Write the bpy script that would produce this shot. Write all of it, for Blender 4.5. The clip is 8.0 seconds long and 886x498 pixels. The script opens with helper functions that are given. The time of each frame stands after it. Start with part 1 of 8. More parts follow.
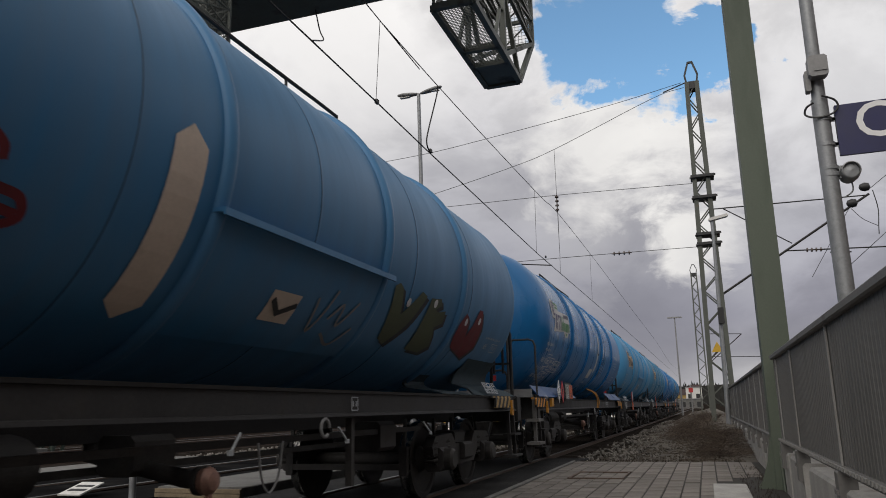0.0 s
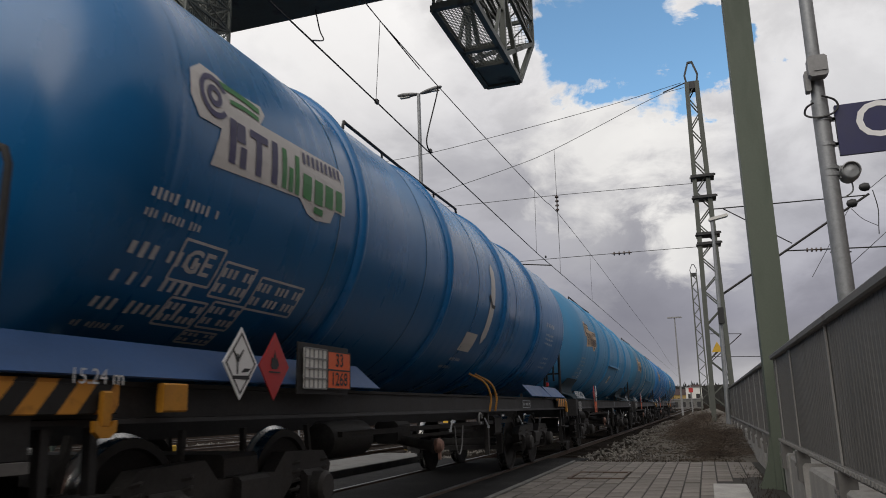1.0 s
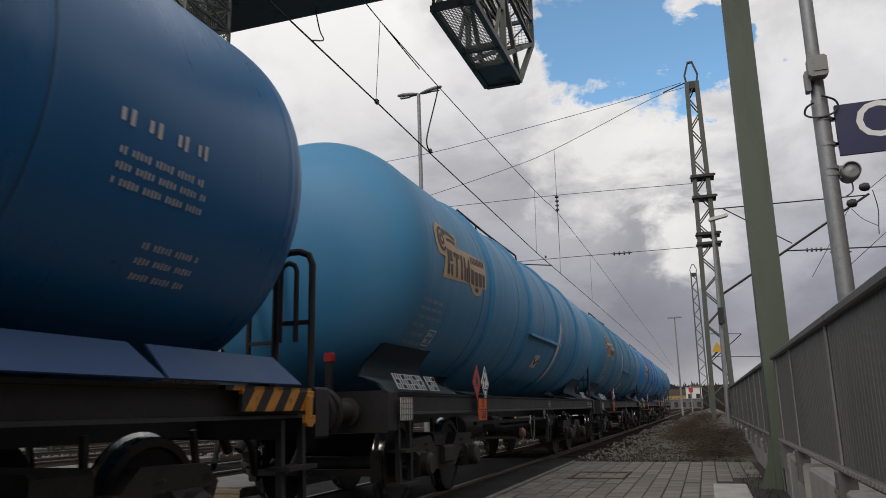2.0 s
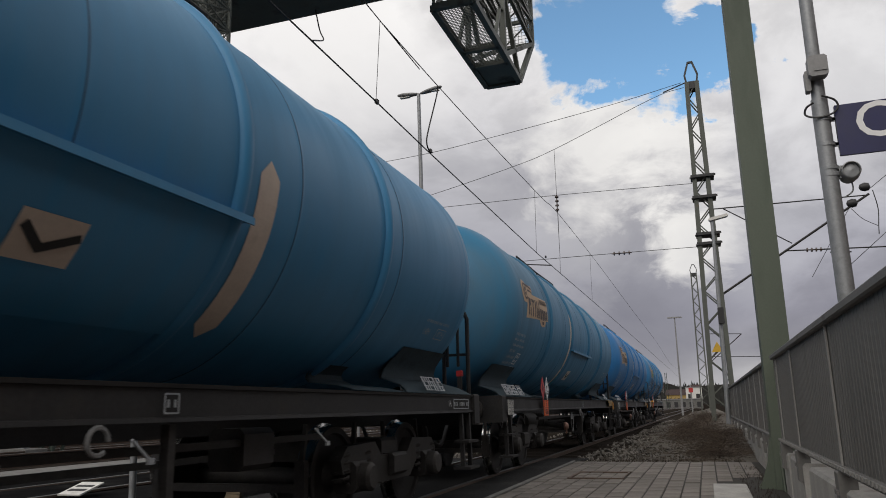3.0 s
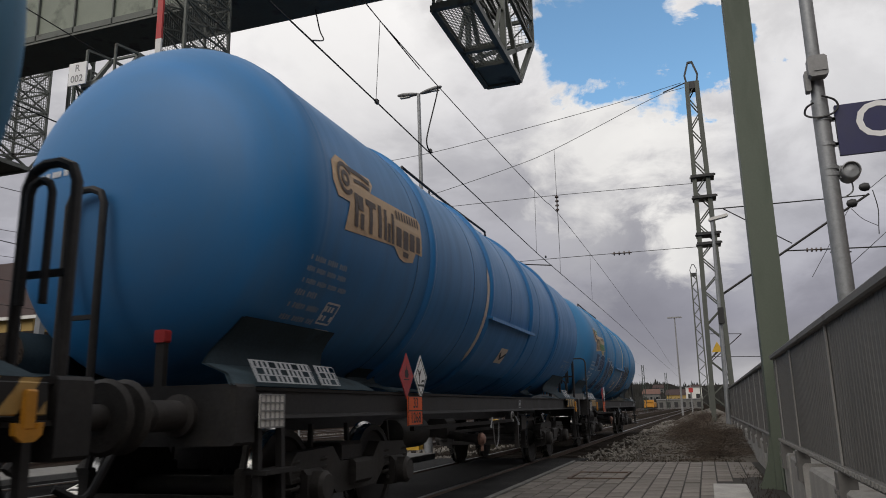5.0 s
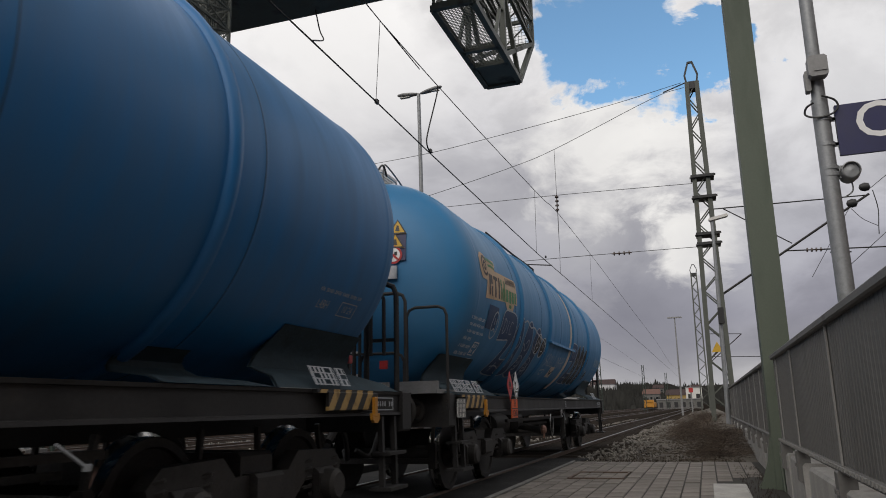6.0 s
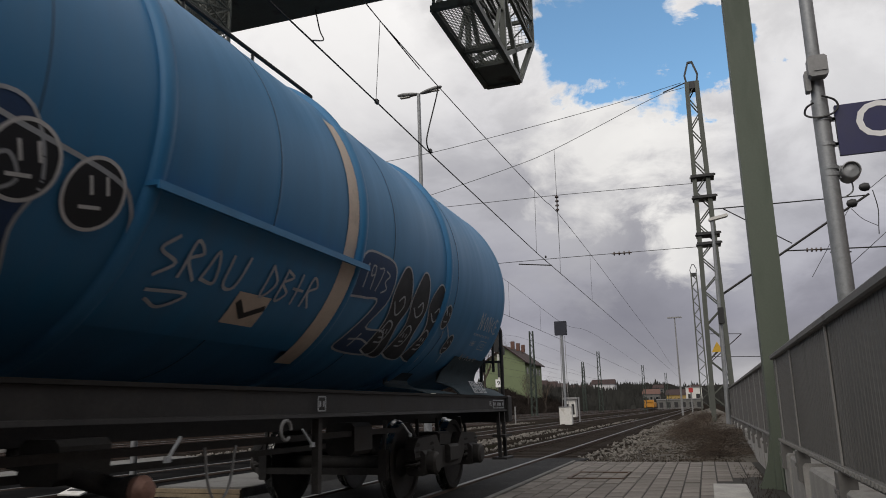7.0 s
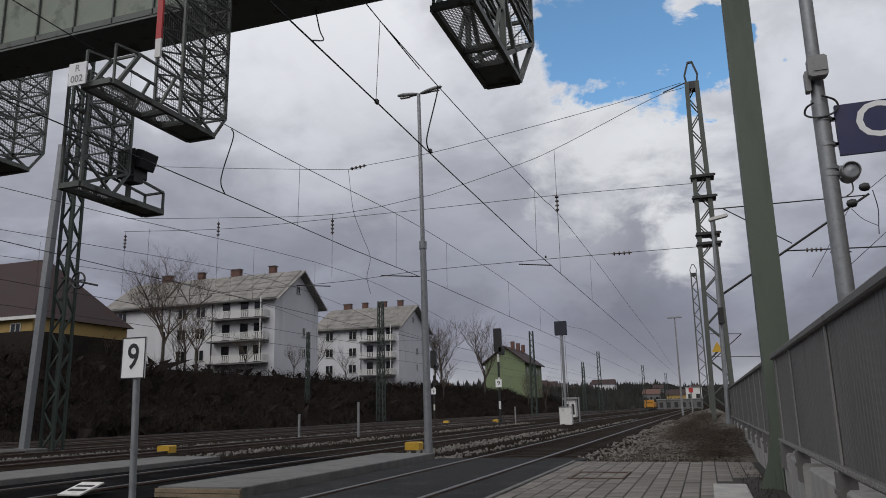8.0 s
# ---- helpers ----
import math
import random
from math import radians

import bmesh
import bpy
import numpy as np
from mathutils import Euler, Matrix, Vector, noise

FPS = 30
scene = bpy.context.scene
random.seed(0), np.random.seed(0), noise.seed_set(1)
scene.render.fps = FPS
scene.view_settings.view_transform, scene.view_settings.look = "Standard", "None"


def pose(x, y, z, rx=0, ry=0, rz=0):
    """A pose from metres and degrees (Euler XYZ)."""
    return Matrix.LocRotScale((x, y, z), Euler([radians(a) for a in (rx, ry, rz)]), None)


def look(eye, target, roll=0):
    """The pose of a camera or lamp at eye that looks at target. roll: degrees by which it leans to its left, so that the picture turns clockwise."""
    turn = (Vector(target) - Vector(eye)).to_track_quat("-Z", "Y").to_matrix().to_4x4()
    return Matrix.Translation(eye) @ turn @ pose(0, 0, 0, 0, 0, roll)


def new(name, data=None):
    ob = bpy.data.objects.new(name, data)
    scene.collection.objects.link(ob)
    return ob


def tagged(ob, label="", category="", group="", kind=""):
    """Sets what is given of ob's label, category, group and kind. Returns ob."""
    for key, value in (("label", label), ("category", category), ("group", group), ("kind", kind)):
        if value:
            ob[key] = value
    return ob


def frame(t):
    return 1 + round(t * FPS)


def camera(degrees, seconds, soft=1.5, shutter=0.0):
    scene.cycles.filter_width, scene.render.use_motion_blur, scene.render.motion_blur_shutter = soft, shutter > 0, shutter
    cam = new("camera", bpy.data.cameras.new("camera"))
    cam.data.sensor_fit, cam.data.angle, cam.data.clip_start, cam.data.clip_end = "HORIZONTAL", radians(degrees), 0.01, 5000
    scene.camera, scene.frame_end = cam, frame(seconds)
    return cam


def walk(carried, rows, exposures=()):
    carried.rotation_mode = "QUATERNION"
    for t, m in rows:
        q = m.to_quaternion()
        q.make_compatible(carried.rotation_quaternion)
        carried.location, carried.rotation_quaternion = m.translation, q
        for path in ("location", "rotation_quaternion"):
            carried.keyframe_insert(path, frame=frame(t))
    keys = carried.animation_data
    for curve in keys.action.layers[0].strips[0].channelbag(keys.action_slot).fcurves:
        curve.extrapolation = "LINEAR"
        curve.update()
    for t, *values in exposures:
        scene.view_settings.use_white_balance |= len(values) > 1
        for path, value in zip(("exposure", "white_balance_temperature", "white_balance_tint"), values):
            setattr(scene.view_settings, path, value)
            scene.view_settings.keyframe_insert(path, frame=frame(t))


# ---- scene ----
# ---------------------------------------------------------------- camera
EYE = Vector((0.0, 0.0, 1.05))
PITCH, YAW = radians(12.275), radians(18.936)
AIM = EYE + Vector((-math.sin(YAW) * math.cos(PITCH), math.cos(YAW) * math.cos(PITCH), math.sin(PITCH)))
cam = camera(61.8, 8.0, soft=0.95, shutter=0.06)
walk(cam, [(0.0, look(EYE, AIM, -1.24)), (8.0, look(EYE, AIM, -1.24))],
     [(0.0, 0.07, 6700, 10), (7.5, 0.07, 6700, 10), (8.0, -0.15, 6250, 10)])

# ---------------------------------------------------------------- light
SUN_EL, SUN_AZ = radians(40), radians(192)
world = bpy.data.worlds.new("world")
scene.world = world
world.use_nodes = True


def node(nt, kind, **values):
    n = nt.nodes.new(kind)
    for key, value in values.items():
        if key in n.inputs:
            n.inputs[key].default_value = value
    return n


def math_node(nt, op, a, b=None, c=None):
    n = nt.nodes.new("ShaderNodeMath")
    n.operation = op
    for i, s in enumerate((a, b, c)):
        if s is None:
            continue
        if isinstance(s, (int, float)):
            n.inputs[i].default_value = s
        else:
            nt.links.new(s, n.inputs[i])
    return n.outputs[0]


def ramp(nt, fac, stops):
    n = nt.nodes.new("ShaderNodeValToRGB")
    els = n.color_ramp.elements
    while len(els) < len(stops):
        els.new(0.5)
    for e, (p, col) in zip(els, stops):
        e.position = p
        e.color = (*col, 1) if len(col) == 3 else col
    nt.links.new(fac, n.inputs[0])
    return n.outputs[0]


def mix_rgb(nt, fac, a, b, blend="MIX"):
    n = nt.nodes.new("ShaderNodeMix")
    n.data_type = "RGBA"
    n.blend_type = blend
    for sock, s in ((n.inputs[0], fac), (n.inputs[6], a), (n.inputs[7], b)):
        if isinstance(s, (int, float)):
            sock.default_value = s
        elif isinstance(s, tuple):
            sock.default_value = (*s, 1)
        else:
            nt.links.new(s, sock)
    return n.outputs[2]


def build_sky():
    nt = world.node_tree
    nt.nodes.clear()
    out = nt.nodes.new("ShaderNodeOutputWorld")
    bg = nt.nodes.new("ShaderNodeBackground")
    nt.links.new(bg.outputs[0], out.inputs[0])
    sky = nt.nodes.new("ShaderNodeTexSky")
    sky.sky_type = "NISHITA"
    sky.sun_disc = False
    sky.sun_elevation, sky.sun_rotation = SUN_EL, SUN_AZ
    sky.air_density, sky.dust_density, sky.ozone_density = 1.0, 0.0, 3.0
    tc = nt.nodes.new("ShaderNodeTexCoord")
    sep = nt.nodes.new("ShaderNodeSeparateXYZ")
    nt.links.new(tc.outputs["Generated"], sep.inputs[0])
    x, y, z = sep.outputs
    def cloud(scale, detail, rough, shift, dist=0.0, stretch=(1, 1, 1.7)):
        mp = nt.nodes.new("ShaderNodeMapping")
        mp.inputs["Location"].default_value = shift
        mp.inputs["Scale"].default_value = stretch
        nt.links.new(tc.outputs["Generated"], mp.inputs[0])
        n = node(nt, "ShaderNodeTexNoise", Scale=scale, Detail=detail, Roughness=rough, Distortion=dist)
        nt.links.new(mp.outputs[0], n.inputs["Vector"])
        return n.outputs["Fac"]

    big = cloud(2.9, 10, 0.54, (0.9, 4.2, 1.3), 0.25)
    puff = cloud(6.2, 12, 0.58, (2.7, 5.3, 4.0), 0.4)
    wisp = cloud(13.0, 12, 0.62, (6.1, 0.4, 2.2), 0.6)
    ragged = math_node(nt, "ADD", math_node(nt, "MULTIPLY", math_node(nt, "SUBTRACT", puff, 0.5), 0.24), math_node(nt, "MULTIPLY", math_node(nt, "SUBTRACT", wisp, 0.5), 0.13))

    def lobe(way, inner, outer):
        """One inside a round patch of sky with a ragged rim, nought outside; radii in radians."""
        d = nt.nodes.new("ShaderNodeVectorMath")
        d.operation = "DOT_PRODUCT"
        nt.links.new(tc.outputs["Generated"], d.inputs[0])
        d.inputs[1].default_value = Vector(way).normalized()
        a = math_node(nt, "ADD", math_node(nt, "ARCCOSINE", math_node(nt, "MINIMUM", d.outputs["Value"], 1.0)), ragged)
        return ramp(nt, a, [(inner, (1, 1, 1)), (outer, (0, 0, 0))])

    # breaks in the cover above the line of the tracks
    near = lobe(BREAKS[0][0], *BREAKS[0][1:])
    for row in BREAKS[1:]:
        near = math_node(nt, "MAXIMUM", near, lobe(row[0], *row[1:]))
    cover = math_node(nt, "SUBTRACT", math_node(nt, "ADD", math_node(nt, "MULTIPLY", big, 0.6), 0.34), math_node(nt, "MULTIPLY", near, 0.30))
    cover = math_node(nt, "ADD", cover, math_node(nt, "MULTIPLY", math_node(nt, "SUBTRACT", puff, 0.5), 0.30))
    cover = math_node(nt, "ADD", cover, math_node(nt, "MULTIPLY", math_node(nt, "SUBTRACT", wisp, 0.5), 0.22))
    mask = ramp(nt, cover, [(0.33, (0, 0, 0)), (0.455, (1, 1, 1))])
    # lit tops and grey bellies, greyer low down, a paler strip on the horizon
    level = ramp(nt, z, [(0.0, (0.56, 0.56, 0.57)), (0.035, (0.47, 0.47, 0.49)), (0.065, (0.31, 0.312, 0.35)), (0.11, (0.27, 0.273, 0.325)), (0.20, (0.325, 0.33, 0.38)), (0.33, (0.53, 0.535, 0.57)), (0.50, (0.66, 0.66, 0.675)), (1.0, (0.66, 0.66, 0.68))])
    relief = math_node(nt, "ADD", math_node(nt, "MULTIPLY", big, 0.85), math_node(nt, "MULTIPLY", puff, 0.5))
    relief = ramp(nt, relief, [(0.55, (1.36, 1.36, 1.35)), (0.63, (1.20, 1.20, 1.20)), (0.69, (1.0, 1.0, 1.005)), (0.82, (0.76, 0.76, 0.79))])
    shade = mix_rgb(nt, 1.0, level, relief, "MULTIPLY")
    # heaped cumulus with lit crowns and grey bellies
    for way, inner, outer, weight, tone in HEAPS:
        shade = mix_rgb(nt, math_node(nt, "MULTIPLY", lobe(way, inner, outer), weight), shade, tone)
    blue = mix_rgb(nt, 1.0, sky.outputs[0], (0.15, 0.178, 0.170), "MULTIPLY")
    col = mix_rgb(nt, mask, blue, shade)
    nt.links.new(col, bg.inputs[0])
    bg.inputs[1].default_value = 1.0


BREAKS = [((-0.085, 0.862, 0.50), 0.07, 0.15), ((-0.11, 0.895, 0.435), 0.05, 0.11), ((0.018, 0.907, 0.420), 0.05, 0.085), ((-0.045, 0.902, 0.43), 0.06, 0.115)]
HEAPS = [((-0.36, 0.90, 0.20), 0.0, 0.28, 0.55, (0.27, 0.275, 0.32)), ((-0.44, 0.79, 0.43), 0.02, 0.20, 0.6, (0.80, 0.80, 0.81)),
         ((-0.05, 0.985, 0.12), 0.02, 0.17, 0.65, (0.22, 0.225, 0.27)), ((-0.125, 0.962, 0.245), 0.02, 0.12, 0.7, (0.44, 0.445, 0.48)),
         ((-0.105, 0.93, 0.345), 0.06, 0.13, 0.85, (0.82, 0.82, 0.82)), ((-0.02, 0.945, 0.32), 0.03, 0.10, 0.75, (0.84, 0.84, 0.84)), ((0.005, 0.974, 0.225), 0.02, 0.065, 0.8, (0.86, 0.86, 0.855)),
         ((0.10, 0.975, 0.20), 0.0, 0.09, 0.5, (0.46, 0.47, 0.52)), ((0.19, 0.91, 0.37), 0.05, 0.16, 0.5, (0.74, 0.75, 0.78))]
build_sky()
sun = new("sun", bpy.data.lights.new("sun", "SUN"))
sun.data.energy, sun.data.angle, sun.data.color = 1.3, radians(50), (1.0, 0.95, 0.88)
sun.matrix_world = look((0, 0, 60), Vector((0, 0, 60)) + Vector((-math.sin(SUN_AZ) * math.cos(SUN_EL), -math.cos(SUN_AZ) * math.cos(SUN_EL), -math.sin(SUN_EL))))


# ---------------------------------------------------------------- materials
def material(name, base, rough=0.6, metal=0.0, vary=0.25, scale=6.0, fine=60.0, bump=0.1, second=None, second_at=0.55,
             streak=False, per_object=0.0, coat=0.0, bump_dist=0.004, soft=0.12, spec=0.5):
    """A surface with stains at one scale and grain at another."""
    m = bpy.data.materials.new(name)
    m.use_nodes = True
    nt = m.node_tree
    b = nt.nodes["Principled BSDF"]
    b.inputs["Metallic"].default_value = metal
    b.inputs["Coat Weight"].default_value = coat
    b.inputs["Specular IOR Level"].default_value = spec
    tc = nt.nodes.new("ShaderNodeTexCoord")
    mp = nt.nodes.new("ShaderNodeMapping")
    if streak:
        mp.inputs["Scale"].default_value = (1.0, 1.0, 0.16)
    nt.links.new(tc.outputs["Object"], mp.inputs[0])
    n1 = node(nt, "ShaderNodeTexNoise", Scale=scale, Detail=6, Roughness=0.6)
    n2 = node(nt, "ShaderNodeTexNoise", Scale=fine, Detail=4, Roughness=0.6)
    nt.links.new(mp.outputs[0], n1.inputs["Vector"])
    nt.links.new(tc.outputs["Object"], n2.inputs["Vector"])
    dark = tuple(v * (1 - vary) for v in base)
    light = tuple(min(1, v * (1 + vary)) for v in base)
    col = ramp(nt, n1.outputs["Fac"], [(0.3, dark), (0.7, light)])
    if second:
        fac = ramp(nt, n1.outputs["Fac"], [(second_at, (0, 0, 0)), (second_at + soft, (1, 1, 1))])
        col = mix_rgb(nt, fac, col, second)
    grain = ramp(nt, n2.outputs["Fac"], [(0.3, (1 - vary * 0.6,) * 3), (0.7, (1 + vary * 0.3,) * 3)])
    col = mix_rgb(nt, 1.0, col, grain, "MULTIPLY")
    if per_object:
        info = nt.nodes.new("ShaderNodeObjectInfo")
        each = ramp(nt, info.outputs["Random"], [(0.0, (1 - per_object,) * 3), (1.0, (1 + per_object * 0.5,) * 3)])
        col = mix_rgb(nt, 1.0, col, each, "MULTIPLY")
    nt.links.new(col, b.inputs["Base Color"])
    r = ramp(nt, n1.outputs["Fac"], [(0.3, (max(0.02, rough - 0.1),) * 3), (0.7, (min(1, rough + 0.1),) * 3)])
    nt.links.new(r, b.inputs["Roughness"])
    if bump:
        bp = node(nt, "ShaderNodeBump", Strength=bump, Distance=bump_dist)
        nt.links.new(n2.outputs["Fac"], bp.inputs["Height"])
        nt.links.new(bp.outputs[0], b.inputs["Normal"])
    return m


M = {}
M["asphalt"] = material("asphalt", (0.013, 0.013, 0.0135), 0.8, 0, 0.5, 1.1, 55, 0.8, second=(0.026, 0.025, 0.024), spec=0.0)
M["tarmac"] = material("tarmac", (0.024, 0.0238, 0.0238), 0.8, 0, 0.7, 1.6, 30, 1.0, second=(0.044, 0.043, 0.042), spec=0.1, bump_dist=0.008)
M["soil"] = material("soil", (0.024, 0.020, 0.017), 0.95, 0, 0.4, 0.5, 14, 0.8, second=(0.018, 0.018, 0.011), bump_dist=0.03, spec=0.0)
M["ballast"] = material("ballast", (0.032, 0.027, 0.023), 0.95, 0, 0.45, 1.2, 22, 1.0, bump_dist=0.05, spec=0.0)
M["stone"] = material("stone", (0.19, 0.175, 0.155), 0.9, 0, 0.35, 3.0, 30, 0.4)
M["gravel"] = material("gravel", (0.12, 0.103, 0.083), 0.95, 0, 0.55, 1.4, 22, 1.0, second=(0.05, 0.042, 0.032), second_at=0.5, bump_dist=0.04)
M["slab"] = material("slab", (0.20, 0.182, 0.165), 0.85, 0, 0.30, 1.3, 60, 0.4, second=(0.135, 0.122, 0.11), second_at=0.58, per_object=0.22, spec=0.1)
M["joint"] = material("joint", (0.022, 0.019, 0.015), 0.95, 0, 0.3, 5, 80, 0.4)
M["concrete"] = material("concrete", (0.165, 0.162, 0.155), 0.85, 0, 0.3, 1.6, 45, 0.35, second=(0.12, 0.116, 0.11), spec=0.2)
M["wood"] = material("wood", (0.20, 0.155, 0.10), 0.85, 0, 0.3, 4, 40, 0.4)
M["rail"] = material("rail", (0.095, 0.062, 0.045), 0.7, 0.2, 0.3, 6, 60, 0.3)
M["railhead"] = material("railhead", (0.11, 0.106, 0.10), 0.38, 1.0, 0.1, 6, 60, 0.0)
M["sleeper"] = material("sleeper", (0.03, 0.024, 0.02), 0.9, 0, 0.35, 3, 40, 0.5, spec=0.05)
M["galv"] = material("galv", (0.27, 0.28, 0.29), 0.5, 0.35, 0.18, 7, 45, 0.08, second=(0.22, 0.23, 0.235))
M["fence"] = material("fence", (0.150, 0.146, 0.140), 0.6, 0.1, 0.18, 2, 50, 0.06, streak=True, second=(0.112, 0.109, 0.104))
M["block"] = material("block", (0.36, 0.35, 0.33), 0.85, 0, 0.25, 2.5, 45, 0.35, streak=True, second=(0.24, 0.22, 0.19), second_at=0.6)
M["fencepost"] = material("fencepost", (0.27, 0.265, 0.255), 0.55, 0.2, 0.15, 3, 50, 0.06)
M["post"] = material("post", (0.092, 0.112, 0.084), 0.6, 0, 0.12, 1.4, 40, 0.12, streak=True, second=(0.074, 0.092, 0.068))
M["gantry"] = material("gantry", (0.105, 0.115, 0.102), 0.6, 0.1, 0.25, 2.0, 40, 0.12, second=(0.05, 0.045, 0.038))
M["panel"] = material("panel", (0.21, 0.235, 0.19), 0.65, 0, 0.15, 1.5, 40, 0.1, second=(0.12, 0.135, 0.11))
M["mast"] = material("mast", (0.085, 0.092, 0.078), 0.65, 0.1, 0.2, 2.0, 40, 0.1, second=(0.14, 0.10, 0.07), second_at=0.62)
M["mastgreen"] = material("mastgreen", (0.028, 0.042, 0.032), 0.6, 0.1, 0.2, 2.0, 40, 0.1)
M["wire"] = material("wire", (0.025, 0.024, 0.023), 0.6, 0.3, 0.2, 3, 40, 0)
M["insulator"] = material("insulator", (0.05, 0.03, 0.022), 0.3, 0, 0.2, 20, 60, 0, coat=0.4)
M["black"] = material("black", (0.018, 0.018, 0.019), 0.55, 0, 0.25, 8, 60, 0.05)
M["frame"] = material("frame", (0.029, 0.028, 0.028), 0.6, 0.0, 0.4, 3, 40, 0.15, second=(0.040, 0.036, 0.032), second_at=0.60, spec=0.3)
M["bogie"] = material("bogie", (0.045, 0.042, 0.040), 0.6, 0.0, 0.45, 5, 60, 0.3, second=(0.052, 0.047, 0.043), spec=0.3)
M["cap"] = material("cap", (0.30, 0.17, 0.13), 0.5, 0.3, 0.3, 9, 60, 0.1)
M["steel"] = material("steel", (0.55, 0.55, 0.54), 0.25, 1.0, 0.12, 8, 60, 0.03)
M["alu"] = material("alu", (0.55, 0.55, 0.55), 0.4, 0.7, 0.12, 10, 60, 0.03)
M["grey"] = material("grey", (0.25, 0.25, 0.25), 0.6, 0.2, 0.2, 4, 50, 0.06)
M["white"] = material("white", (0.66, 0.65, 0.62), 0.6, 0, 0.1, 4, 50, 0.03, second=(0.5, 0.48, 0.44))
M["letter"] = material("letter", (0.62, 0.63, 0.64), 0.6, 0, 0.12, 6, 60, 0)
M["chalk"] = material("chalk", (0.40, 0.43, 0.47), 0.7, 0, 0.2, 3, 60, 0)
M["dimletter"] = material("dimletter", (0.36, 0.38, 0.40), 0.7, 0, 0.2, 3, 60, 0)
M["cream"] = material("cream", (0.56, 0.40, 0.25), 0.6, 0, 0.12, 3, 50, 0.03, second=(0.48, 0.34, 0.22))
M["stripe"] = material("stripe", (0.62, 0.52, 0.43), 0.6, 0, 0.10, 3, 50, 0.03, second=(0.52, 0.44, 0.36))
M["logowhite"] = material("logowhite", (0.58, 0.56, 0.54), 0.5, 0, 0.08, 3, 50, 0.0)
M["purple"] = material("purple", (0.05, 0.045, 0.12), 0.5, 0, 0.15, 6, 60, 0)
M["brown"] = material("brown", (0.07, 0.05, 0.045), 0.6, 0, 0.15, 6, 60, 0)
M["green"] = material("green", (0.035, 0.20, 0.05), 0.5, 0, 0.15, 6, 60, 0)
M["orange"] = material("orange", (0.75, 0.115, 0.02), 0.5, 0, 0.08, 6, 60, 0)
M["red"] = material("red", (0.42, 0.025, 0.025), 0.5, 0, 0.12, 6, 60, 0)
M["amber"] = material("amber", (0.50, 0.22, 0.02), 0.5, 0, 0.15, 6, 60, 0, second=(0.38, 0.18, 0.02))
M["navy"] = material("navy", (0.012, 0.014, 0.075), 0.45, 0, 0.1, 4, 60, 0)
M["signwhite"] = material("signwhite", (0.78, 0.78, 0.78), 0.5, 0, 0.05, 4, 60, 0)
M["signalblack"] = material("signalblack", (0.008, 0.008, 0.009), 0.6, 0, 0.2, 8, 60, 0)
M["navyboard"] = material("navyboard", (0.012, 0.014, 0.028), 0.6, 0, 0.2, 8, 60, 0)
M["yellow"] = material("yellow", (0.55, 0.33, 0.025), 0.55, 0, 0.12, 5, 60, 0.03)
M["hose"] = material("hose", (0.45, 0.20, 0.035), 0.6, 0, 0.15, 6, 60, 0.05)
M["spraygreen"] = material("spraygreen", (0.075, 0.090, 0.050), 0.7, 0, 0.25, 1.6, 60, 0)
M["spraydark"] = material("spraydark", (0.016, 0.019, 0.025), 0.6, 0, 0.2, 5, 60, 0)
M["sprayred"] = material("sprayred", (0.14, 0.012, 0.018), 0.7, 0, 0.25, 3, 60, 0)
M["spraynavy"] = material("spraynavy", (0.016, 0.052, 0.135), 0.6, 0, 0.2, 3, 60, 0)
M["plaster"] = material("plaster", (0.60, 0.60, 0.62), 0.9, 0, 0.07, 0.35, 8, 0.1, second=(0.52, 0.52, 0.53), streak=True)
M["plastergreen"] = material("plastergreen", (0.17, 0.21, 0.115), 0.9, 0, 0.1, 0.3, 8, 0.1)
M["plasteryellow"] = material("plasteryellow", (0.36, 0.25, 0.09), 0.9, 0, 0.1, 0.3, 8, 0.1)
M["rooftile"] = material("rooftile", (0.25, 0.235, 0.215), 0.85, 0, 0.3, 0.5, 7, 0.4, second=(0.17, 0.16, 0.14), bump_dist=0.03, per_object=0.12)
M["roofbrown"] = material("roofbrown", (0.042, 0.025, 0.024), 0.9, 0, 0.25, 0.6, 7, 0.4, second=(0.055, 0.03, 0.027), bump_dist=0.03)
M["brickred"] = material("brickred", (0.13, 0.07, 0.055), 0.9, 0, 0.25, 2, 20, 0.3)
M["pane"] = material("pane", (0.015, 0.017, 0.02), 0.12, 0, 0.2, 0.6, 8, 0)
M["bark"] = material("bark", (0.055, 0.045, 0.037), 0.95, 0, 0.35, 4, 30, 0.5)
M["twig"] = material("twig", (0.085, 0.064, 0.048), 0.95, 0, 0.4, 1.0, 20, 0)
M["bramble"] = material("bramble", (0.040, 0.028, 0.021), 0.95, 0, 0.45, 0.7, 20, 0, second=(0.028, 0.025, 0.014), spec=0.1)
M["hedge"] = material("hedge", (0.034, 0.028, 0.025), 0.98, 0, 0.45, 0.18, 5, 0, second=(0.020, 0.017, 0.015), spec=0.0)
M["farwood"] = material("farwood", (0.027, 0.027, 0.024), 0.98, 0, 0.4, 0.05, 2, 0)


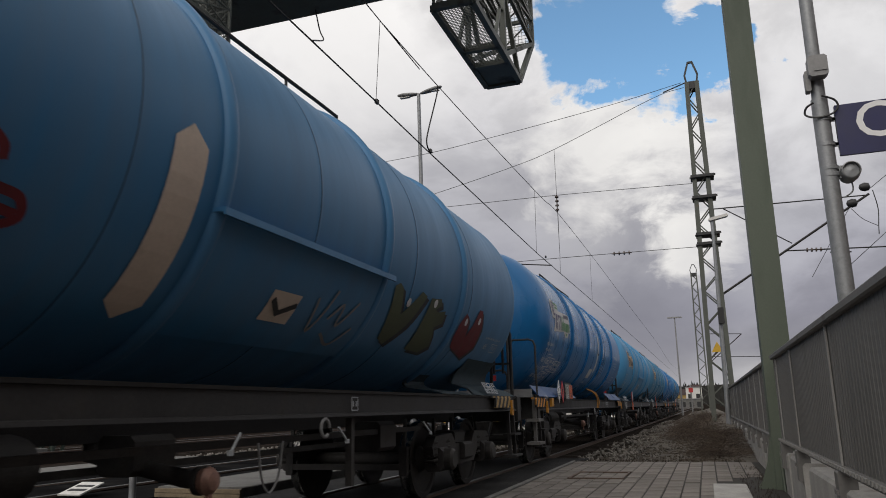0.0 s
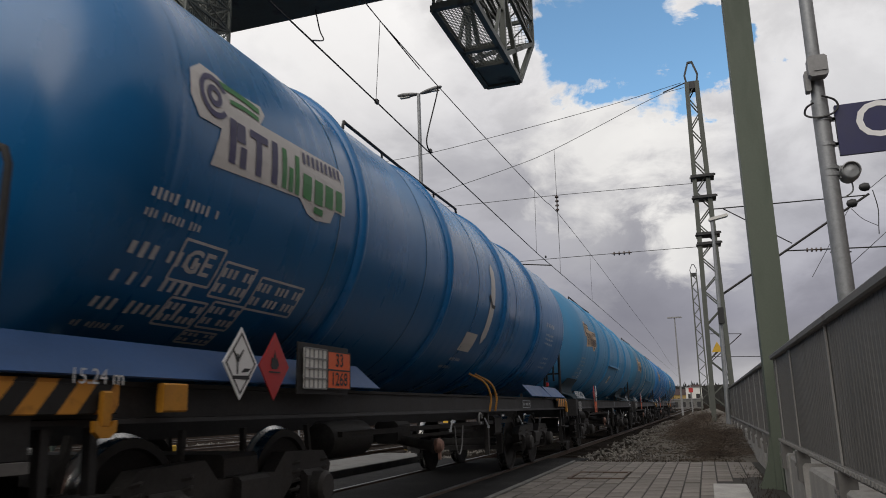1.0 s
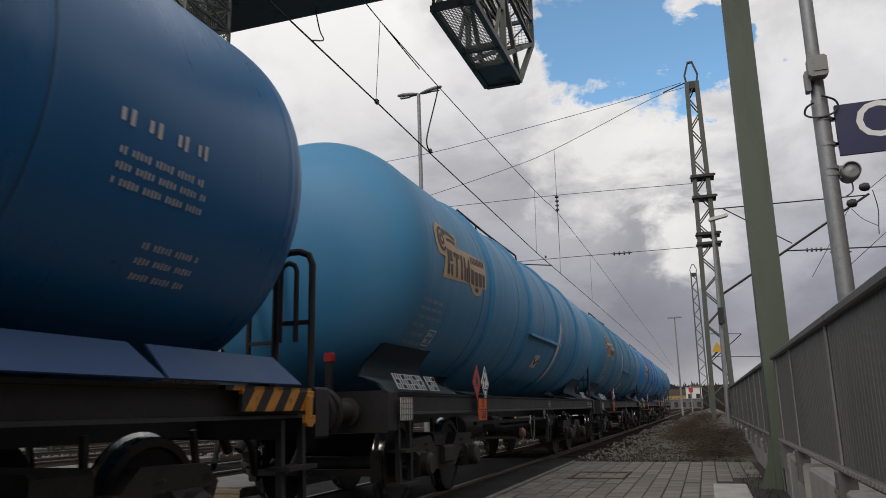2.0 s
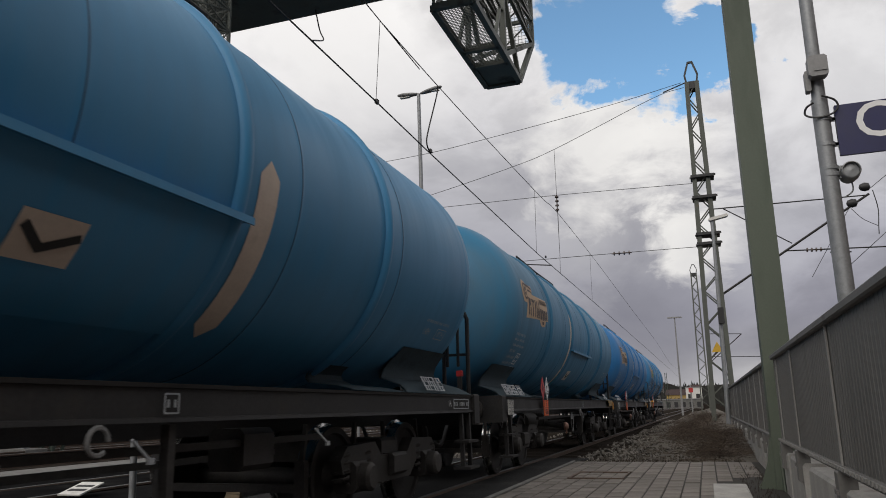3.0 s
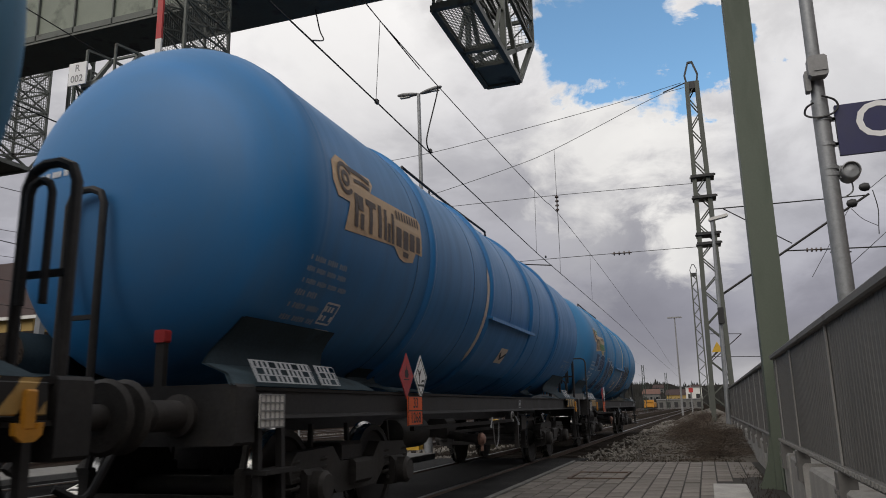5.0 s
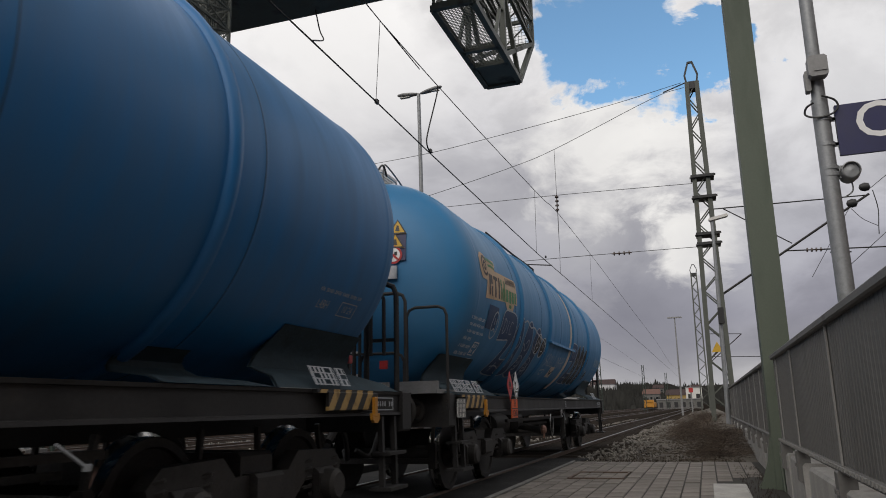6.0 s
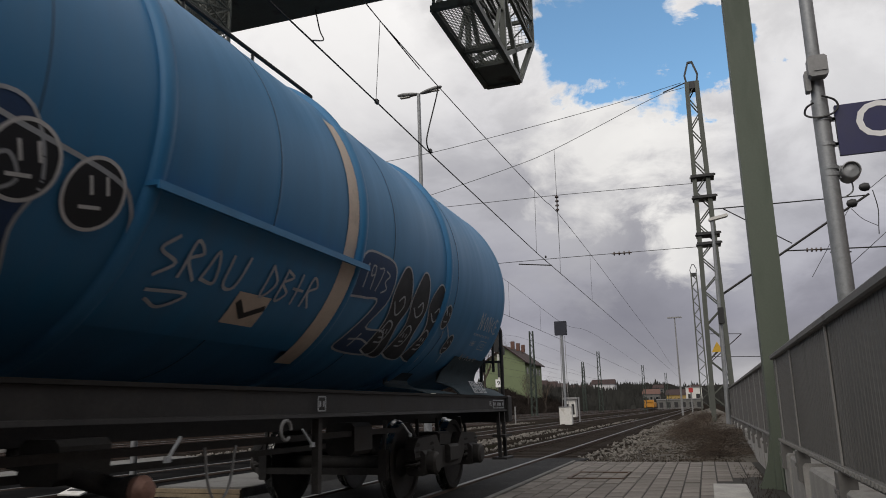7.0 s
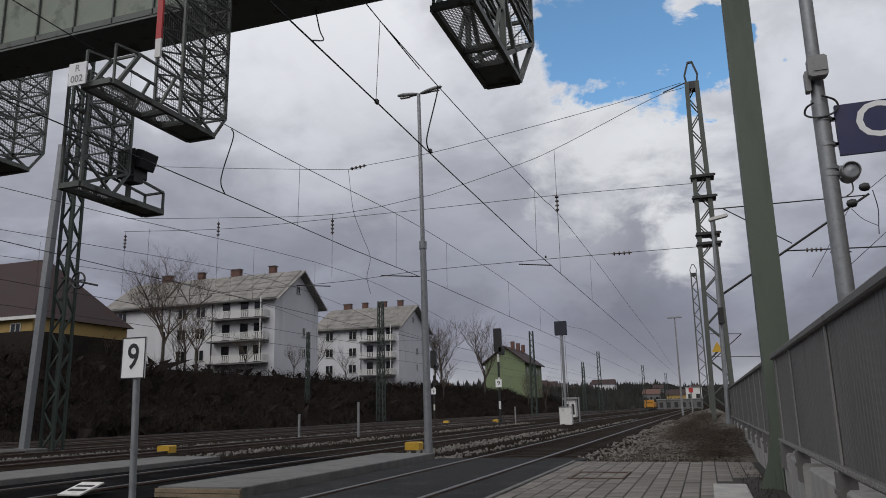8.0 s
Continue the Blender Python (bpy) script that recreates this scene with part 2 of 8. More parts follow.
def tank_paint(name, base, dust, amount, rough, shift):
    """Old gloss paint: dusty film in soft patches, thin rain streaks and specks."""
    m = bpy.data.materials.new(name)
    m.use_nodes = True
    nt = m.node_tree
    b = nt.nodes["Principled BSDF"]
    tc = nt.nodes.new("ShaderNodeTexCoord")

    def grain(scale, stretch, detail=6.0, rough=0.6):
        mp = nt.nodes.new("ShaderNodeMapping")
        mp.inputs["Scale"].default_value = stretch
        mp.inputs["Location"].default_value = (shift, shift * 2, 0)
        nt.links.new(tc.outputs["Object"], mp.inputs[0])
        n = node(nt, "ShaderNodeTexNoise", Scale=scale, Detail=detail, Roughness=rough)
        nt.links.new(mp.outputs[0], n.inputs["Vector"])
        return n.outputs["Fac"]

    patch = grain(0.55, (1, 1, 1))
    streak = grain(5.0, (0.12, 1, 0.10))
    speck = grain(34.0, (1, 1, 1), 3.0)
    col = ramp(nt, patch, [(0.3, tuple(v * 0.86 for v in base)), (0.7, tuple(v * 1.12 for v in base))])
    film = math_node(nt, "ADD", math_node(nt, "MULTIPLY", patch, 0.6), math_node(nt, "MULTIPLY", streak, 0.5))
    film = ramp(nt, film, [(0.42, (0, 0, 0)), (0.72, (1, 1, 1))])
    col = mix_rgb(nt, math_node(nt, "MULTIPLY", film, amount), col, dust)
    dots = ramp(nt, speck, [(0.66, (0, 0, 0)), (0.74, (1, 1, 1))])
    col = mix_rgb(nt, math_node(nt, "MULTIPLY", dots, 0.25 * amount + 0.04), col, tuple(v * 0.4 for v in dust))
    nt.links.new(col, b.inputs["Base Color"])
    r = ramp(nt, film, [(0.0, (rough,) * 3), (1.0, (min(0.9, rough + 0.25),) * 3)])
    nt.links.new(r, b.inputs["Roughness"])
    b.inputs["Specular IOR Level"].default_value = 0.5 if rough < 0.3 else 0.36
    bp = node(nt, "ShaderNodeBump", Strength=0.06, Distance=0.02)
    nt.links.new(grain(1.1, (0.6, 1, 0.6), 2.0), bp.inputs["Height"])
    nt.links.new(bp.outputs[0], b.inputs["Normal"])
    return m


def stripes(name, a, b2, scale):
    """Slanting warning stripes."""
    m = bpy.data.materials.new(name)
    m.use_nodes = True
    nt = m.node_tree
    b = nt.nodes["Principled BSDF"]
    tc = nt.nodes.new("ShaderNodeTexCoord")
    sep = nt.nodes.new("ShaderNodeSeparateXYZ")
    nt.links.new(tc.outputs["Object"], sep.inputs[0])
    s = math_node(nt, "ADD", math_node(nt, "MULTIPLY", sep.outputs[1], scale), math_node(nt, "MULTIPLY", sep.outputs[2], -scale * 0.8))
    f = math_node(nt, "GREATER_THAN", math_node(nt, "FRACT", s), 0.5)
    n = node(nt, "ShaderNodeTexNoise", Scale=9.0, Detail=6.0)
    nt.links.new(tc.outputs["Object"], n.inputs["Vector"])
    col = mix_rgb(nt, f, a, b2)
    worn = ramp(nt, n.outputs["Fac"], [(0.50, (1, 1, 1)), (0.68, (0.45, 0.42, 0.4))])
    nt.links.new(mix_rgb(nt, 1.0, col, worn, "MULTIPLY"), b.inputs["Base Color"])
    b.inputs["Roughness"].default_value = 0.6
    return m


M["weld"] = material("weld", (0.02, 0.06, 0.10), 0.6, 0, 0.3, 2, 40, 0)
M["hazard"] = stripes("hazard", (0.58, 0.25, 0.03), (0.012, 0.012, 0.012), 4.2)
M["hazardold"] = stripes("hazardold", (0.42, 0.27, 0.09), (0.012, 0.012, 0.012), 4.6)


# ---------------------------------------------------------------- mesh tools
class Geo:
    """Collects vertices and faces of one mesh."""

    def __init__(self):
        self.v, self.f = [], []

    def add(self, vs, fs):
        o = len(self.v)
        self.v += [tuple(p) for p in vs]
        self.f += [tuple(i + o for i in q) for q in fs]
        return self

    def box(self, c, s, m=None, bevel=0.0):
        hx, hy, hz = s[0] / 2, s[1] / 2, s[2] / 2
        if bevel:
            vs, fs = [], []
            prof = [(hx - bevel, -hz), (hx, -hz + bevel), (hx, hz - bevel), (hx - bevel, hz), (-hx + bevel, hz), (-hx, hz - bevel), (-hx, -hz + bevel), (-hx + bevel, -hz)]
            for y in (-hy, hy):
                vs += [Vector((a, y, b)) for a, b in prof]
            fs = [(i, (i + 1) % 8, 8 + (i + 1) % 8, 8 + i) for i in range(8)] + [tuple(range(7, -1, -1)), tuple(range(8, 16))]
            fs = [tuple(reversed(q)) for q in fs]
        else:
            vs = [Vector((x, y, z)) for x in (-hx, hx) for y in (-hy, hy) for z in (-hz, hz)]
            fs = [(0, 1, 3, 2), (4, 6, 7, 5), (0, 4, 5, 1), (2, 3, 7, 6), (0, 2, 6, 4), (1, 5, 7, 3)]
        t = Matrix.Translation(c) @ (m if m else Matrix())
        return self.add([t @ p for p in vs], fs)

    def bar(self, a, b, w, h=None, up=(0, 0, 1)):
        """A straight bar of oblong section from a to b."""
        a, b = Vector(a), Vector(b)
        h = h or w
        d = (b - a).normalized()
        u = Vector(up)
        if abs(d.dot(u)) > 0.98:
            u = Vector((0, 1, 0))
        s = d.cross(u).normalized()
        u = s.cross(d)
        vs = [p + s * i * w / 2 + u * j * h / 2 for p in (a, b) for i, j in ((-1, -1), (1, -1), (1, 1), (-1, 1))]
        return self.add(vs, [(0, 1, 5, 4), (1, 2, 6, 5), (2, 3, 7, 6), (3, 0, 4, 7), (3, 2, 1, 0), (4, 5, 6, 7)])

    def tube(self, pts, r, n=8, r2=None):
        """A round tube along a line of points; r2: the radius at its end."""
        pts = [Vector(p) for p in pts]
        r2 = r if r2 is None else r2
        rings = []
        d0 = (pts[1] - pts[0]).normalized()
        u = Vector((0, 0, 1)) if abs(d0.z) < 0.9 else Vector((1, 0, 0))
        for i, p in enumerate(pts):
            d = (pts[min(i + 1, len(pts) - 1)] - pts[max(i - 1, 0)]).normalized()
            s = d.cross(u)
            s = s.normalized() if s.length > 1e-4 else Vector((1, 0, 0))
            u = s.cross(d).normalized()
            q = r + (r2 - r) * i / (len(pts) - 1)
            rings.append([p + (s * math.cos(a) + u * math.sin(a)) * q for a in (2 * math.pi * k / n for k in range(n))])
        vs = [p for ring in rings for p in ring]
        fs = []
        for i in range(len(pts) - 1):
            for k in range(n):
                fs.append((i * n + k, i * n + (k + 1) % n, (i + 1) * n + (k + 1) % n, (i + 1) * n + k))
        fs += [tuple(range(n - 1, -1, -1)), tuple(range((len(pts) - 1) * n, len(pts) * n))]
        return self.add(vs, fs)

    def lathe(self, prof, c=(0, 0, 0), axis="y", n=32, close=True):
        """Turns a profile of (radius, place along the axis)."""
        vs, fs = [], []
        for r, h in prof:
            for k in range(n):
                a = 2 * math.pi * k / n
                p = {"y": (r * math.cos(a), h, r * math.sin(a)), "x": (h, r * math.cos(a), r * math.sin(a)), "z": (r * math.cos(a), r * math.sin(a), h)}[axis]
                vs.append(Vector(p) + Vector(c))
        for i in range(len(prof) - 1):
            for k in range(n):
                q = (i * n + k, i * n + (k + 1) % n, (i + 1) * n + (k + 1) % n, (i + 1) * n + k)
                fs.append(q[::-1] if axis == "y" else q)
        if close:
            fs += [tuple(range(n)), tuple(range((len(prof) - 1) * n, len(prof) * n))]
        return self.add(vs, fs)

    def prism(self, poly, m, depth):
        """A flat outline (x, y), pushed out along its z by depth, then placed by m."""
        n = len(poly)
        vs = [m @ Vector((x, y, z)) for z in (0, depth) for x, y in poly]
        fs = [tuple(range(n - 1, -1, -1)), tuple(range(n, 2 * n))] + [(i, (i + 1) % n, n + (i + 1) % n, n + i) for i in range(n)]
        return self.add(vs, fs)

    def quad(self, a, b, c, d):
        return self.add([a, b, c, d], [(0, 1, 2, 3)])

    def mesh(self, name, mat, smooth=True):
        me = bpy.data.meshes.new(name)
        me.from_pydata(self.v, [], self.f)
        if smooth:
            me.shade_smooth()
            me.set_sharp_from_angle(angle=radians(38))
        me.materials.append(mat)
        me.validate()
        me.update()
        return me


def part(name, geo, mat, parent=None, label="", at=None, smooth=True):
    """Links one mesh as an object of its own, under a thing or a part."""
    me = geo if isinstance(geo, bpy.types.Mesh) else geo.mesh(name, mat, smooth)
    ob = new(name, me)
    if parent is not None:
        ob.parent = parent
    if at is not None:
        ob.matrix_basis = at
    if label:
        tagged(ob, label)
    return ob


def thing(name, label, category, at=None, group="", kind=""):
    ob = tagged(new(name), label, category, group, kind)
    if at is not None:
        ob.matrix_basis = at
    return ob


def text_mesh(body, size, mat, bold=0.0, align="CENTER", squeeze=1.0):
    """A flat mesh of letters in the built-in font, in its own x-y plane."""
    cu = bpy.data.curves.new("letters", "FONT")
    cu.body, cu.size, cu.align_x, cu.align_y, cu.offset = body, size, align, "CENTER", bold
    cu.resolution_u = 3
    ob = bpy.data.objects.new("letters", cu)
    me = bpy.data.meshes.new_from_object(ob)
    bpy.data.objects.remove(ob)
    for v in me.vertices:
        v.co.x *= squeeze
    me.materials.clear()
    me.materials.append(mat)
    return me


# wagon measures: axis of the tank, shell radius
ZC, RT = 2.75, 1.472
PHI_LIMIT = 1.3


def wrap(me, off=0.008, y0=0.0, s0=0.0):
    """Bends a flat mesh (x along the wagon, y up the shell) on to the tank's side."""
    bm = bmesh.new()
    bm.from_mesh(me)
    ys = [v.co.y for v in bm.verts]
    lo, hi = min(ys), max(ys)
    k = lo + 0.12
    while k < hi - 0.02:
        bmesh.ops.bisect_plane(bm, geom=bm.verts[:] + bm.edges[:] + bm.faces[:], plane_co=(0, k, 0), plane_no=(0, 1, 0))
        k += 0.12
    for v in bm.verts:
        a = (v.co.y + s0) / RT
        v.co = Vector(((RT + off) * math.cos(a), y0 + v.co.x, ZC + (RT + off) * math.sin(a)))
    bm.to_mesh(me)
    bm.free()
    me.update()
    return me


def arc(z):
    """The way up the shell from its widest line to the height z."""
    return RT * math.asin(max(-1, min(1, (z - ZC) / RT)))


def flat(polys, mat, name="decal"):
    """A flat mesh out of outlines in the x-y plane."""
    me = bpy.data.meshes.new(name)
    bm = bmesh.new()
    for poly in polys:
        bm.faces.new([bm.verts.new((x, y, 0)) for x, y in poly])
    bm.to_mesh(me)
    bm.free()
    me.materials.append(mat)
    return me


def oblong(x, y, w, h):
    return [(x - w / 2, y - h / 2), (x + w / 2, y - h / 2), (x + w / 2, y + h / 2), (x - w / 2, y + h / 2)]


def outline_box(x, y, w, h, t):
    return [oblong(x, y - h / 2, w, t), oblong(x, y + h / 2, w, t), oblong(x - w / 2, y, t, h), oblong(x + w / 2, y, t, h)]


def disc(x, y, r, n=24, a0=0.0, a1=2 * math.pi):
    return [(x + r * math.cos(a0 + (a1 - a0) * k / n), y + r * math.sin(a0 + (a1 - a0) * k / n)) for k in range(n)]


def ring_polys(x, y, r, t, a0=0.0, a1=2 * math.pi, n=20):
    out = []
    for k in range(n):
        p, q = a0 + (a1 - a0) * k / n, a0 + (a1 - a0) * (k + 1) / n
        out.append([(x + (r - t) * math.cos(p), y + (r - t) * math.sin(p)), (x + r * math.cos(p), y + r * math.sin(p)),
                    (x + r * math.cos(q), y + r * math.sin(q)), (x + (r - t) * math.cos(q), y + (r - t) * math.sin(q))])
    return out


def stroke(pts, w):
    """A brush line through points, as a row of four-sided outlines."""
    out = []
    ps = [Vector((p[0], p[1])) for p in pts]
    for a, b in zip(ps, ps[1:]):
        if (b - a).length < 1e-5:
            continue
        d = (b - a).normalized()
        n = Vector((-d.y, d.x)) * w / 2
        e = d * w * 0.3
        out.append([tuple(a - e - n), tuple(b + e - n), tuple(b + e + n), tuple(a - e + n)])
    return out


def smooth_line(pts, n=6):
    """A smooth line through points."""
    ps = [Vector(p) for p in pts]
    ps = [ps[0] * 2 - ps[1]] + ps + [ps[-1] * 2 - ps[-2]]
    out = []
    for i in range(1, len(ps) - 2):
        p0, p1, p2, p3 = ps[i - 1:i + 3]
        for k in range(n):
            t = k / n
            out.append(0.5 * ((2 * p1) + (p2 - p0) * t + (2 * p0 - 5 * p1 + 4 * p2 - p3) * t * t + (3 * p1 - p0 - 3 * p2 + p3) * t ** 3))
    out.append(ps[-2])
    return out


# ---------------------------------------------------------------- ground and tracks
def structure(name, geo, mat, label, smooth=True, category=""):
    return tagged(part(name, geo, mat, smooth=smooth), label, category or name.rstrip("_0123456789"), kind="structure")


def hill(x, y):
    """The height of the natural ground: level by the tracks, a bank beyond them, low hills far off."""
    z = -0.24
    z += 5.6 * max(0.0, min(1.0, (-x - 33) / 14)) ** 1.2
    d = math.hypot(x, y)
    far = max(0.0, min(1.0, (d - 350) / 900))
    z += far * far * (3 - 2 * far) * (26 + 22 * noise.noise((x / 420, y / 420, 0.3)) + 7 * noise.noise((x / 110, y / 110, 4.3)))
    return z


def build_ground():
    g = Geo()
    xs = sorted({round(s * v, 2) for s in (-1, 1) for v in [0, 8, 16, 24, 33, 36, 39, 42, 45, 48, 55, 70, 100, 150, 220, 320, 450, 600, 800, 1050, 1400, 1900, 2600]})
    ys = [-300, -150, -80, -40, -10, 20, 50, 80, 110, 150, 200, 260, 330, 420, 520, 640, 780, 940, 1120, 1350, 1650, 2100, 2700]
    vs = [(x, y, hill(x, y)) for y in ys for x in xs]
    n = len(xs)
    fs = [(j * n + i, j * n + i + 1, (j + 1) * n + i + 1, (j + 1) * n + i) for j in range(len(ys) - 1) for i in range(n - 1)]
    g.add(vs, fs)
    structure("ground", g, M["soil"], "dark brown earth and scrub ground reaching to low hills")


TRACKS = [-4.2, -9.6, -16.6, -21.2, -25.8, -30.2]


def build_tracks():
    for i, x in enumerate(TRACKS):
        bed = Geo()
        w = 1.75
        prof = [(-w - 0.45, -0.26), (-w, -0.13), (-0.9, -0.10), (0.9, -0.10), (w, -0.13), (w + 0.45, -0.26)]
        ys = [-70 + 5 * k for k in range(40)] + [150, 200, 260, 330]
        vs = [(x + a + 0.05 * noise.noise((a, y * 0.3, i)), y, b + 0.025 * noise.noise((a * 2, y * 0.7, i + 5))) for y in ys for a, b in prof]
        n = len(prof)
        bed.add(vs, [(j * n + k, j * n + k + 1, (j + 1) * n + k + 1, (j + 1) * n + k) for j in range(len(ys) - 1) for k in range(n - 1)])
        structure(f"track_bed_{i + 1}", bed, M["ballast"], "dark oily ballast bed under the rails", category="ballast")
        sl = Geo()
        for k in range(230):
            y = -60 + k * 0.65
            sl.box((x, y, -0.155), (2.5, 0.26, 0.12))
        tagged(part("sleepers", sl, M["sleeper"], smooth=False), "weathered dark timber sleepers set in the ballast", "sleepers", kind="stuff")
        for s in (-1, 1):
            cx = x + s * 0.755
            r, hd = Geo(), Geo()
            for gg, pr in ((r, [(-0.07, -0.16), (0.07, -0.16), (0.07, -0.145), (0.012, -0.12), (0.012, -0.045), (0.036, -0.036), (0.036, -0.006), (-0.036, -0.006), (-0.036, -0.036), (-0.012, -0.045), (-0.012, -0.12), (-0.07, -0.145)]),
                           (hd, [(-0.036, -0.006), (0.036, -0.006), (0.030, 0.0), (-0.030, 0.0)])):
                gg.prism([(a, b) for a, b in pr], Matrix.Translation((cx, -70, 0)) @ Matrix(((1, 0, 0, 0), (0, 0, 1, 0), (0, 1, 0, 0), (0, 0, 0, 1))), 400)
            ob = tagged(part("rail", r, M["rail"], smooth=False), "rusty brown steel rail with a polished running face", "rail", "rails of the yard")
            part("running_face", hd, M["railhead"], ob, "bright worn steel running face", smooth=False)


def build_yard_floor():
    # dark crossing surface beside and between the rails of the near tracks
    g = Geo()
    for x0, x1 in ((-3.36, -2.47), (-4.86, -3.54), (-5.86, -5.05)):
        g.box(((x0 + x1) / 2, 3, -0.075), (x1 - x0, 27, 0.11))
    structure("crossing_surface", g, M["tarmac"], "dark oil-stained asphalt filling between the rails", smooth=False, category="asphalt")
    g = Geo()
    g.box((-8.1, 1, -0.10), (1.4, 32, 0.10)).box((-9.6, 1, -0.075), (1.34, 32, 0.11)).box((-10.95, 1, -0.10), (0.95, 32, 0.10))
    structure("yard_surface", g, M["asphalt"], "dark oil-stained asphalt round the second track", smooth=False, category="asphalt")
    # raised concrete walkways between the tracks
    g = Geo()
    g.box((-6.62, 12.65, 0.02), (1.35, 7.6, 0.16), bevel=0.012)
    structure("walkway_1", g, M["concrete"], "pale raised concrete walkway between two tracks", category="walkway")
    g = Geo()
    for z in (-0.01, 0.05):
        g.box((-6.62, 8.82, z), (1.37, 0.055, 0.052))
    structure("walkway_edge", g, M["wood"], "weathered timber edge boards at the walkway's end", smooth=False, category="edge board")
    g = Geo()
    g.box((-12.45, 5.5, -0.02), (1.75, 21.5, 0.12), bevel=0.012)
    structure("walkway_2", g, M["concrete"], "pale concrete walkway between far tracks", category="walkway")
    # stones along the ballast shoulders
    random.seed(4)
    g = Geo()
    spots = [(-7.45, 17, 40, 0.5, 700), (-13.6, 14, 60, 0.6, 900), (-6.0, 17, 70, 0.25, 350), (-18.9, 15, 60, 0.4, 500), (-2.3, 14.6, 60, 0.6, 700)]
    for x, y0, y1, w, n in spots:
        for _ in range(n):
            px, py = x + random.uniform(-w, w), y0 + (y1 - y0) * random.random() ** 1.7
            s = random.uniform(0.025, 0.06)
            pebble(g, (px, py, -0.1 + s * 0.4), s)
    tagged(part("ballast_stones", g, M["stone"], smooth=False), "loose pale ballast stones along the track shoulders", "stones", kind="stuff")


def pebble(g, c, s):
    m = Euler((random.uniform(0, 3), random.uniform(0, 3), random.uniform(0, 3))).to_matrix().to_4x4()
    vs = [Vector(v) * s * random.uniform(0.75, 1.2) for v in ((1, 0, 0), (-1, 0, 0), (0, 1, 0), (0, -1, 0), (0, 0, 0.8), (0, 0, -0.8))]
    g.add([Vector(c) + m @ v for v in vs], [(0, 2, 4), (2, 1, 4), (1, 3, 4), (3, 0, 4), (2, 0, 5), (1, 2, 5), (3, 1, 5), (0, 3, 5)])


PAVE_X0, PAVE_X1, PAVE_Y1 = -2.64, 0.83, 15.4


def verge_height(x, y):
    """The loose gravel beyond the paving's end, heaped a little towards the fence."""
    t = max(0.0, min(1.0, (y - 15.3) / 8))
    u = max(0.0, min(1.0, (x + 2.3) / 2.6))
    return -0.16 + 0.12 * u + t * (0.40 * u * u + 0.10 * noise.noise((x * 0.9, y * 0.35, 2)) + 0.05 * noise.noise((x * 3, y * 1.5, 6)))


def build_verge():
    g = Geo()
    xs = [-3.0 + 0.17 * k for k in range(27)]
    ys = [15.3 + 0.22 * k for k in range(120)] + [42, 46, 52, 60, 75, 100, 140]
    n = len(xs)
    vs = [(x, y, verge_height(x, y)) for y in ys for x in xs]
    g.add(vs, [(j * n + i, j * n + i + 1, (j + 1) * n + i + 1, (j + 1) * n + i) for j in range(len(ys) - 1) for i in range(n - 1)])
    structure("gravel_verge", g, M["gravel"], "tan gravel verge heaped beyond the paving", category="gravel")
    random.seed(8)
    g = Geo()
    for _ in range(4200):
        x, y = random.uniform(-2.7, 0.6), 15.45 + 26 * random.random() ** 1.6
        s = random.uniform(0.012, 0.045)
        pebble(g, (x, y, verge_height(x, y) + s * 0.3), s)
    tagged(part("gravel_stones", g, M["gravel"], smooth=False), "loose tan and grey gravel stones on the verge", "gravel", kind="stuff")


def build_brambles():
    """Dry arching canes with small leaves, heaped over the verge."""
    random.seed(12)
    for k, (cx, cy, rx, ry, h, n) in enumerate([(-0.55, 27, 0.55, 4.5, 0.34, 260), (0.3, 20.0, 0.35, 2.6, 0.24, 170), (0.2, 17.0, 0.35, 1.0, 0.12, 110), (-0.3, 37, 0.8, 6, 0.62, 260)]):
        g, lv = Geo(), Geo()
        for _ in range(int(n * 2.0)):
            a, q = random.uniform(0, 6.283), math.sqrt(random.random())
            x, y = cx + rx * q * math.cos(a), cy + ry * q * math.sin(a)
            z = verge_height(x, y) - 0.02
            hh = h * random.uniform(0.5, 1.1) * (1.15 - q * 0.7)
            d = Vector((random.uniform(-1, 1), random.uniform(-1, 1), 0)).normalized() * random.uniform(0.25, 0.9)
            pts = [Vector((x, y, z)), Vector((x, y, z + hh * 0.7)) + d * 0.3, Vector((x, y, z + hh)) + d * 0.7, Vector((x, y, z + hh * 0.75)) + d * 1.15]
            ln = smooth_line(pts, 3)
            g.tube(ln, random.uniform(0.0035, 0.008), 3, 0.002)
            for p in ln[2:]:
                for _ in range(2):
                    s = random.uniform(0.006, 0.015)
                    e = Euler((random.uniform(0, 6), random.uniform(0, 6), random.uniform(0, 6))).to_matrix()
                    o = p + Vector((random.uniform(-0.07, 0.07), random.uniform(-0.07, 0.07), random.uniform(-0.07, 0.05)))
                    lv.add([o + e @ Vector(v) * s for v in ((-1, 0, 0), (0, -0.5, 0.1), (1, 0, 0), (0, 0.5, 0.1))], [(0, 1, 2, 3)])
        ob = thing("bramble_bush", "dry brown bramble thicket sprawling over the gravel", "bush", group="brambles on the verge")
        tagged(part("cane_tangle", g, M["twig"], ob), kind="stuff")
        tagged(part("leaves", lv, M["bramble"], ob, smooth=False), kind="stuff")


# ---------------------------------------------------------------- platform side
FENCE_X = 0.85


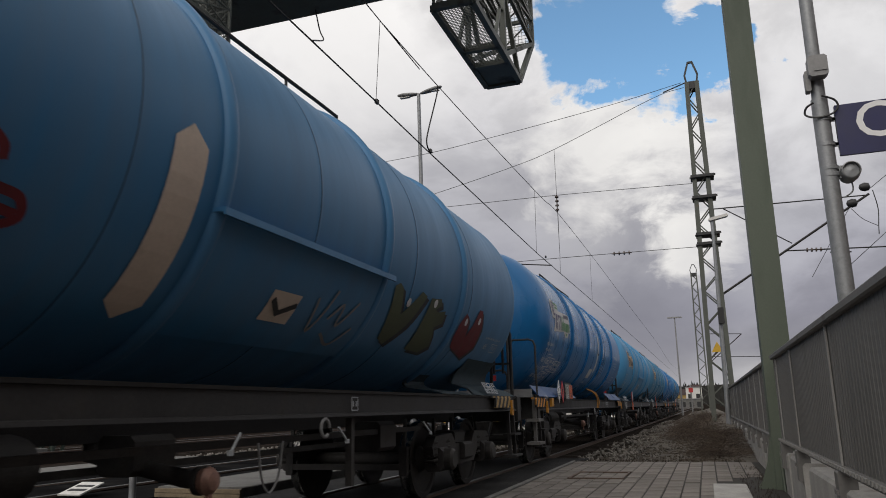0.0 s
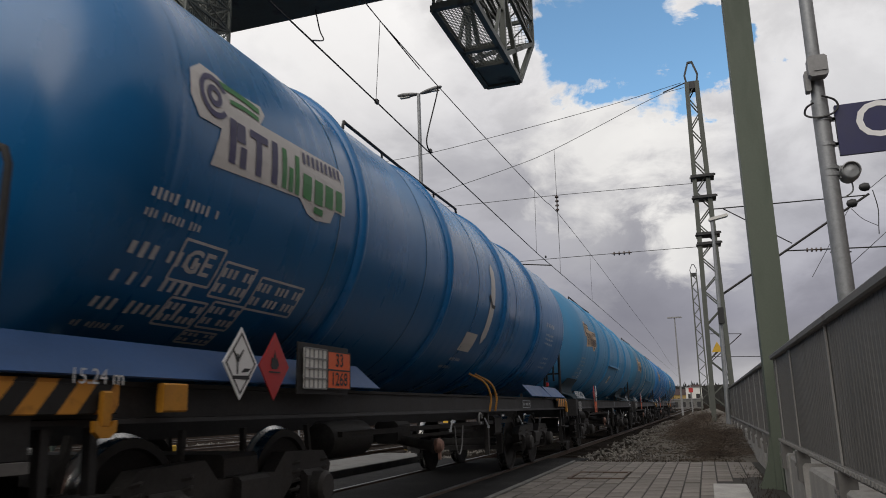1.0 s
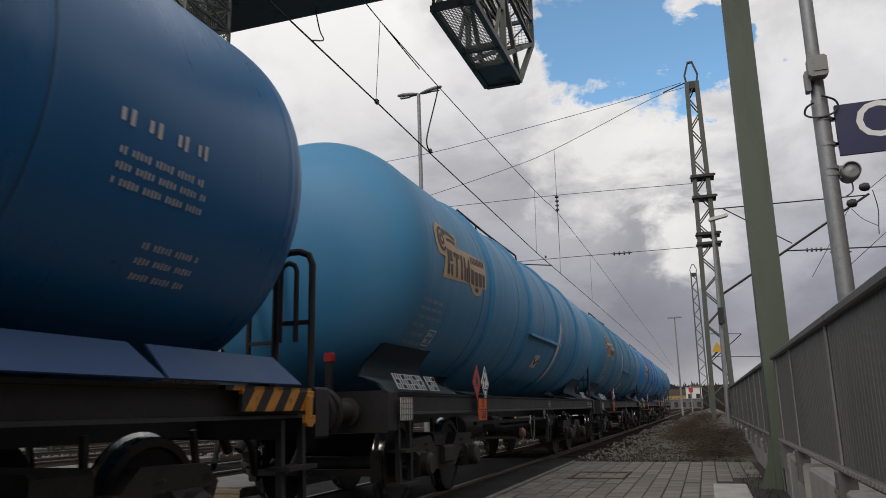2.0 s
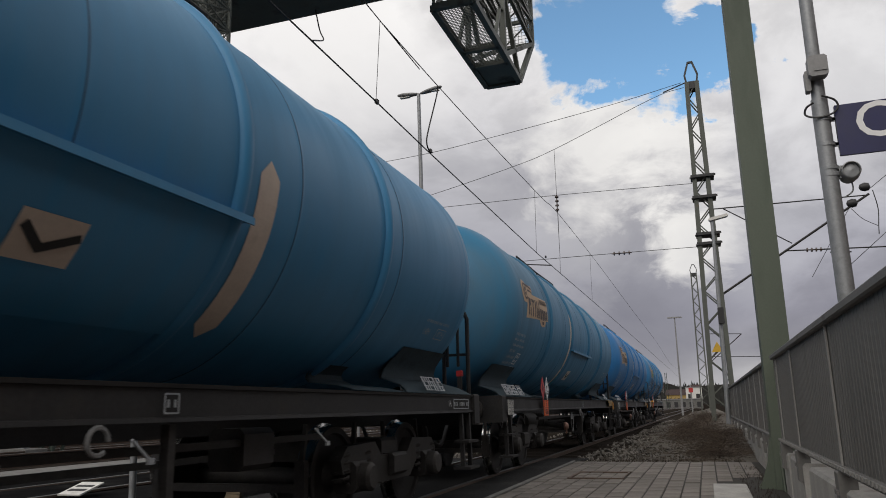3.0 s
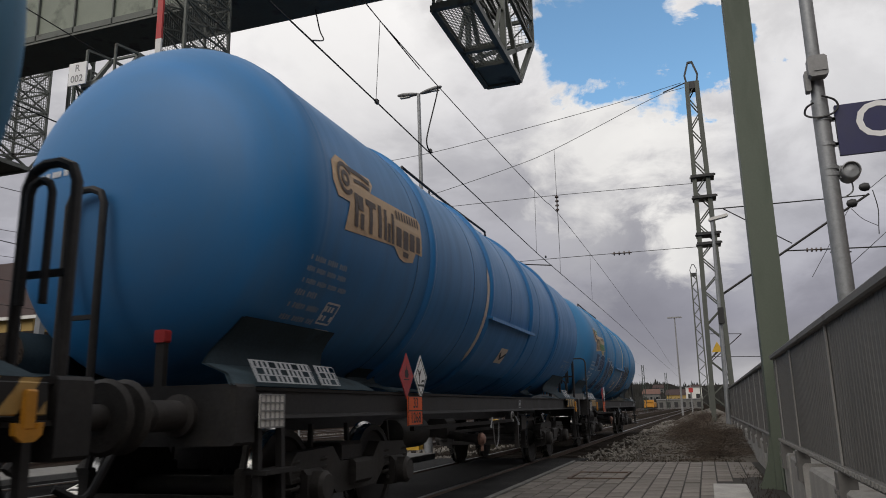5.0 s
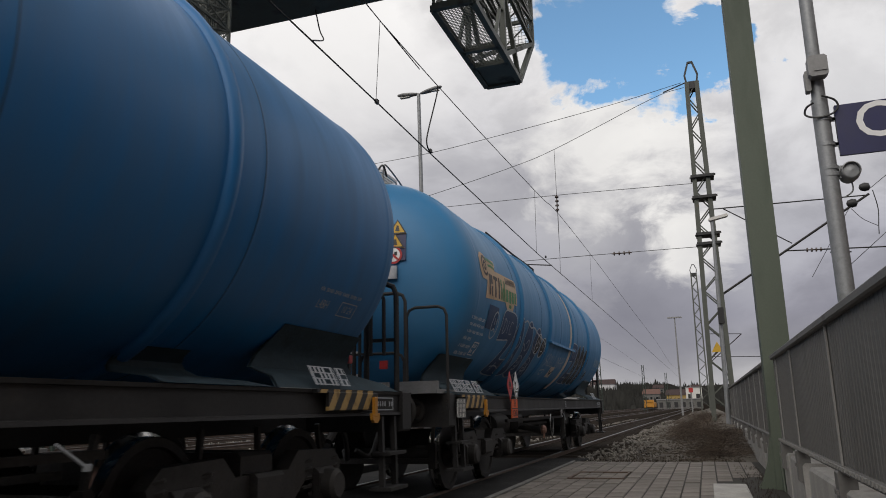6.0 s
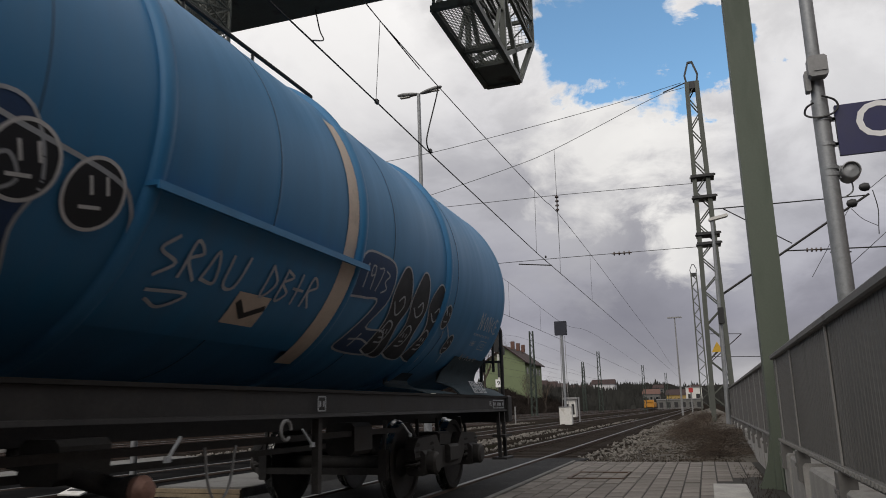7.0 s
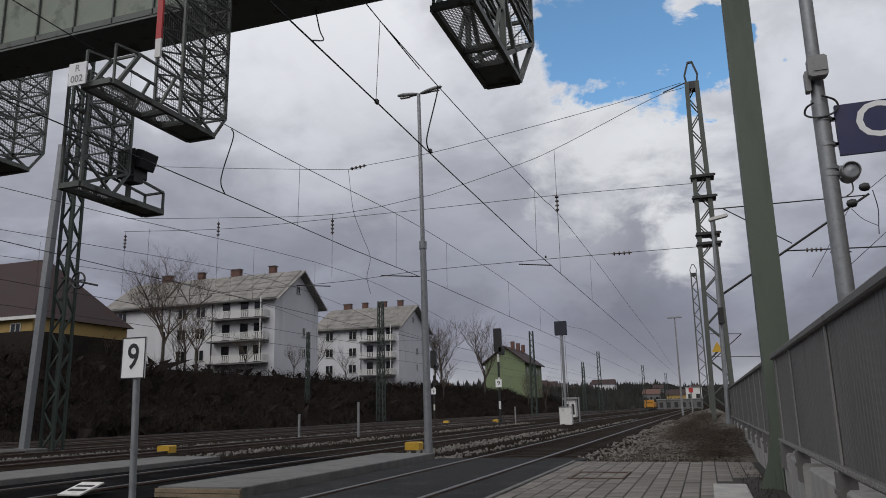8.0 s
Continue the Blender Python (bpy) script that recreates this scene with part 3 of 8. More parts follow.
def build_fence(y0, y1, posts):
    """Sheet-metal railing on posts, standing on concrete blocks."""
    ob = thing("railing", "grey sheet-metal railing panels with ribs, bolted above a concrete wall", "railing", group="platform railing")
    sheet = Geo()
    zt, zb = 1.585, 0.62
    y = y0
    ribs = []
    pts = []
    while y < y1 - 1e-6:
        step = 0.095
        pts += [(FENCE_X, y), (FENCE_X, y + step * 0.72), (FENCE_X - 0.004, y + step * 0.78), (FENCE_X - 0.004, y + step * 0.94)]
        y += step
    n = len(pts)
    sheet.add([(a, b, zb) for a, b in pts] + [(a, b, zt) for a, b in pts], [(i, i + 1, n + i + 1, n + i) for i in range(n - 1)])
    sheet.add([(a + 0.025, b, zb) for a, b in pts] + [(a + 0.025, b, zt) for a, b in pts], [(i + 1, i, n + i, n + i + 1) for i in range(n - 1)])
    part("panel", sheet, M["fence"], ob, smooth=False)
    part("top_rail", Geo().box((FENCE_X + 0.0, (y0 + y1) / 2, zt + 0.028), (0.085, y1 - y0, 0.062), bevel=0.012), M["fence"], ob)
    part("bottom_rail", Geo().box((FENCE_X - 0.005, (y0 + y1) / 2, zb - 0.018), (0.075, y1 - y0, 0.042), bevel=0.008), M["fence"], ob)
    bolt = Geo().box((0, 0, 0), (0.016, 0.045, 0.026)).mesh("bolt", M["fencepost"], False)
    for k in range(int((min(y1, 10.3) - y0) / 0.095)):
        part("bolt", bolt, None, ob, at=Matrix.Translation((FENCE_X - 0.046, y0 + 0.05 + k * 0.095, zb - 0.006)))
    for y in posts:
        part("post", Geo().box((FENCE_X - 0.012, y, (zt + zb) / 2), (0.014, 0.034, zt - zb), bevel=0.004), M["fencepost"], ob)
        br = Geo().box((FENCE_X + 0.0, y, 0.44), (0.12, 0.14, 0.30), bevel=0.01).box((FENCE_X - 0.065, y - 0.035, 0.45), (0.02, 0.03, 0.03)).box((FENCE_X - 0.065, y + 0.035, 0.45), (0.02, 0.03, 0.03))
        part("bracket", br, M["fence"], ob)


def build_kerb_blocks():
    """Concrete blocks under the railing, one by one, with open joints."""
    ob = tagged(new("platform_wall"), "row of weathered concrete blocks carrying the railing", "concrete wall", kind="structure")
    random.seed(3)
    for y0, y1 in ((2.6, 4.9), (5.3, 7.75), (8.2, 9.4), (9.6, 10.2), (12.4, 13.5), (13.75, 14.9), (15.1, 16.4), (16.6, 18.8), (19.1, 21.3), (21.6, 23.8), (24.1, 26.3), (26.6, 28.8)):
        g = Geo().box((FENCE_X + 0.13, (y0 + y1) / 2, 0.16), (0.30, y1 - y0, 0.62 + random.uniform(-0.015, 0.015)), bevel=0.025)
        part("block", g, M["block"], ob)
    back = Geo().box((FENCE_X + 1.9, 20, 0.10), (3.3, 60, 0.6))
    structure("platform", back, M["concrete"], "raised platform floor behind the railing", smooth=False)


def build_green_post():
    ob = thing("gantry_post", "tall green-painted steel box post with a stiffened foot", "steel post")
    x, y = 0.92, 10.75
    part("shaft", Geo().box((x, y, 4.6), (0.345, 0.36, 9.6), bevel=0.012), M["post"], ob)
    part("base_plate", Geo().box((x, y, -0.18), (0.90, 0.90, 0.06), bevel=0.01), M["post"], ob)
    tri = [(0, 0), (0.27, 0), (0.25, 0.06), (0.14, 0.22), (0.06, 0.45), (0.0, 0.80)]
    for s in (-1, 1):
        for k in (-0.1, 0.1):
            part("gusset", Geo().prism(tri, Matrix.Translation((x + s * 0.172, y + k, -0.15)) @ Matrix(((s, 0, 0, 0), (0, 0, 1, 0), (0, 1, 0, 0), (0, 0, 0, 1))), 0.014), M["post"], ob)
            part("gusset", Geo().prism(tri, Matrix.Translation((x + k, y + s * 0.18, -0.15)) @ Matrix(((0, 0, 1, 0), (s, 0, 0, 0), (0, 1, 0, 0), (0, 0, 0, 1))), 0.014), M["post"], ob)
    for sx in (-1, 1):
        for sy in (-1, 1):
            part("anchor_bolt", Geo().lathe([(0.02, 0), (0.02, 0.09)], (x + sx * 0.34, y + sy * 0.34, -0.15), "z", 6), M["grey"], ob)


def build_sign_pole():
    x, y = 1.39, 8.05
    ob = thing("platform_sign_pole", "galvanised steel pole with clamps, boxes and a blue section sign", "sign pole")
    part("pole", Geo().tube([(x, y, 0.4), (x - 0.01, y, 4.1)], 0.086, 20, 0.080).tube([(x - 0.01, y, 4.1), (x, y, 7.5)], 0.068, 20, 0.064), M["galv"], ob)
    for z in (3.28, 3.35, 3.60, 3.87):
        cl = Geo()
        cl.lathe([(0.080, -0.022), (0.088, -0.018), (0.088, 0.018), (0.080, 0.022)], (x, y, z), "z", 20, close=False)
        cl.box((x + 0.10, y, z), (0.06, 0.03, 0.04))
        part("clamp", cl, M["galv"], ob)
    part("junction_box", Geo().box((x - 0.01, y - 0.14, 4.40), (0.185, 0.12, 0.225), bevel=0.025).box((x + 0.01, y - 0.205, 4.36), (0.12, 0.01, 0.04)), M["grey"], ob, "grey plastic junction box")
    part("side_box", Geo().box((x - 0.105, y - 0.06, 4.28), (0.05, 0.10, 0.22), bevel=0.01), M["grey"], ob)
    part("cable", Geo().tube(smooth_line([(x - 0.08, y - 0.1, 4.04), (x - 0.15, y - 0.08, 4.0), (x - 0.16, y - 0.06, 3.93), (x - 0.06, y - 0.09, 3.88), (x + 0.08, y - 0.1, 3.90), (x + 0.14, y - 0.08, 3.98), (x + 0.11, y - 0.09, 4.05), (x, y - 0.11, 4.10)], 5), 0.011, 6), M["black"], ob)
    sp = part("loudspeaker", Geo().lathe([(0.04, 0.16), (0.085, 0.13), (0.095, 0.02), (0.088, -0.09), (0.078, -0.10), (0.075, -0.05), (0.0, -0.045)], (x + 0.175, y - 0.02, 3.29), "y", 24), M["grey"], ob, "round grey loudspeaker")
    part("grille", Geo().lathe([(0.072, -0.062), (0.0, -0.075)], (x + 0.175, y - 0.02, 3.29), "y", 24), M["galv"], sp)
    part("bracket", Geo().bar((x + 0.08, y, 3.3), (x + 0.14, y, 3.3), 0.05, 0.12).tube(smooth_line([(x + 0.18, y, 3.22), (x + 0.18, y, 3.1), (x + 0.1, y, 3.04)], 4), 0.008, 5), M["galv"], ob)
    sg = part("section_sign", Geo().box((x + 0.40, y - 0.02, 3.735), (0.58, 0.04, 0.535), bevel=0.006), M["navy"], ob, "dark blue enamel sign with a white letter C")
    me = text_mesh("C", 0.53, M["signwhite"], 0.004)
    me.transform(Matrix.Translation((x + 0.455, y - 0.043, 3.785)) @ Matrix.Rotation(radians(90), 4, "X"))
    part("letter", me, None, sg)
    part("sign_bracket", Geo().bar((x + 0.08, y, 3.6), (x + 0.16, y, 3.6), 0.03).bar((x + 0.08, y, 3.87), (x + 0.16, y, 3.87), 0.03).box((x + 0.13, y, 3.74), (0.04, 0.04, 0.4)), M["galv"], ob)


# ---------------------------------------------------------------- signal gantry
BEAM_Y0, BEAM_Y1, BEAM_Z = 9.85, 10.85, 8.12


def build_gantry():
    ob = thing("signal_gantry", "dark green steel plate-girder gantry beam spanning the tracks", "signal gantry")
    x0, x1 = -34.0, 1.3
    for y in (BEAM_Y0 + 0.06, BEAM_Y1 - 0.06):
        part("web_plate", Geo().box(((x0 + x1) / 2, y, BEAM_Z + 0.75), (x1 - x0, 0.02, 1.4)), M["panel"], ob)
    for z in (BEAM_Z + 0.02, BEAM_Z + 1.48):
        part("flange", Geo().box(((x0 + x1) / 2, (BEAM_Y0 + BEAM_Y1) / 2, z), (x1 - x0, BEAM_Y1 - BEAM_Y0, 0.04)), M["gantry"], ob)
    k = x0 + 0.3
    while k < x1:
        part("stiffener", Geo().box((k, BEAM_Y0 + 0.03, BEAM_Z + 0.75), (0.03, 0.06, 1.4)), M["gantry"], ob)
        k += 0.92
    part("low_angle", Geo().box(((x0 + x1) / 2, BEAM_Y0 + 0.03, BEAM_Z + 0.12), (x1 - x0, 0.06, 0.12)), M["gantry"], ob)
    part("leg", Geo().box((-33.4, 10.4, 4), (0.5, 0.5, 8.3)), M["gantry"], ob)


def mesh_panel(g, o, u, v, step=0.085, r=0.004):
    """Wire mesh over the parallelogram o, o+u, o+v."""
    o, u, v = Vector(o), Vector(u), Vector(v)
    nu, nv = max(1, round(u.length / step)), max(1, round(v.length / step))
    for i in range(nu + 1):
        g.bar(o + u * i / nu, o + u * i / nu + v, r * 2)
    for j in range(nv + 1):
        g.bar(o + v * j / nv, o + v * j / nv + u, r * 2)


def build_basket(x, z, y0, y1, w, top, label, cage=0.95, board=None, rail_near=True, cage_near=False, slant=(0.45, 0.62), bar=0.06):
    """An inspection basket under the gantry: a mesh floor, slanting stays, and a lattice cage up to the beam."""
    ob = thing("signal_basket", label, "signal basket", group="baskets under the gantry")
    xl, xr = x, x + w
    fr = Geo()
    for a, b in (((xl, y0, z), (xl, y1, z)), ((xr, y0, z), (xr, y1, z)), ((xl, y0, z), (xr, y0, z)), ((xl, y1, z), (xr, y1, z)), ((xl, (y0 + y1) / 2, z), (xr, (y0 + y1) / 2, z)), ((xl, y1 - 1.0, z), (xr, y1 - 1.0, z))):
        fr.bar(a, b, 0.11, 0.12)
    part("floor_frame", fr, M["gantry"], ob, smooth=False)
    fm = Geo()
    mesh_panel(fm, (xl, y0, z + 0.02), (w, 0, 0), (0, y1 - 1.0 - y0, 0), 0.055, 0.005)
    tagged(part("floor_mesh", fm, M["gantry"], ob, smooth=False), kind="stuff")
    part("floor_plate", Geo().box(((xl + xr) / 2, y1 - 0.5, z), (w, 1.0, 0.02)), M["gantry"], ob)
    cg = Geo()
    floor_end = y1
    if cage_near:
        y1 = y0 + cage
    yc = y1 - cage
    corners = [(xl, yc), (xr, yc), (xr, y1), (xl, y1)]
    for i, (cx, cy) in enumerate(corners):
        low = z if cy > yc + 0.1 else z + 0.05
        cg.bar((cx, cy + (slant[0] if cy > yc + 0.1 else 0), z + slant[1]), (cx, cy + (slant[0] if cy > yc + 0.1 else 0), top), bar)
        cg.bar((cx, cy, low), (cx, cy + (slant[0] if cy > yc + 0.1 else 0), z + slant[1]), bar)
    lv = z + slant[1]
    while lv < top:
        q = min(top, lv + 0.62)
        for s in (xl, xr):
            cg.bar((s, yc, lv), (s, y1 + slant[0], lv), bar * 0.75)
            cg.bar((s, yc, lv), (s, y1 + slant[0], q), bar * 0.6)
            cg.bar((s, y1 + slant[0], lv), (s, yc, q), bar * 0.6)
        cg.bar((xl, y1 + slant[0], lv), (xr, y1 + slant[0], lv), bar * 0.75)
        cg.bar((xl, y1 + slant[0], lv), (xr, y1 + slant[0], q), 0.03)
        lv = q
    for s in (xl, xr):
        cg.bar((s, yc, z), (s, y1 + slant[0], z + slant[1]), bar * 0.9).bar((s, y1, z), (s, yc, z + slant[1]), bar * 0.9)
    tagged(part("cage", cg, M["gantry"], ob, smooth=False), kind="stuff")
    ms = Geo()
    mesh_panel(ms, (xl, yc, z + slant[1]), (0, cage + slant[0], 0), (0, 0, top - z - slant[1]))
    mesh_panel(ms, (xr, yc, z + slant[1]), (0, cage + slant[0], 0), (0, 0, top - z - slant[1]))
    mesh_panel(ms, (xl, y1 + slant[0], z + slant[1]), (w, 0, 0), (0, 0, top - z - slant[1]))
    tagged(part("cage_mesh", ms, M["gantry"], ob, smooth=False), kind="stuff")
    st = Geo()
    if cage_near:
        y1 = floor_end
        for s in (xl, xr):
            st.bar((s, y1, z), (s, y1, z + 0.5), 0.05).bar((s, y1, z + 0.5), (s, y1 - 1.1, z + slant[1]), 0.05)
        st.bar((xl, y1, z + 0.5), (xr, y1, z + 0.5), 0.05)
    for s in (xl, xr) if not cage_near else ():
        st.bar((s, y0 + 0.15, z), (s, y0 + 0.75, z + 0.95), 0.08)
        st.bar((s, y0 + 0.75, z + 0.95), (s, yc, z + 0.95), 0.05)
        st.bar((s, y0 + 1.45, z), (s, y0 + 1.95, z + 0.95), 0.06)
        if rail_near:
            st.bar((s, y0 + 0.05, z + 0.85), (s, y0 + 0.75, z + 0.95), 0.05).bar((s, y0 + 0.05, z), (s, y0 + 0.05, z + 0.85), 0.045)
    if not cage_near:
        st.bar((xl, y0 + 0.75, z + 0.95), (xr, y0 + 0.75, z + 0.95), 0.05)
    part("stay_frame", st, M["gantry"], ob, smooth=False)
    if board:
        bd = part("name_board", Geo().box((xl + 0.02, y0 - 0.18, z + 0.20), (0.46, 0.03, 0.50), bevel=0.004), M["signwhite"], ob, "white board with dark letters")
        for txt, dz in zip(board, (0.12, -0.12)):
            me = text_mesh(txt, 0.22, M["grey"], 0.002)
            me.transform(Matrix.Translation((xl + 0.02, y0 - 0.20, z + 0.20 + dz)) @ Matrix.Rotation(radians(90), 4, "X"))
            part("letters", me, None, bd)
    return ob


def build_signals():
    b1 = build_basket(-3.90, 7.93, 11.1, 14.55, 0.73, 11.8, "dark steel inspection basket hanging over the near track", cage=1.3, slant=(1.6, 1.65), bar=0.10)
    b2 = build_basket(-11.85, 7.9, 11.3, 14.75, 0.76, 14.2, "dark steel inspection basket with a white board and mesh cage", cage=1.3, board=("R", "002"))
    hung = Matrix.Translation(EYE) @ Matrix.Scale(0.64, 4) @ Matrix.Translation(-EYE)
    b2.matrix_basis = hung
    part("hanger_bracket", Geo().bar((-11.85, 15.1, 13.2), (-11.85, 15.7, 13.2), 0.09).bar((-11.09, 15.1, 13.2), (-11.09, 15.7, 13.2), 0.09), M["gantry"], b2)
    b3 = build_basket(-12.65, 5.9, 11.7, 14.25, 0.55, 8.5, "low dark steel basket carrying a black signal lamp box", cage=0.9, cage_near=True)
    b4 = build_basket(-18.6, 7.9, 11.3, 14.95, 1.2, 12.2, "dark steel inspection basket over a far track", cage=1.3)
    b5 = build_basket(-18.1, 5.9, 11.7, 14.0, 0.55, 8.5, "low dark steel basket over a far track", cage=0.9, cage_near=True)
    sg = b3
    part("lamp_box", Geo().box((-12.32, 13.4, 6.85), (0.50, 0.45, 0.70), bevel=0.03).box((-12.0, 13.45, 6.95), (0.22, 0.5, 0.42), Matrix.Rotation(radians(18), 4, "Y"), bevel=0.02).box((-12.2, 13.3, 6.45), (0.34, 0.3, 0.14)), M["signalblack"], sg)
    part("lamp_bracket", Geo().bar((-12.4, 13.4, 6.0), (-12.4, 13.4, 6.6), 0.09), M["gantry"], sg)
    pl = thing("marker_post", "red and white banded marker post on the gantry", "marker post")
    for i in range(4):
        part("band", Geo().box((-9.68, 11.0, 8.22 + i * 0.40), (0.13, 0.05, 0.40)), M["red"] if i > 0 else M["white"], pl)
    pl.matrix_basis = hung


# ---------------------------------------------------------------- masts and lamps
def lattice_mast(name, label, x, y, z0, h, w0, w1, mat, depth=None, bay=0.62, crown=True, leg=0.0):
    """Two channel legs with zig-zag lacing on each face."""
    ob = thing(name, label, "lattice mast", group="catenary masts")
    d0 = depth or w0
    for sx in (-1, 1):
        for sy in (-1, 1):
            part("leg", Geo().bar((x + sx * w0 / 2, y + sy * d0 / 2, z0), (x + sx * w1 / 2, y + sy * d0 / 2 * w1 / w0, z0 + h), leg or 0.09 * w0 / 0.7 + 0.02), mat, ob, smooth=False)
    lac = Geo()
    n = int(h / bay)
    for i in range(n):
        a, b = i / n, (i + 1) / n
        wa, wb = w0 + (w1 - w0) * a, w0 + (w1 - w0) * b
        za, zb = z0 + h * a, z0 + h * b
        s = 1 if i % 2 else -1
        for sy in (-1, 1):
            lac.bar((x + s * wa / 2, y + sy * wa / 2 * d0 / w0, za), (x - s * wb / 2, y + sy * wb / 2 * d0 / w0, zb), 0.05)
        for sx in (-1, 1):
            lac.bar((x + sx * wa / 2, y + s * wa / 2 * d0 / w0, za), (x + sx * wb / 2, y - s * wb / 2 * d0 / w0, zb), 0.05)
    tagged(part("lacing", lac, mat, ob, smooth=False), kind="stuff")
    if crown:
        t = z0 + h
        part("crown", Geo().bar((x - w1 / 2, y, t), (x - w1 * 0.65, y, t + 0.45), 0.08).bar((x + w1 / 2, y, t), (x + w1 * 0.65, y, t + 0.45), 0.08)
             .bar((x - w1 * 0.65, y, t + 0.45), (x - w1 * 0.2, y, t + 1.1), 0.08).bar((x + w1 * 0.65, y, t + 0.45), (x + w1 * 0.2, y, t + 1.1), 0.08)
             .bar((x - w1 * 0.25, y, t + 1.08), (x + w1 * 0.25, y, t + 1.08), 0.09).box((x, y, t - 0.15), (w1 + 0.1, w1 + 0.1, 0.35)), M["black"], ob, "black steel crown")
    return ob


def build_masts():
    m = lattice_mast("catenary_mast", "tall grey-green lattice mast with black crown beside the railing", 0.69, 34.3, -0.1, 15.8, 0.86, 0.44, M["mast"], bay=0.72, leg=0.19)
    for z in (7.98, 8.42, 10.11, 11.08):
        part("clamp", Geo().box((0.74, 34.2, z), (1.0, 0.8, 0.12)).bar((0.2, 33.9, z - 0.06), (1.3, 33.9, z + 0.02), 0.08), M["black"], m)
    part("warning_plate", Geo().prism([(-0.24, -0.2), (0.24, -0.2), (0, 0.24)], Matrix.Translation((0.66, 33.80, 3.42)) @ Matrix.Rotation(radians(90), 4, "X"), 0.01), M["yellow"], m, "yellow triangular warning plate")
    lattice_mast("catenary_mast", "distant lattice mast down the line", -0.05, 93, -0.1, 16.6, 0.95, 0.6, M["mast"], bay=0.8)
    PX = -21.22
    lm = lattice_mast("catenary_mast", "slender green lattice mast beyond the yard tracks", -22.0, 21.0, -0.1, 17.5, 0.55, 0.45, M["mastgreen"], depth=0.45, bay=0.7, crown=False)
    part("tension_wheel", Geo().tube([(PX + 0.30 * math.cos(k * 0.3927), 20.8, 5.95 + 0.30 * math.sin(k * 0.3927)) for k in range(17)], 0.035, 6).bar((PX - 0.3, 20.8, 5.95), (PX + 0.3, 20.8, 5.95), 0.04).bar((PX, 20.8, 5.65), (PX, 20.8, 6.25), 0.04), M["black"], lm, "spoked tension wheel")
    part("wheel_arm", Geo().bar((-22.0, 20.8, 6.1), (PX + 0.9, 20.8, 5.7), 0.07).bar((-22.0, 20.8, 5.3), (PX - 0.6, 20.8, 5.3), 0.12), M["black"], lm)
    strut = thing("mast_strut", "galvanised box strut beside the lattice mast", "steel post")
    part("shaft", Geo().bar((-22.5, 20.3, -0.1), (-22.2, 20.5, 11.2), 0.24), M["galv"], strut)
    part("foot", Geo().box((-22.5, 20.3, -0.05), (1.2, 0.9, 0.2), bevel=0.03), M["concrete"], strut)
    for x, y, h, w in ((-33.2, 75, 13.2, 0.75), (-39.4, 70, 9.7, 0.4), (-24, 110, 12.6, 0.8), (-25.6, 170, 11.2, 0.7), (-22, 170, 13.4, 0.8), (-14, 190, 11, 0.7), (-11, 240, 11, 0.8), (-30, 200, 12, 0.8)):
        lattice_mast("catenary_mast", "dark lattice mast far across the yard", x, y, -0.2, h, w, w * 0.6, M["mastgreen"], bay=0.9, crown=False)


def build_lamps():
    ob = thing("street_lamp", "tall grey two-armed yard lamp standing by the walkway", "street lamp")
    x, y = -7.03, 18.7
    part("pole", Geo().tube([(x + 0.10, y, -0.1), (x + 0.03, y, 5.5)], 0.108, 14, 0.085).tube([(x + 0.03, y, 5.5), (x - 0.03, y, 10.0)], 0.062, 12, 0.05), M["galv"], ob)
    part("collar", Geo().tube([(x + 0.03, y, 5.4), (x + 0.03, y, 5.62)], 0.105, 14), M["galv"], ob)
    for s, up in ((-1, 0.0), (1, 0.14)):
        hd = Geo()
        pr = [(0.02, 0.0), (0.06, 0.07), (0.095, 0.25), (0.10, 0.5), (0.06, 0.66), (0.01, 0.70)]
        hd.lathe(pr, (0, 0, 0), "x", 12)
        me = hd.mesh("lamp_head", M["grey"])
        me.transform(Matrix.Translation((x, y, 10.0)) @ Matrix.Rotation(radians(-10 if s > 0 else 184), 4, "Y") @ Matrix.Scale(0.6, 4, (0, 0, 1)))
        h = part("lamp_head", me, None, ob)
        part("lens", Geo().box((x + s * 0.45, y, 9.95 + up * 0.5), (0.3, 0.1, 0.02)), M["white"], h)
    ob = thing("street_lamp", "slim galvanised lamp pole beside the lattice mast", "street lamp")
    part("pole", Geo().tube([(0.66, 27.5, -0.1), (0.78, 27.5, 7.5)], 0.085, 12, 0.05), M["galv"], ob)
    part("lamp_head", Geo().box((1.0, 27.5, 7.57), (0.68, 0.24, 0.10), Matrix.Rotation(radians(-11), 4, "Y"), bevel=0.04), M["white"], ob)
    part("cabinet", Geo().box((0.76, 27.35, 4.05), (0.2, 0.2, 0.55), bevel=0.02), M["black"], ob)
    ob = thing("street_lamp", "distant grey yard lamp", "street lamp")
    part("pole", Geo().tube([(-2.6, 90, -0.1), (-2.6, 90, 11.0)], 0.12, 8, 0.06), M["grey"], ob)
    part("lamp_head", Geo().box((-2.6, 90, 11.0), (1.6, 0.3, 0.14), bevel=0.03), M["grey"], ob)


# ---------------------------------------------------------------- overhead line
def insulator(a, b, ob):
    g = Geo()
    a, b = Vector(a), Vector(b)
    n = 4
    for i in range(n):
        p = a + (b - a) * (i + 0.5) / n
        d = (b - a).normalized() * 0.03
        g.tube([p - d, p + d], 0.09, 10)
    g.tube([a, b], 0.03, 6)
    part("insulator", g, M["insulator"], ob, "brown ribbed porcelain insulator")


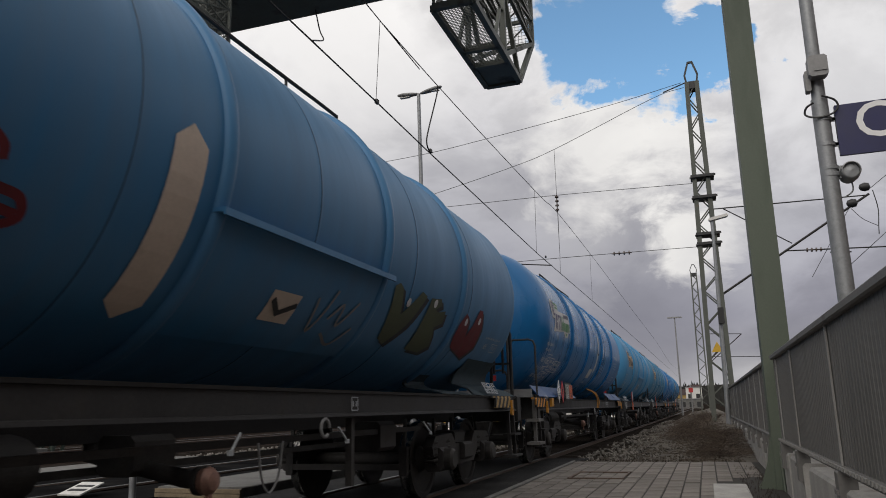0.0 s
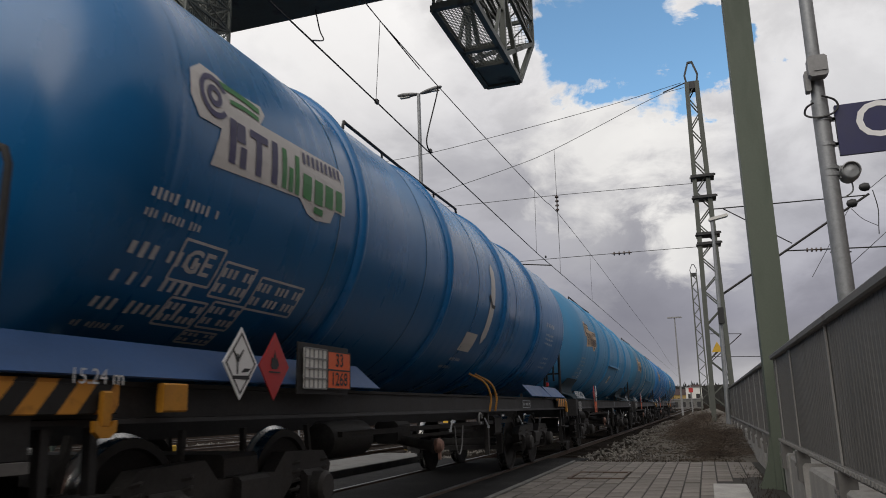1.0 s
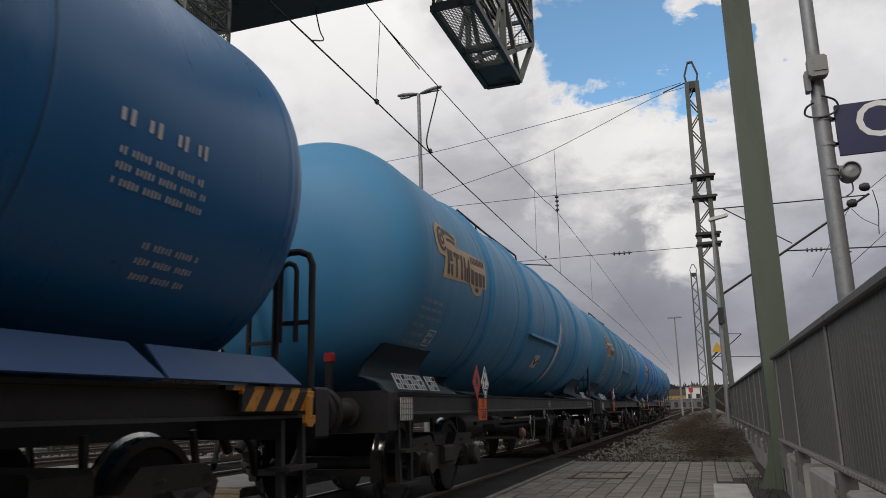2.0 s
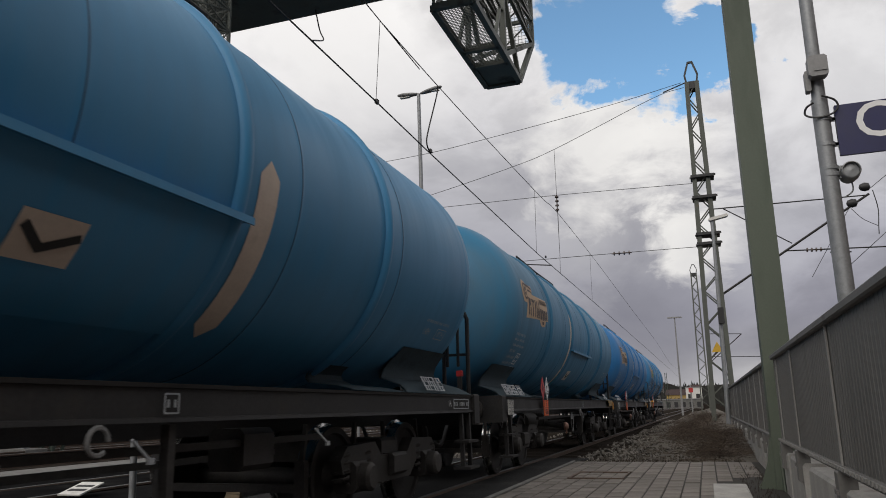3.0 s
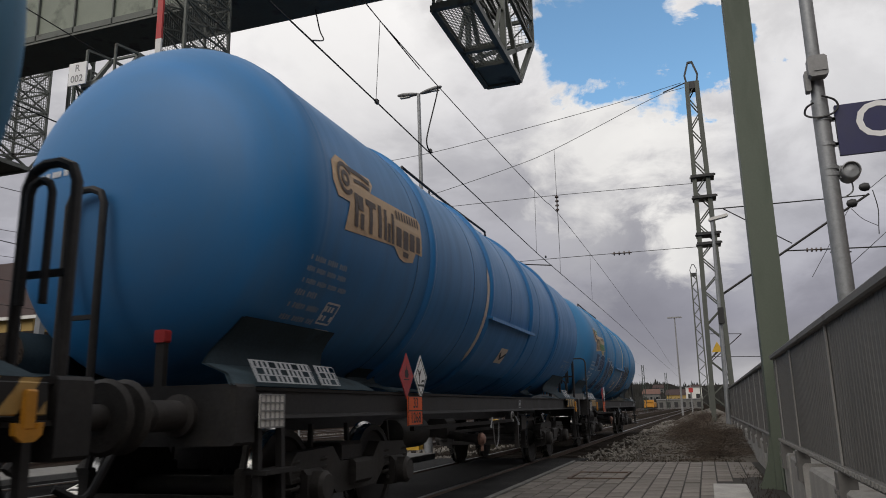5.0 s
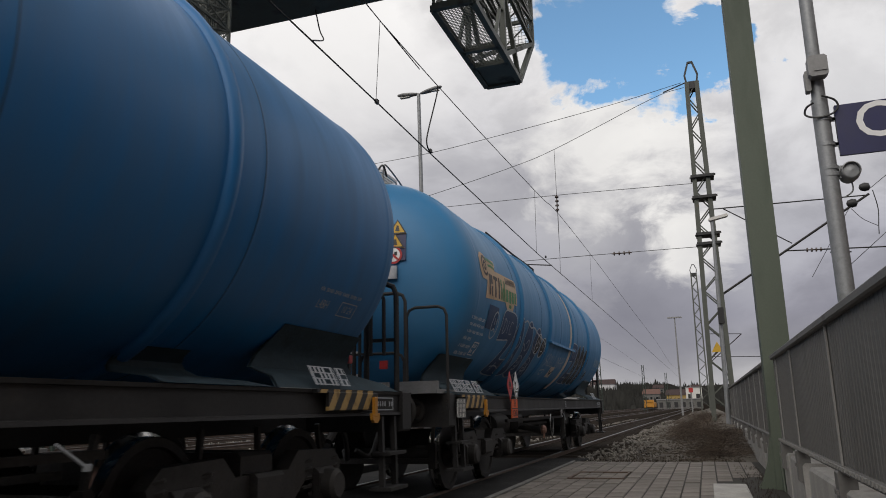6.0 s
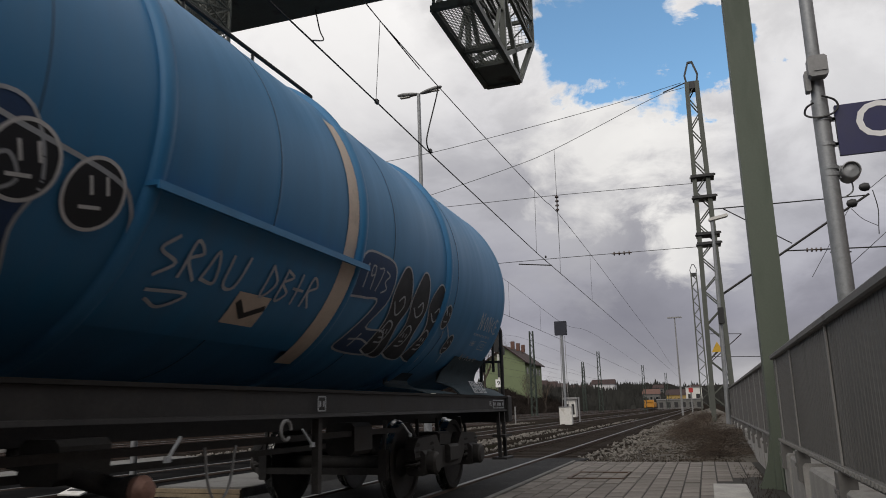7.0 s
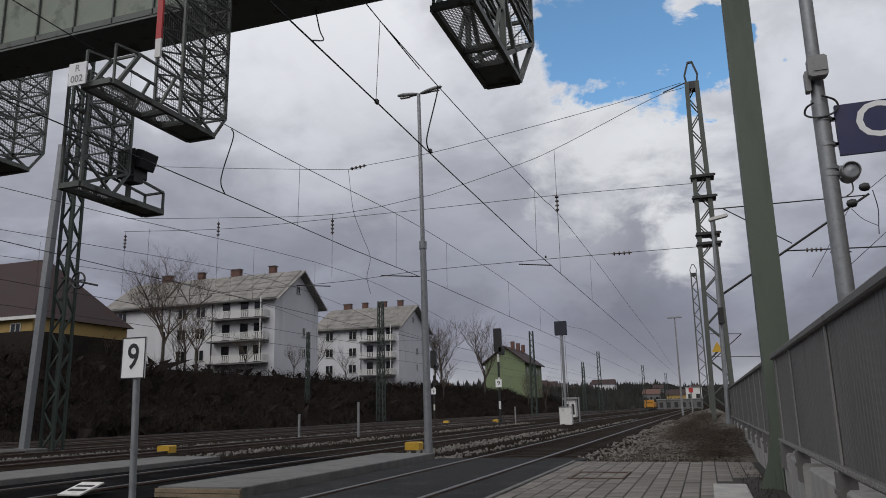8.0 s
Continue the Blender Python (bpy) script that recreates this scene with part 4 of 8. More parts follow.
def build_wires():
    # contact line over the near track
    ob = thing("overhead_line", "contact wire, carrying wire and droppers over the near track", "overhead line", group="overhead lines")
    cw = [(-4.1, -20, 5.55), (-4.1, 6.7, 5.44), (-4.1, 9.1, 5.41), (-4.1, 11.35, 5.37), (-4.1, 20, 5.29), (-4.1, 33, 5.38), (-4.1, 59, 5.5), (-3.9, 140, 5.55)]
    ms = [(-4.1, -20, 7.4), (-4.1, 8.67, 6.78), (-4.1, 9.4, 6.77), (-4.1, 11.8, 6.82), (-4.1, 15.5, 6.95), (-4.1, 21.2, 7.2), (-4.1, 24, 7.38), (-4.1, 34, 7.42), (-4.1, 51, 7.3), (-4.2, 80, 7.3), (-4.1, 105, 6.6), (-3.9, 140, 7.0)]
    part("contact_wire", Geo().tube(cw, 0.011, 6), M["wire"], ob)
    part("carrying_wire", Geo().tube(smooth_line(ms, 6), 0.009, 6), M["wire"], ob)
    for y, z0, z1 in ((9.12, 5.41, 6.77), (20.0, 5.29, 7.14), (23.7, 5.31, 7.36), (31, 5.36, 7.41)):
        part("dropper", Geo().tube([(-4.1, y, z0), (-4.1, y + 0.15, z1)], 0.005, 4), M["wire"], ob)
    part("jumper", Geo().tube(smooth_line([(-4.1, 11.85, 6.82), (-4.1, 11.78, 6.6), (-4.1, 11.3, 5.75), (-4.1, 11.22, 5.5), (-4.1, 11.37, 5.37)], 6), 0.012, 6), M["wire"], ob)
    part("loop_cable", Geo().tube(smooth_line([(-6.0, 10.7, 8.15), (-5.9, 10.7, 7.7), (-5.55, 10.2, 7.2), (-4.15, 7.35, 5.5)], 6), 0.012, 6), M["wire"], ob)
    for y in (9.15, 11.4, 21.3):
        part("clip", Geo().box((-4.1, y, 5.42), (0.04, 0.08, 0.06)), M["black"], ob)
    # the same over the tracks beyond
    random.seed(5)
    for x in (-16.6, -21.2, -25.8):
        ob = thing("overhead_line", "contact and carrying wires over a yard track", "overhead line", group="overhead lines")
        part("contact_wire", Geo().tube([(x + 0.2, -20, 5.5), (x + 0.15, 8, 5.5), (x - 0.2, 34, 5.45), (x + 0.2, 75, 5.5), (x - 0.2, 140, 5.5)], 0.012, 5), M["wire"], ob)
        part("carrying_wire", Geo().tube(smooth_line([(x, -20, 7.5), (x, 8, 6.7), (x, 34, 8.0), (x, 56, 6.8), (x, 75, 7.9), (x, 140, 7.2)], 6), 0.010, 5), M["wire"], ob)
        for y in (13, 19, 25, 30, 40, 47, 56, 64):
            zt = 5.5 + {13: 1.15, 19: 1.5, 25: 2.0, 30: 2.35, 40: 2.0, 47: 1.5, 56: 1.3, 64: 1.7}[y]
            part("dropper", Geo().tube([(x, y, 5.47), (x, y, zt)], 0.006, 4), M["wire"], ob)
    # the line over the second track, with a jumper between its wires
    ob = thing("overhead_line", "contact and carrying wires over the second track", "overhead line", group="overhead lines")
    part("contact_wire", Geo().tube([(-9.6, -20, 5.8), (-9.6, 8.1, 5.77), (-9.6, 13.3, 5.8), (-9.6, 19.5, 5.81), (-9.6, 25.4, 5.9), (-9.6, 38.6, 5.9), (-9.4, 75, 5.8), (-9.6, 140, 5.8)], 0.012, 5), M["wire"], ob)
    part("carrying_wire", Geo().tube(smooth_line([(-9.6, -20, 8.2), (-9.6, 8, 7.4), (-9.6, 13.1, 7.39), (-9.6, 16.9, 7.49), (-9.6, 23, 7.76), (-9.6, 28.4, 7.84), (-9.6, 38.9, 7.79), (-9.6, 56, 7.2), (-9.6, 75, 7.9), (-9.6, 140, 7.4)], 6), 0.010, 5), M["wire"], ob)
    for y, z0, z1 in ((10.2, 5.78, 7.38), (16.4, 5.8, 7.47), (23, 5.86, 7.76), (28.4, 5.9, 7.84), (38.8, 5.9, 7.79), (47, 5.9, 7.5)):
        part("dropper", Geo().tube([(-9.6, y, z0), (-9.6, y + 0.05, z1)], 0.006, 4), M["wire"], ob)
    part("jumper", Geo().tube(smooth_line([(-9.6, 13.4, 7.38), (-9.6, 13.48, 7.2), (-9.6, 13.16, 6.34), (-9.6, 13.1, 6.0), (-9.6, 13.26, 5.8)], 6), 0.014, 6), M["wire"], ob)
    # cross-span between the tall masts
    ob = thing("cross_span", "cross-span wires with insulators between the tall masts", "cross span", group="overhead lines")
    Y = 34.2
    spans = [[(0.22, Y, 15.79), (-2.5, Y, 15.3), (-5.8, Y, 14.83), (-9.2, Y, 14.4), (-12.4, Y, 14.05), (-16.0, Y, 13.86), (-17.0, Y, 13.77), (-24.8, Y, 14.85), (-30.4, Y, 15.7)],
             [(0.33, Y, 15.54), (-1.2, Y, 15.2), (-5.9, Y, 13.35), (-8.2, Y, 12.69), (-11.8, Y, 11.9), (-13.0, Y, 11.74), (-17.9, Y, 11.37), (-25.5, Y, 11.98), (-31.6, Y, 12.6)],
             [(0.29, Y, 10.86), (-5.9, Y, 11.03), (-13.0, Y, 11.08), (-17.9, Y, 11.14), (-24.6, Y, 11.26), (-31.7, Y, 11.8)],
             [(0.27, Y, 7.92), (-6.2, Y, 7.95), (-13.0, Y, 7.9), (-17.8, Y, 7.69), (-30, Y, 7.6)]]
    for s in spans:
        part("span_wire", Geo().tube(smooth_line(s, 6), 0.014, 5), M["wire"], ob)
    for x, z1 in ((-5.9, 13.35), (-17.92, 11.37), (-25.1, 11.95), (-31.6, 11.85)):
        part("hanger", Geo().tube([(x, Y, z1), (x, Y, 8.0)], 0.010, 4), M["wire"], ob)
        insulator((x, Y, 11.05 if x > -10 else z1 - 0.25), (x, Y, 10.2 if x > -10 else z1 - 1.1), ob)
    insulator((-15.95, Y, 13.86), (-16.9, Y, 13.78), ob)
    insulator((-2.6, Y, 7.92), (-3.5, Y, 7.93), ob)
    part("jumper", Geo().tube(smooth_line([(-17.0, Y, 13.75), (-16.7, Y, 11.5), (-16.2, Y, 10.1), (-15.72, Y, 8.86), (-15.9, Y, 7.84), (-15.7, Y, 6.95)], 6), 0.012, 5), M["wire"], ob)
    for a, b in (((-6.3, Y, 7.63), (-7.9, Y, 7.82)), ((-13.0, Y, 7.62), (-15.1, Y, 7.84)), ((-18, Y, 7.5), (-20, Y, 7.7))):
        part("steady_arm", Geo().tube([a, b], 0.03, 6), M["wire"], ob)
    ob = thing("guy_wires", "long guy wires from the mast crown across the tracks", "overhead line", group="overhead lines")
    for a, b in (((0.4, 34.3, 15.8), (-0.6, 34.1, 15.4)),):
        part("strain_rod", Geo().tube([a, b], 0.03, 6), M["black"], ob)
    # bracket arms over the platform's track
    ob = thing("cantilever_arm", "steel cantilever arms with insulators over the platform track", "cantilever")
    part("diagonal_tube", Geo().tube([(0.9, Y, 5.60), (7.25, Y, 9.56)], 0.05, 8), M["wire"], ob)
    part("top_tie", Geo().tube([(1.1, Y, 9.57), (7.1, Y, 9.51)], 0.028, 6), M["wire"], ob)
    part("strut", Geo().tube([(1.5, Y, 9.53), (4.09, Y, 7.72)], 0.025, 6), M["wire"], ob)
    part("registration_tube", Geo().tube([(3.86, Y, 7.41), (12.5, Y, 7.05)], 0.03, 6), M["wire"], ob)
    insulator((4.55, Y, 7.38), (5.25, Y, 7.35), ob)
    for x, z in ((7.12, 9.87), (6.57, 9.22)):
        part("weight", Geo().lathe([(0.02, -0.22), (0.13, -0.17), (0.19, 0.0), (0.16, 0.15), (0.02, 0.22)], (x, Y, z), "x", 14), M["black"], ob)
    part("wires", Geo().tube(smooth_line([(7.4, Y, 9.7), (7.5, Y, 8.9), (7.43, Y, 8.15), (7.4, Y, 7.8)], 5), 0.02, 5).tube(smooth_line([(6.5, Y, 9.0), (6.9, Y, 8.5), (7.43, Y, 8.15)], 5), 0.014, 5)
         .tube([(6.45, Y, 9.05), (4.7, Y, 6.2)], 0.012, 5).tube([(9.3, Y, 11.3), (7.2, Y, 9.7)], 0.014, 5).tube([(9.0, Y, 9.0), (5.6, Y, 6.1)], 0.014, 5).tube([(5.5, Y, 7.2), (6.3, Y, 7.15)], 0.03, 5), M["wire"], ob)
    ob = thing("cantilever_arm", "small steel cantilever arm on the far mast", "cantilever")
    part("diagonal_tube", Geo().tube([(0.6, 93, 5.6), (4.6, 93, 9.0)], 0.06, 6).tube([(0.6, 93, 9.2), (4.6, 93, 9.0)], 0.04, 5).tube([(1.2, 93, 6.5), (6.5, 93, 6.3)], 0.04, 5), M["wire"], ob)


# ---------------------------------------------------------------- small yard things
def build_yard_things():
    ob = thing("marker_sign", "white board with a black 9 on a grey post", "sign")
    part("pole", Geo().tube([(-6.50, 7.45, -0.1), (-6.56, 7.45, 1.6)], 0.042, 12), M["galv"], ob)
    b = part("board", Geo().box((-6.575, 7.40, 1.755), (0.355, 0.02, 0.50), bevel=0.004), M["signwhite"], ob)
    rim = Geo()
    for dx, dz, w, h in ((0, 0.245, 0.355, 0.012), (0, -0.245, 0.355, 0.012), (-0.172, 0, 0.012, 0.5), (0.172, 0, 0.012, 0.5)):
        rim.box((-6.575 + dx, 7.388, 1.755 + dz), (w, 0.006, h))
    part("border", rim, M["black"], b)
    me = text_mesh("9", 0.44, M["black"], 0.006, squeeze=0.85)
    me.transform(Matrix.Translation((-6.575, 7.387, 1.755)) @ Matrix.Rotation(radians(90), 4, "X"))
    part("numeral", me, None, b)
    for x, y in ((-8.2, 20.9), (-16.0, 19.7), (-21.3, 62), (-17.4, 63.8)):
        ob = thing("junction_box", "low yellow cable box on the ballast", "cable box", group="yellow boxes")
        part("housing", Geo().box((x, y, 0.03), (0.44, 0.36, 0.25), bevel=0.03), M["yellow"], ob)
        part("base", Geo().box((x, y, -0.12), (0.5, 0.4, 0.1)), M["black"], ob)
    for x, y, h in ((-15.5, 32.4, 1.5), (-19, 33, 1.0), (-14.2, 58, 1.2), (-9.5, 60, 1.8)):
        ob = thing("marker_post", "short grey marker post between the tracks", "post", group="marker posts")
        part("shaft", Geo().tube([(x, y, -0.2), (x, y, h)], 0.06, 8), M["grey"], ob)
    ob = thing("lying_board", "white notice board lying on the yard surface", "board")
    part("board", Geo().box((-8.55, 8.75, 0.06), (0.40, 0.46, 0.02), Matrix.Rotation(radians(16), 4, "X")), M["white"], ob)
    part("print", Geo().box((-8.55, 8.68, 0.052), (0.30, 0.07, 0.006), Matrix.Rotation(radians(16), 4, "X")).box((-8.55, 8.82, 0.092), (0.30, 0.06, 0.006), Matrix.Rotation(radians(16), 4, "X")), M["black"], ob)
    # signals along the line
    ob = thing("signal", "colour-light signal seen from behind on a slim pole", "signal", group="line signals")
    x, y = -8.9, 50.5
    part("pole", Geo().tube([(x, y, -0.2), (x, y, 6.0)], 0.09, 8), M["galv"], ob)
    part("screen", Geo().box((x - 0.05, y, 6.35), (0.82, 0.25, 0.95), bevel=0.03), M["navyboard"], ob, "dark blue-black signal screen")
    part("ladder", Geo().bar((x - 0.2, y, 0.4), (x - 0.12, y, 5.8), 0.03).bar((x + 0.2, y, 0.4), (x + 0.2, y, 5.8), 0.03), M["grey"], ob)
    ob = thing("relay_cabinet", "white relay cabinet beside the track", "cabinet")
    part("body", Geo().box((x + 0.15, y - 0.8, 0.5), (0.80, 0.5, 1.1), bevel=0.02), M["white"], ob)
    part("roof", Geo().box((x + 0.15, y - 0.8, 1.08), (0.86, 0.56, 0.05)), M["grey"], ob)
    part("foot", Geo().box((x + 0.15, y - 0.8, -0.14), (0.5, 0.4, 0.2)), M["black"], ob)
    for x, y in ((-15.55, 58.5), (-27.8, 77)):
        ob = thing("signal", "black colour-light signal with a white numbered board", "signal", group="line signals")
        for i in range(9):
            part("pole_band", Geo().tube([(x, y, -0.2 + i * 0.62), (x, y, 0.42 + i * 0.62)], 0.09, 8), M["white"] if i % 3 == 2 else M["black"], ob)
        part("lamp_head", Geo().box((x, y, 6.5), (0.6, 0.4, 1.9), bevel=0.05).box((x + 0.3, y, 5.6), (0.4, 0.4, 0.6), bevel=0.04), M["signalblack"], ob)
        b = part("board", Geo().box((x, y - 0.16, 3.05), (0.5, 0.03, 0.62)), M["signwhite"], ob)
        me = text_mesh("9", 0.5, M["black"], 0.006)
        me.transform(Matrix.Translation((x, y - 0.18, 3.05)) @ Matrix.Rotation(radians(90), 4, "X"))
        part("numeral", me, None, b)
    ob = thing("signal_lamp", "small red signal lamp on a post", "signal")
    part("post", Geo().tube([(-1.45, 86, -0.2), (-1.45, 86, 3.2)], 0.08, 6), M["grey"], ob)
    part("lamp", Geo().box((-1.45, 86, 2.6), (0.45, 0.2, 0.5), bevel=0.04), M["red"], ob)
    # works machine and sheds at the end of the yard
    ob = thing("track_machine", "yellow-orange track machine standing far down the yard", "rail vehicle")
    part("body", Geo().box((-15.5, 230, 1.2), (2.8, 11, 1.5), bevel=0.2).box((-15.5, 226, 2.2), (2.6, 3, 0.9), bevel=0.15), M["amber"], ob)
    part("underframe", Geo().box((-15.5, 230, 0.35), (2.2, 11, 0.6)), M["black"], ob)
    for x, y, w, d, h, mt in ((-8.0, 260, 14, 8, 3.0, "concrete"), (-4.6, 345, 6.5, 9, 8.5, "white"), (-15.5, 92, 1.2, 1.4, 2.2, "white")):
        ob = thing("shed", "low flat-roofed shed at the end of the yard", "shed", group="sheds")
        part("wall", Geo().box((x, y, h / 2 - 0.2), (w, d, h)), M[mt], ob)
        part("roof", Geo().box((x, y, h - 0.1), (w + 0.5, d + 0.5, 0.25)), M["grey"], ob)
        for k in range(max(2, int(w / 2.2))):
            part("door", Geo().box((x - w / 2 + (k + 0.5) * w / max(2, int(w / 2.2)), y - d / 2 - 0.03, h * 0.38), (w / max(2, int(w / 2.2)) * 0.5, 0.06, h * 0.55)), M["black"], ob)


# ---------------------------------------------------------------- houses and trees
def build_window(ob, x, y, z, w, h, face):
    """A framed window set in the face of a house: 'y' looks down the yard, 'x' on to the tracks."""
    fr, pn = Geo(), Geo()
    t = 0.07

    def at(a, b, s1, s2, depth, g):
        if face == "y":
            g.box((x + a, y - depth, z + b), (s1, 0.06, s2))
        else:
            g.box((x + depth, y + a, z + b), (0.06, s1, s2))
    for a, b, s1, s2 in ((0, h / 2, w + t, t), (0, -h / 2, w + t, t), (-w / 2, 0, t, h), (w / 2, 0, t, h), (0, 0, t, h)):
        at(a, b, s1, s2, 0.05, fr)
    win = part("window", fr, M["white"], ob)
    at(0, 0, w, h, 0.01, pn)
    part("pane", pn, M["pane"], win)
    sl = Geo()
    at(0, -h / 2 - 0.08, w + 0.25, 0.06, 0.1, sl)
    part("sill", sl, M["concrete"], win)


def build_block(label, cx, cy, width, depth, z0, eave, ridge, wall, seed, balcony_at, cols, storey=2.75, sto=3):
    """A gabled block: long face down the yard, gable to the tracks."""
    ob = thing("apartment_block", label, "apartment house", group="apartment houses")
    x0, x1, y0, y1 = cx - width, cx, cy, cy + depth
    ym = (y0 + y1) / 2
    g = Geo()
    vs = [(x0, y0, z0), (x1, y0, z0), (x1, y1, z0), (x0, y1, z0), (x0, y0, eave), (x1, y0, eave), (x1, y1, eave), (x0, y1, eave), (x0, ym, ridge - 0.15), (x1, ym, ridge - 0.15)]
    g.add(vs, [(0, 1, 5, 4), (1, 2, 6, 9, 5), (2, 3, 7, 6), (3, 0, 4, 8, 7)])
    part("wall", g, wall, ob, smooth=False)
    for s, ya in ((-1, y0), (1, y1)):
        r = Geo()
        ov, th = 0.9, 0.25
        d = Vector((0, (ya - ym), eave - ridge)).normalized()
        a = Vector((x0 - 0.5, ym, ridge))
        b = Vector((x1 + 1.0, ym, ridge))
        e = d * (abs(ya - ym) / abs(d.y) + ov)
        up = Vector((0, 0, th))
        r.add([a, b, b + e, a + e, a + up, b + up, b + e + up, a + e + up], [(3, 2, 1, 0), (4, 5, 6, 7), (0, 1, 5, 4), (1, 2, 6, 5), (2, 3, 7, 6), (3, 0, 4, 7)])
        rf = part("roof", r, M["rooftile"], ob, smooth=False)
        if s < 0:
            n = int((x1 - x0 + 1.5) / 0.9)
            for j in range(5):
                for i in range(n):
                    p = a + e * (j + 0.06) / 5 + Vector(((i + 0.06) * 0.9, 0, th + 0.02 + 0.03 * ((i * 7 + j * 3) % 3)))
                    q = Geo()
                    w1, h1 = Vector((0.84, 0, 0)), e * 0.94 / 5
                    q.add([p, p + w1, p + w1 + h1, p + h1], [(3, 2, 1, 0)])
                    q.add([p + Vector((0, 0, 0.04)), p + w1 + Vector((0, 0, 0.04)), p + w1 + h1 + Vector((0, 0, 0.06)), p + h1 + Vector((0, 0, 0.06))], [(0, 1, 2, 3)])
                    part("shingle", q, M["rooftile"], rf, smooth=False)
    random.seed(seed)
    for k in range(4):
        px = x0 + width * (0.18 + 0.22 * k)
        ch = part("chimney", Geo().box((px, ym + 0.4, ridge + 0.5), (0.9 if k % 2 else 1.4, 0.7, 1.5)), M["brickred"], ob, "brick chimney")
        part("cap", Geo().box((px, ym + 0.4, ridge + 1.28), (1.1 if k % 2 else 1.6, 0.9, 0.1)), M["concrete"], ch)
    for f in range(sto):
        z = eave - 1.35 - f * storey
        for u in cols:
            build_window(ob, x0 + width * u, y0, z, 1.35, 1.35, "y")
        build_window(ob, x1, ym + 1.6, z + 0.3, 0.75, 1.1, "x") if f else build_window(ob, x1, ym, ridge - 2.3, 0.9, 0.9, "x")
        bx0, bx1 = x0 + width * balcony_at[0], x0 + width * balcony_at[1]
        zb = eave - 2.65 - f * storey
        bal = part("balcony", Geo().box(((bx0 + bx1) / 2, y0 - 0.75, zb), (bx1 - bx0, 1.5, 0.18)), M["concrete"], ob)
        rg = Geo()
        n = int((bx1 - bx0) / 0.28)
        for i in range(n + 1):
            rg.box((bx0 + (bx1 - bx0) * i / n, y0 - 1.46, zb + 0.55), (0.16, 0.03, 0.72))
        rg.box(((bx0 + bx1) / 2, y0 - 1.46, zb + 1.0), (bx1 - bx0, 0.07, 0.08)).box(((bx0 + bx1) / 2, y0 - 1.46, zb + 0.2), (bx1 - bx0, 0.05, 0.06))
        rg.box((bx1 - 0.03, y0 - 0.75, zb + 0.6), (0.04, 1.45, 0.8))
        part("railing", rg, M["white"], bal)
        for u in (0.22, 0.55, 0.8):
            part("balcony_door", Geo().box((bx0 + (bx1 - bx0) * u, y0 - 0.03, zb + 1.2), (1.1, 0.08, 2.1)), M["pane"], bal)
    part("post", Geo().box((x0 + width * balcony_at[1] - 0.4, y0 - 1.4, eave - 4), (0.12, 0.12, 8)), M["white"], ob)
    part("downpipe", Geo().tube([(x0 + width * balcony_at[0] - 0.3, y0 - 0.1, z0), (x0 + width * balcony_at[0] - 0.3, y0 - 0.1, eave)], 0.07, 6), M["black"], ob)
    part("gutter", Geo().box(((x0 + x1) / 2, y0 - 0.75, eave - 0.42), (width + 1.2, 0.16, 0.16)), M["black"], ob)
    return ob


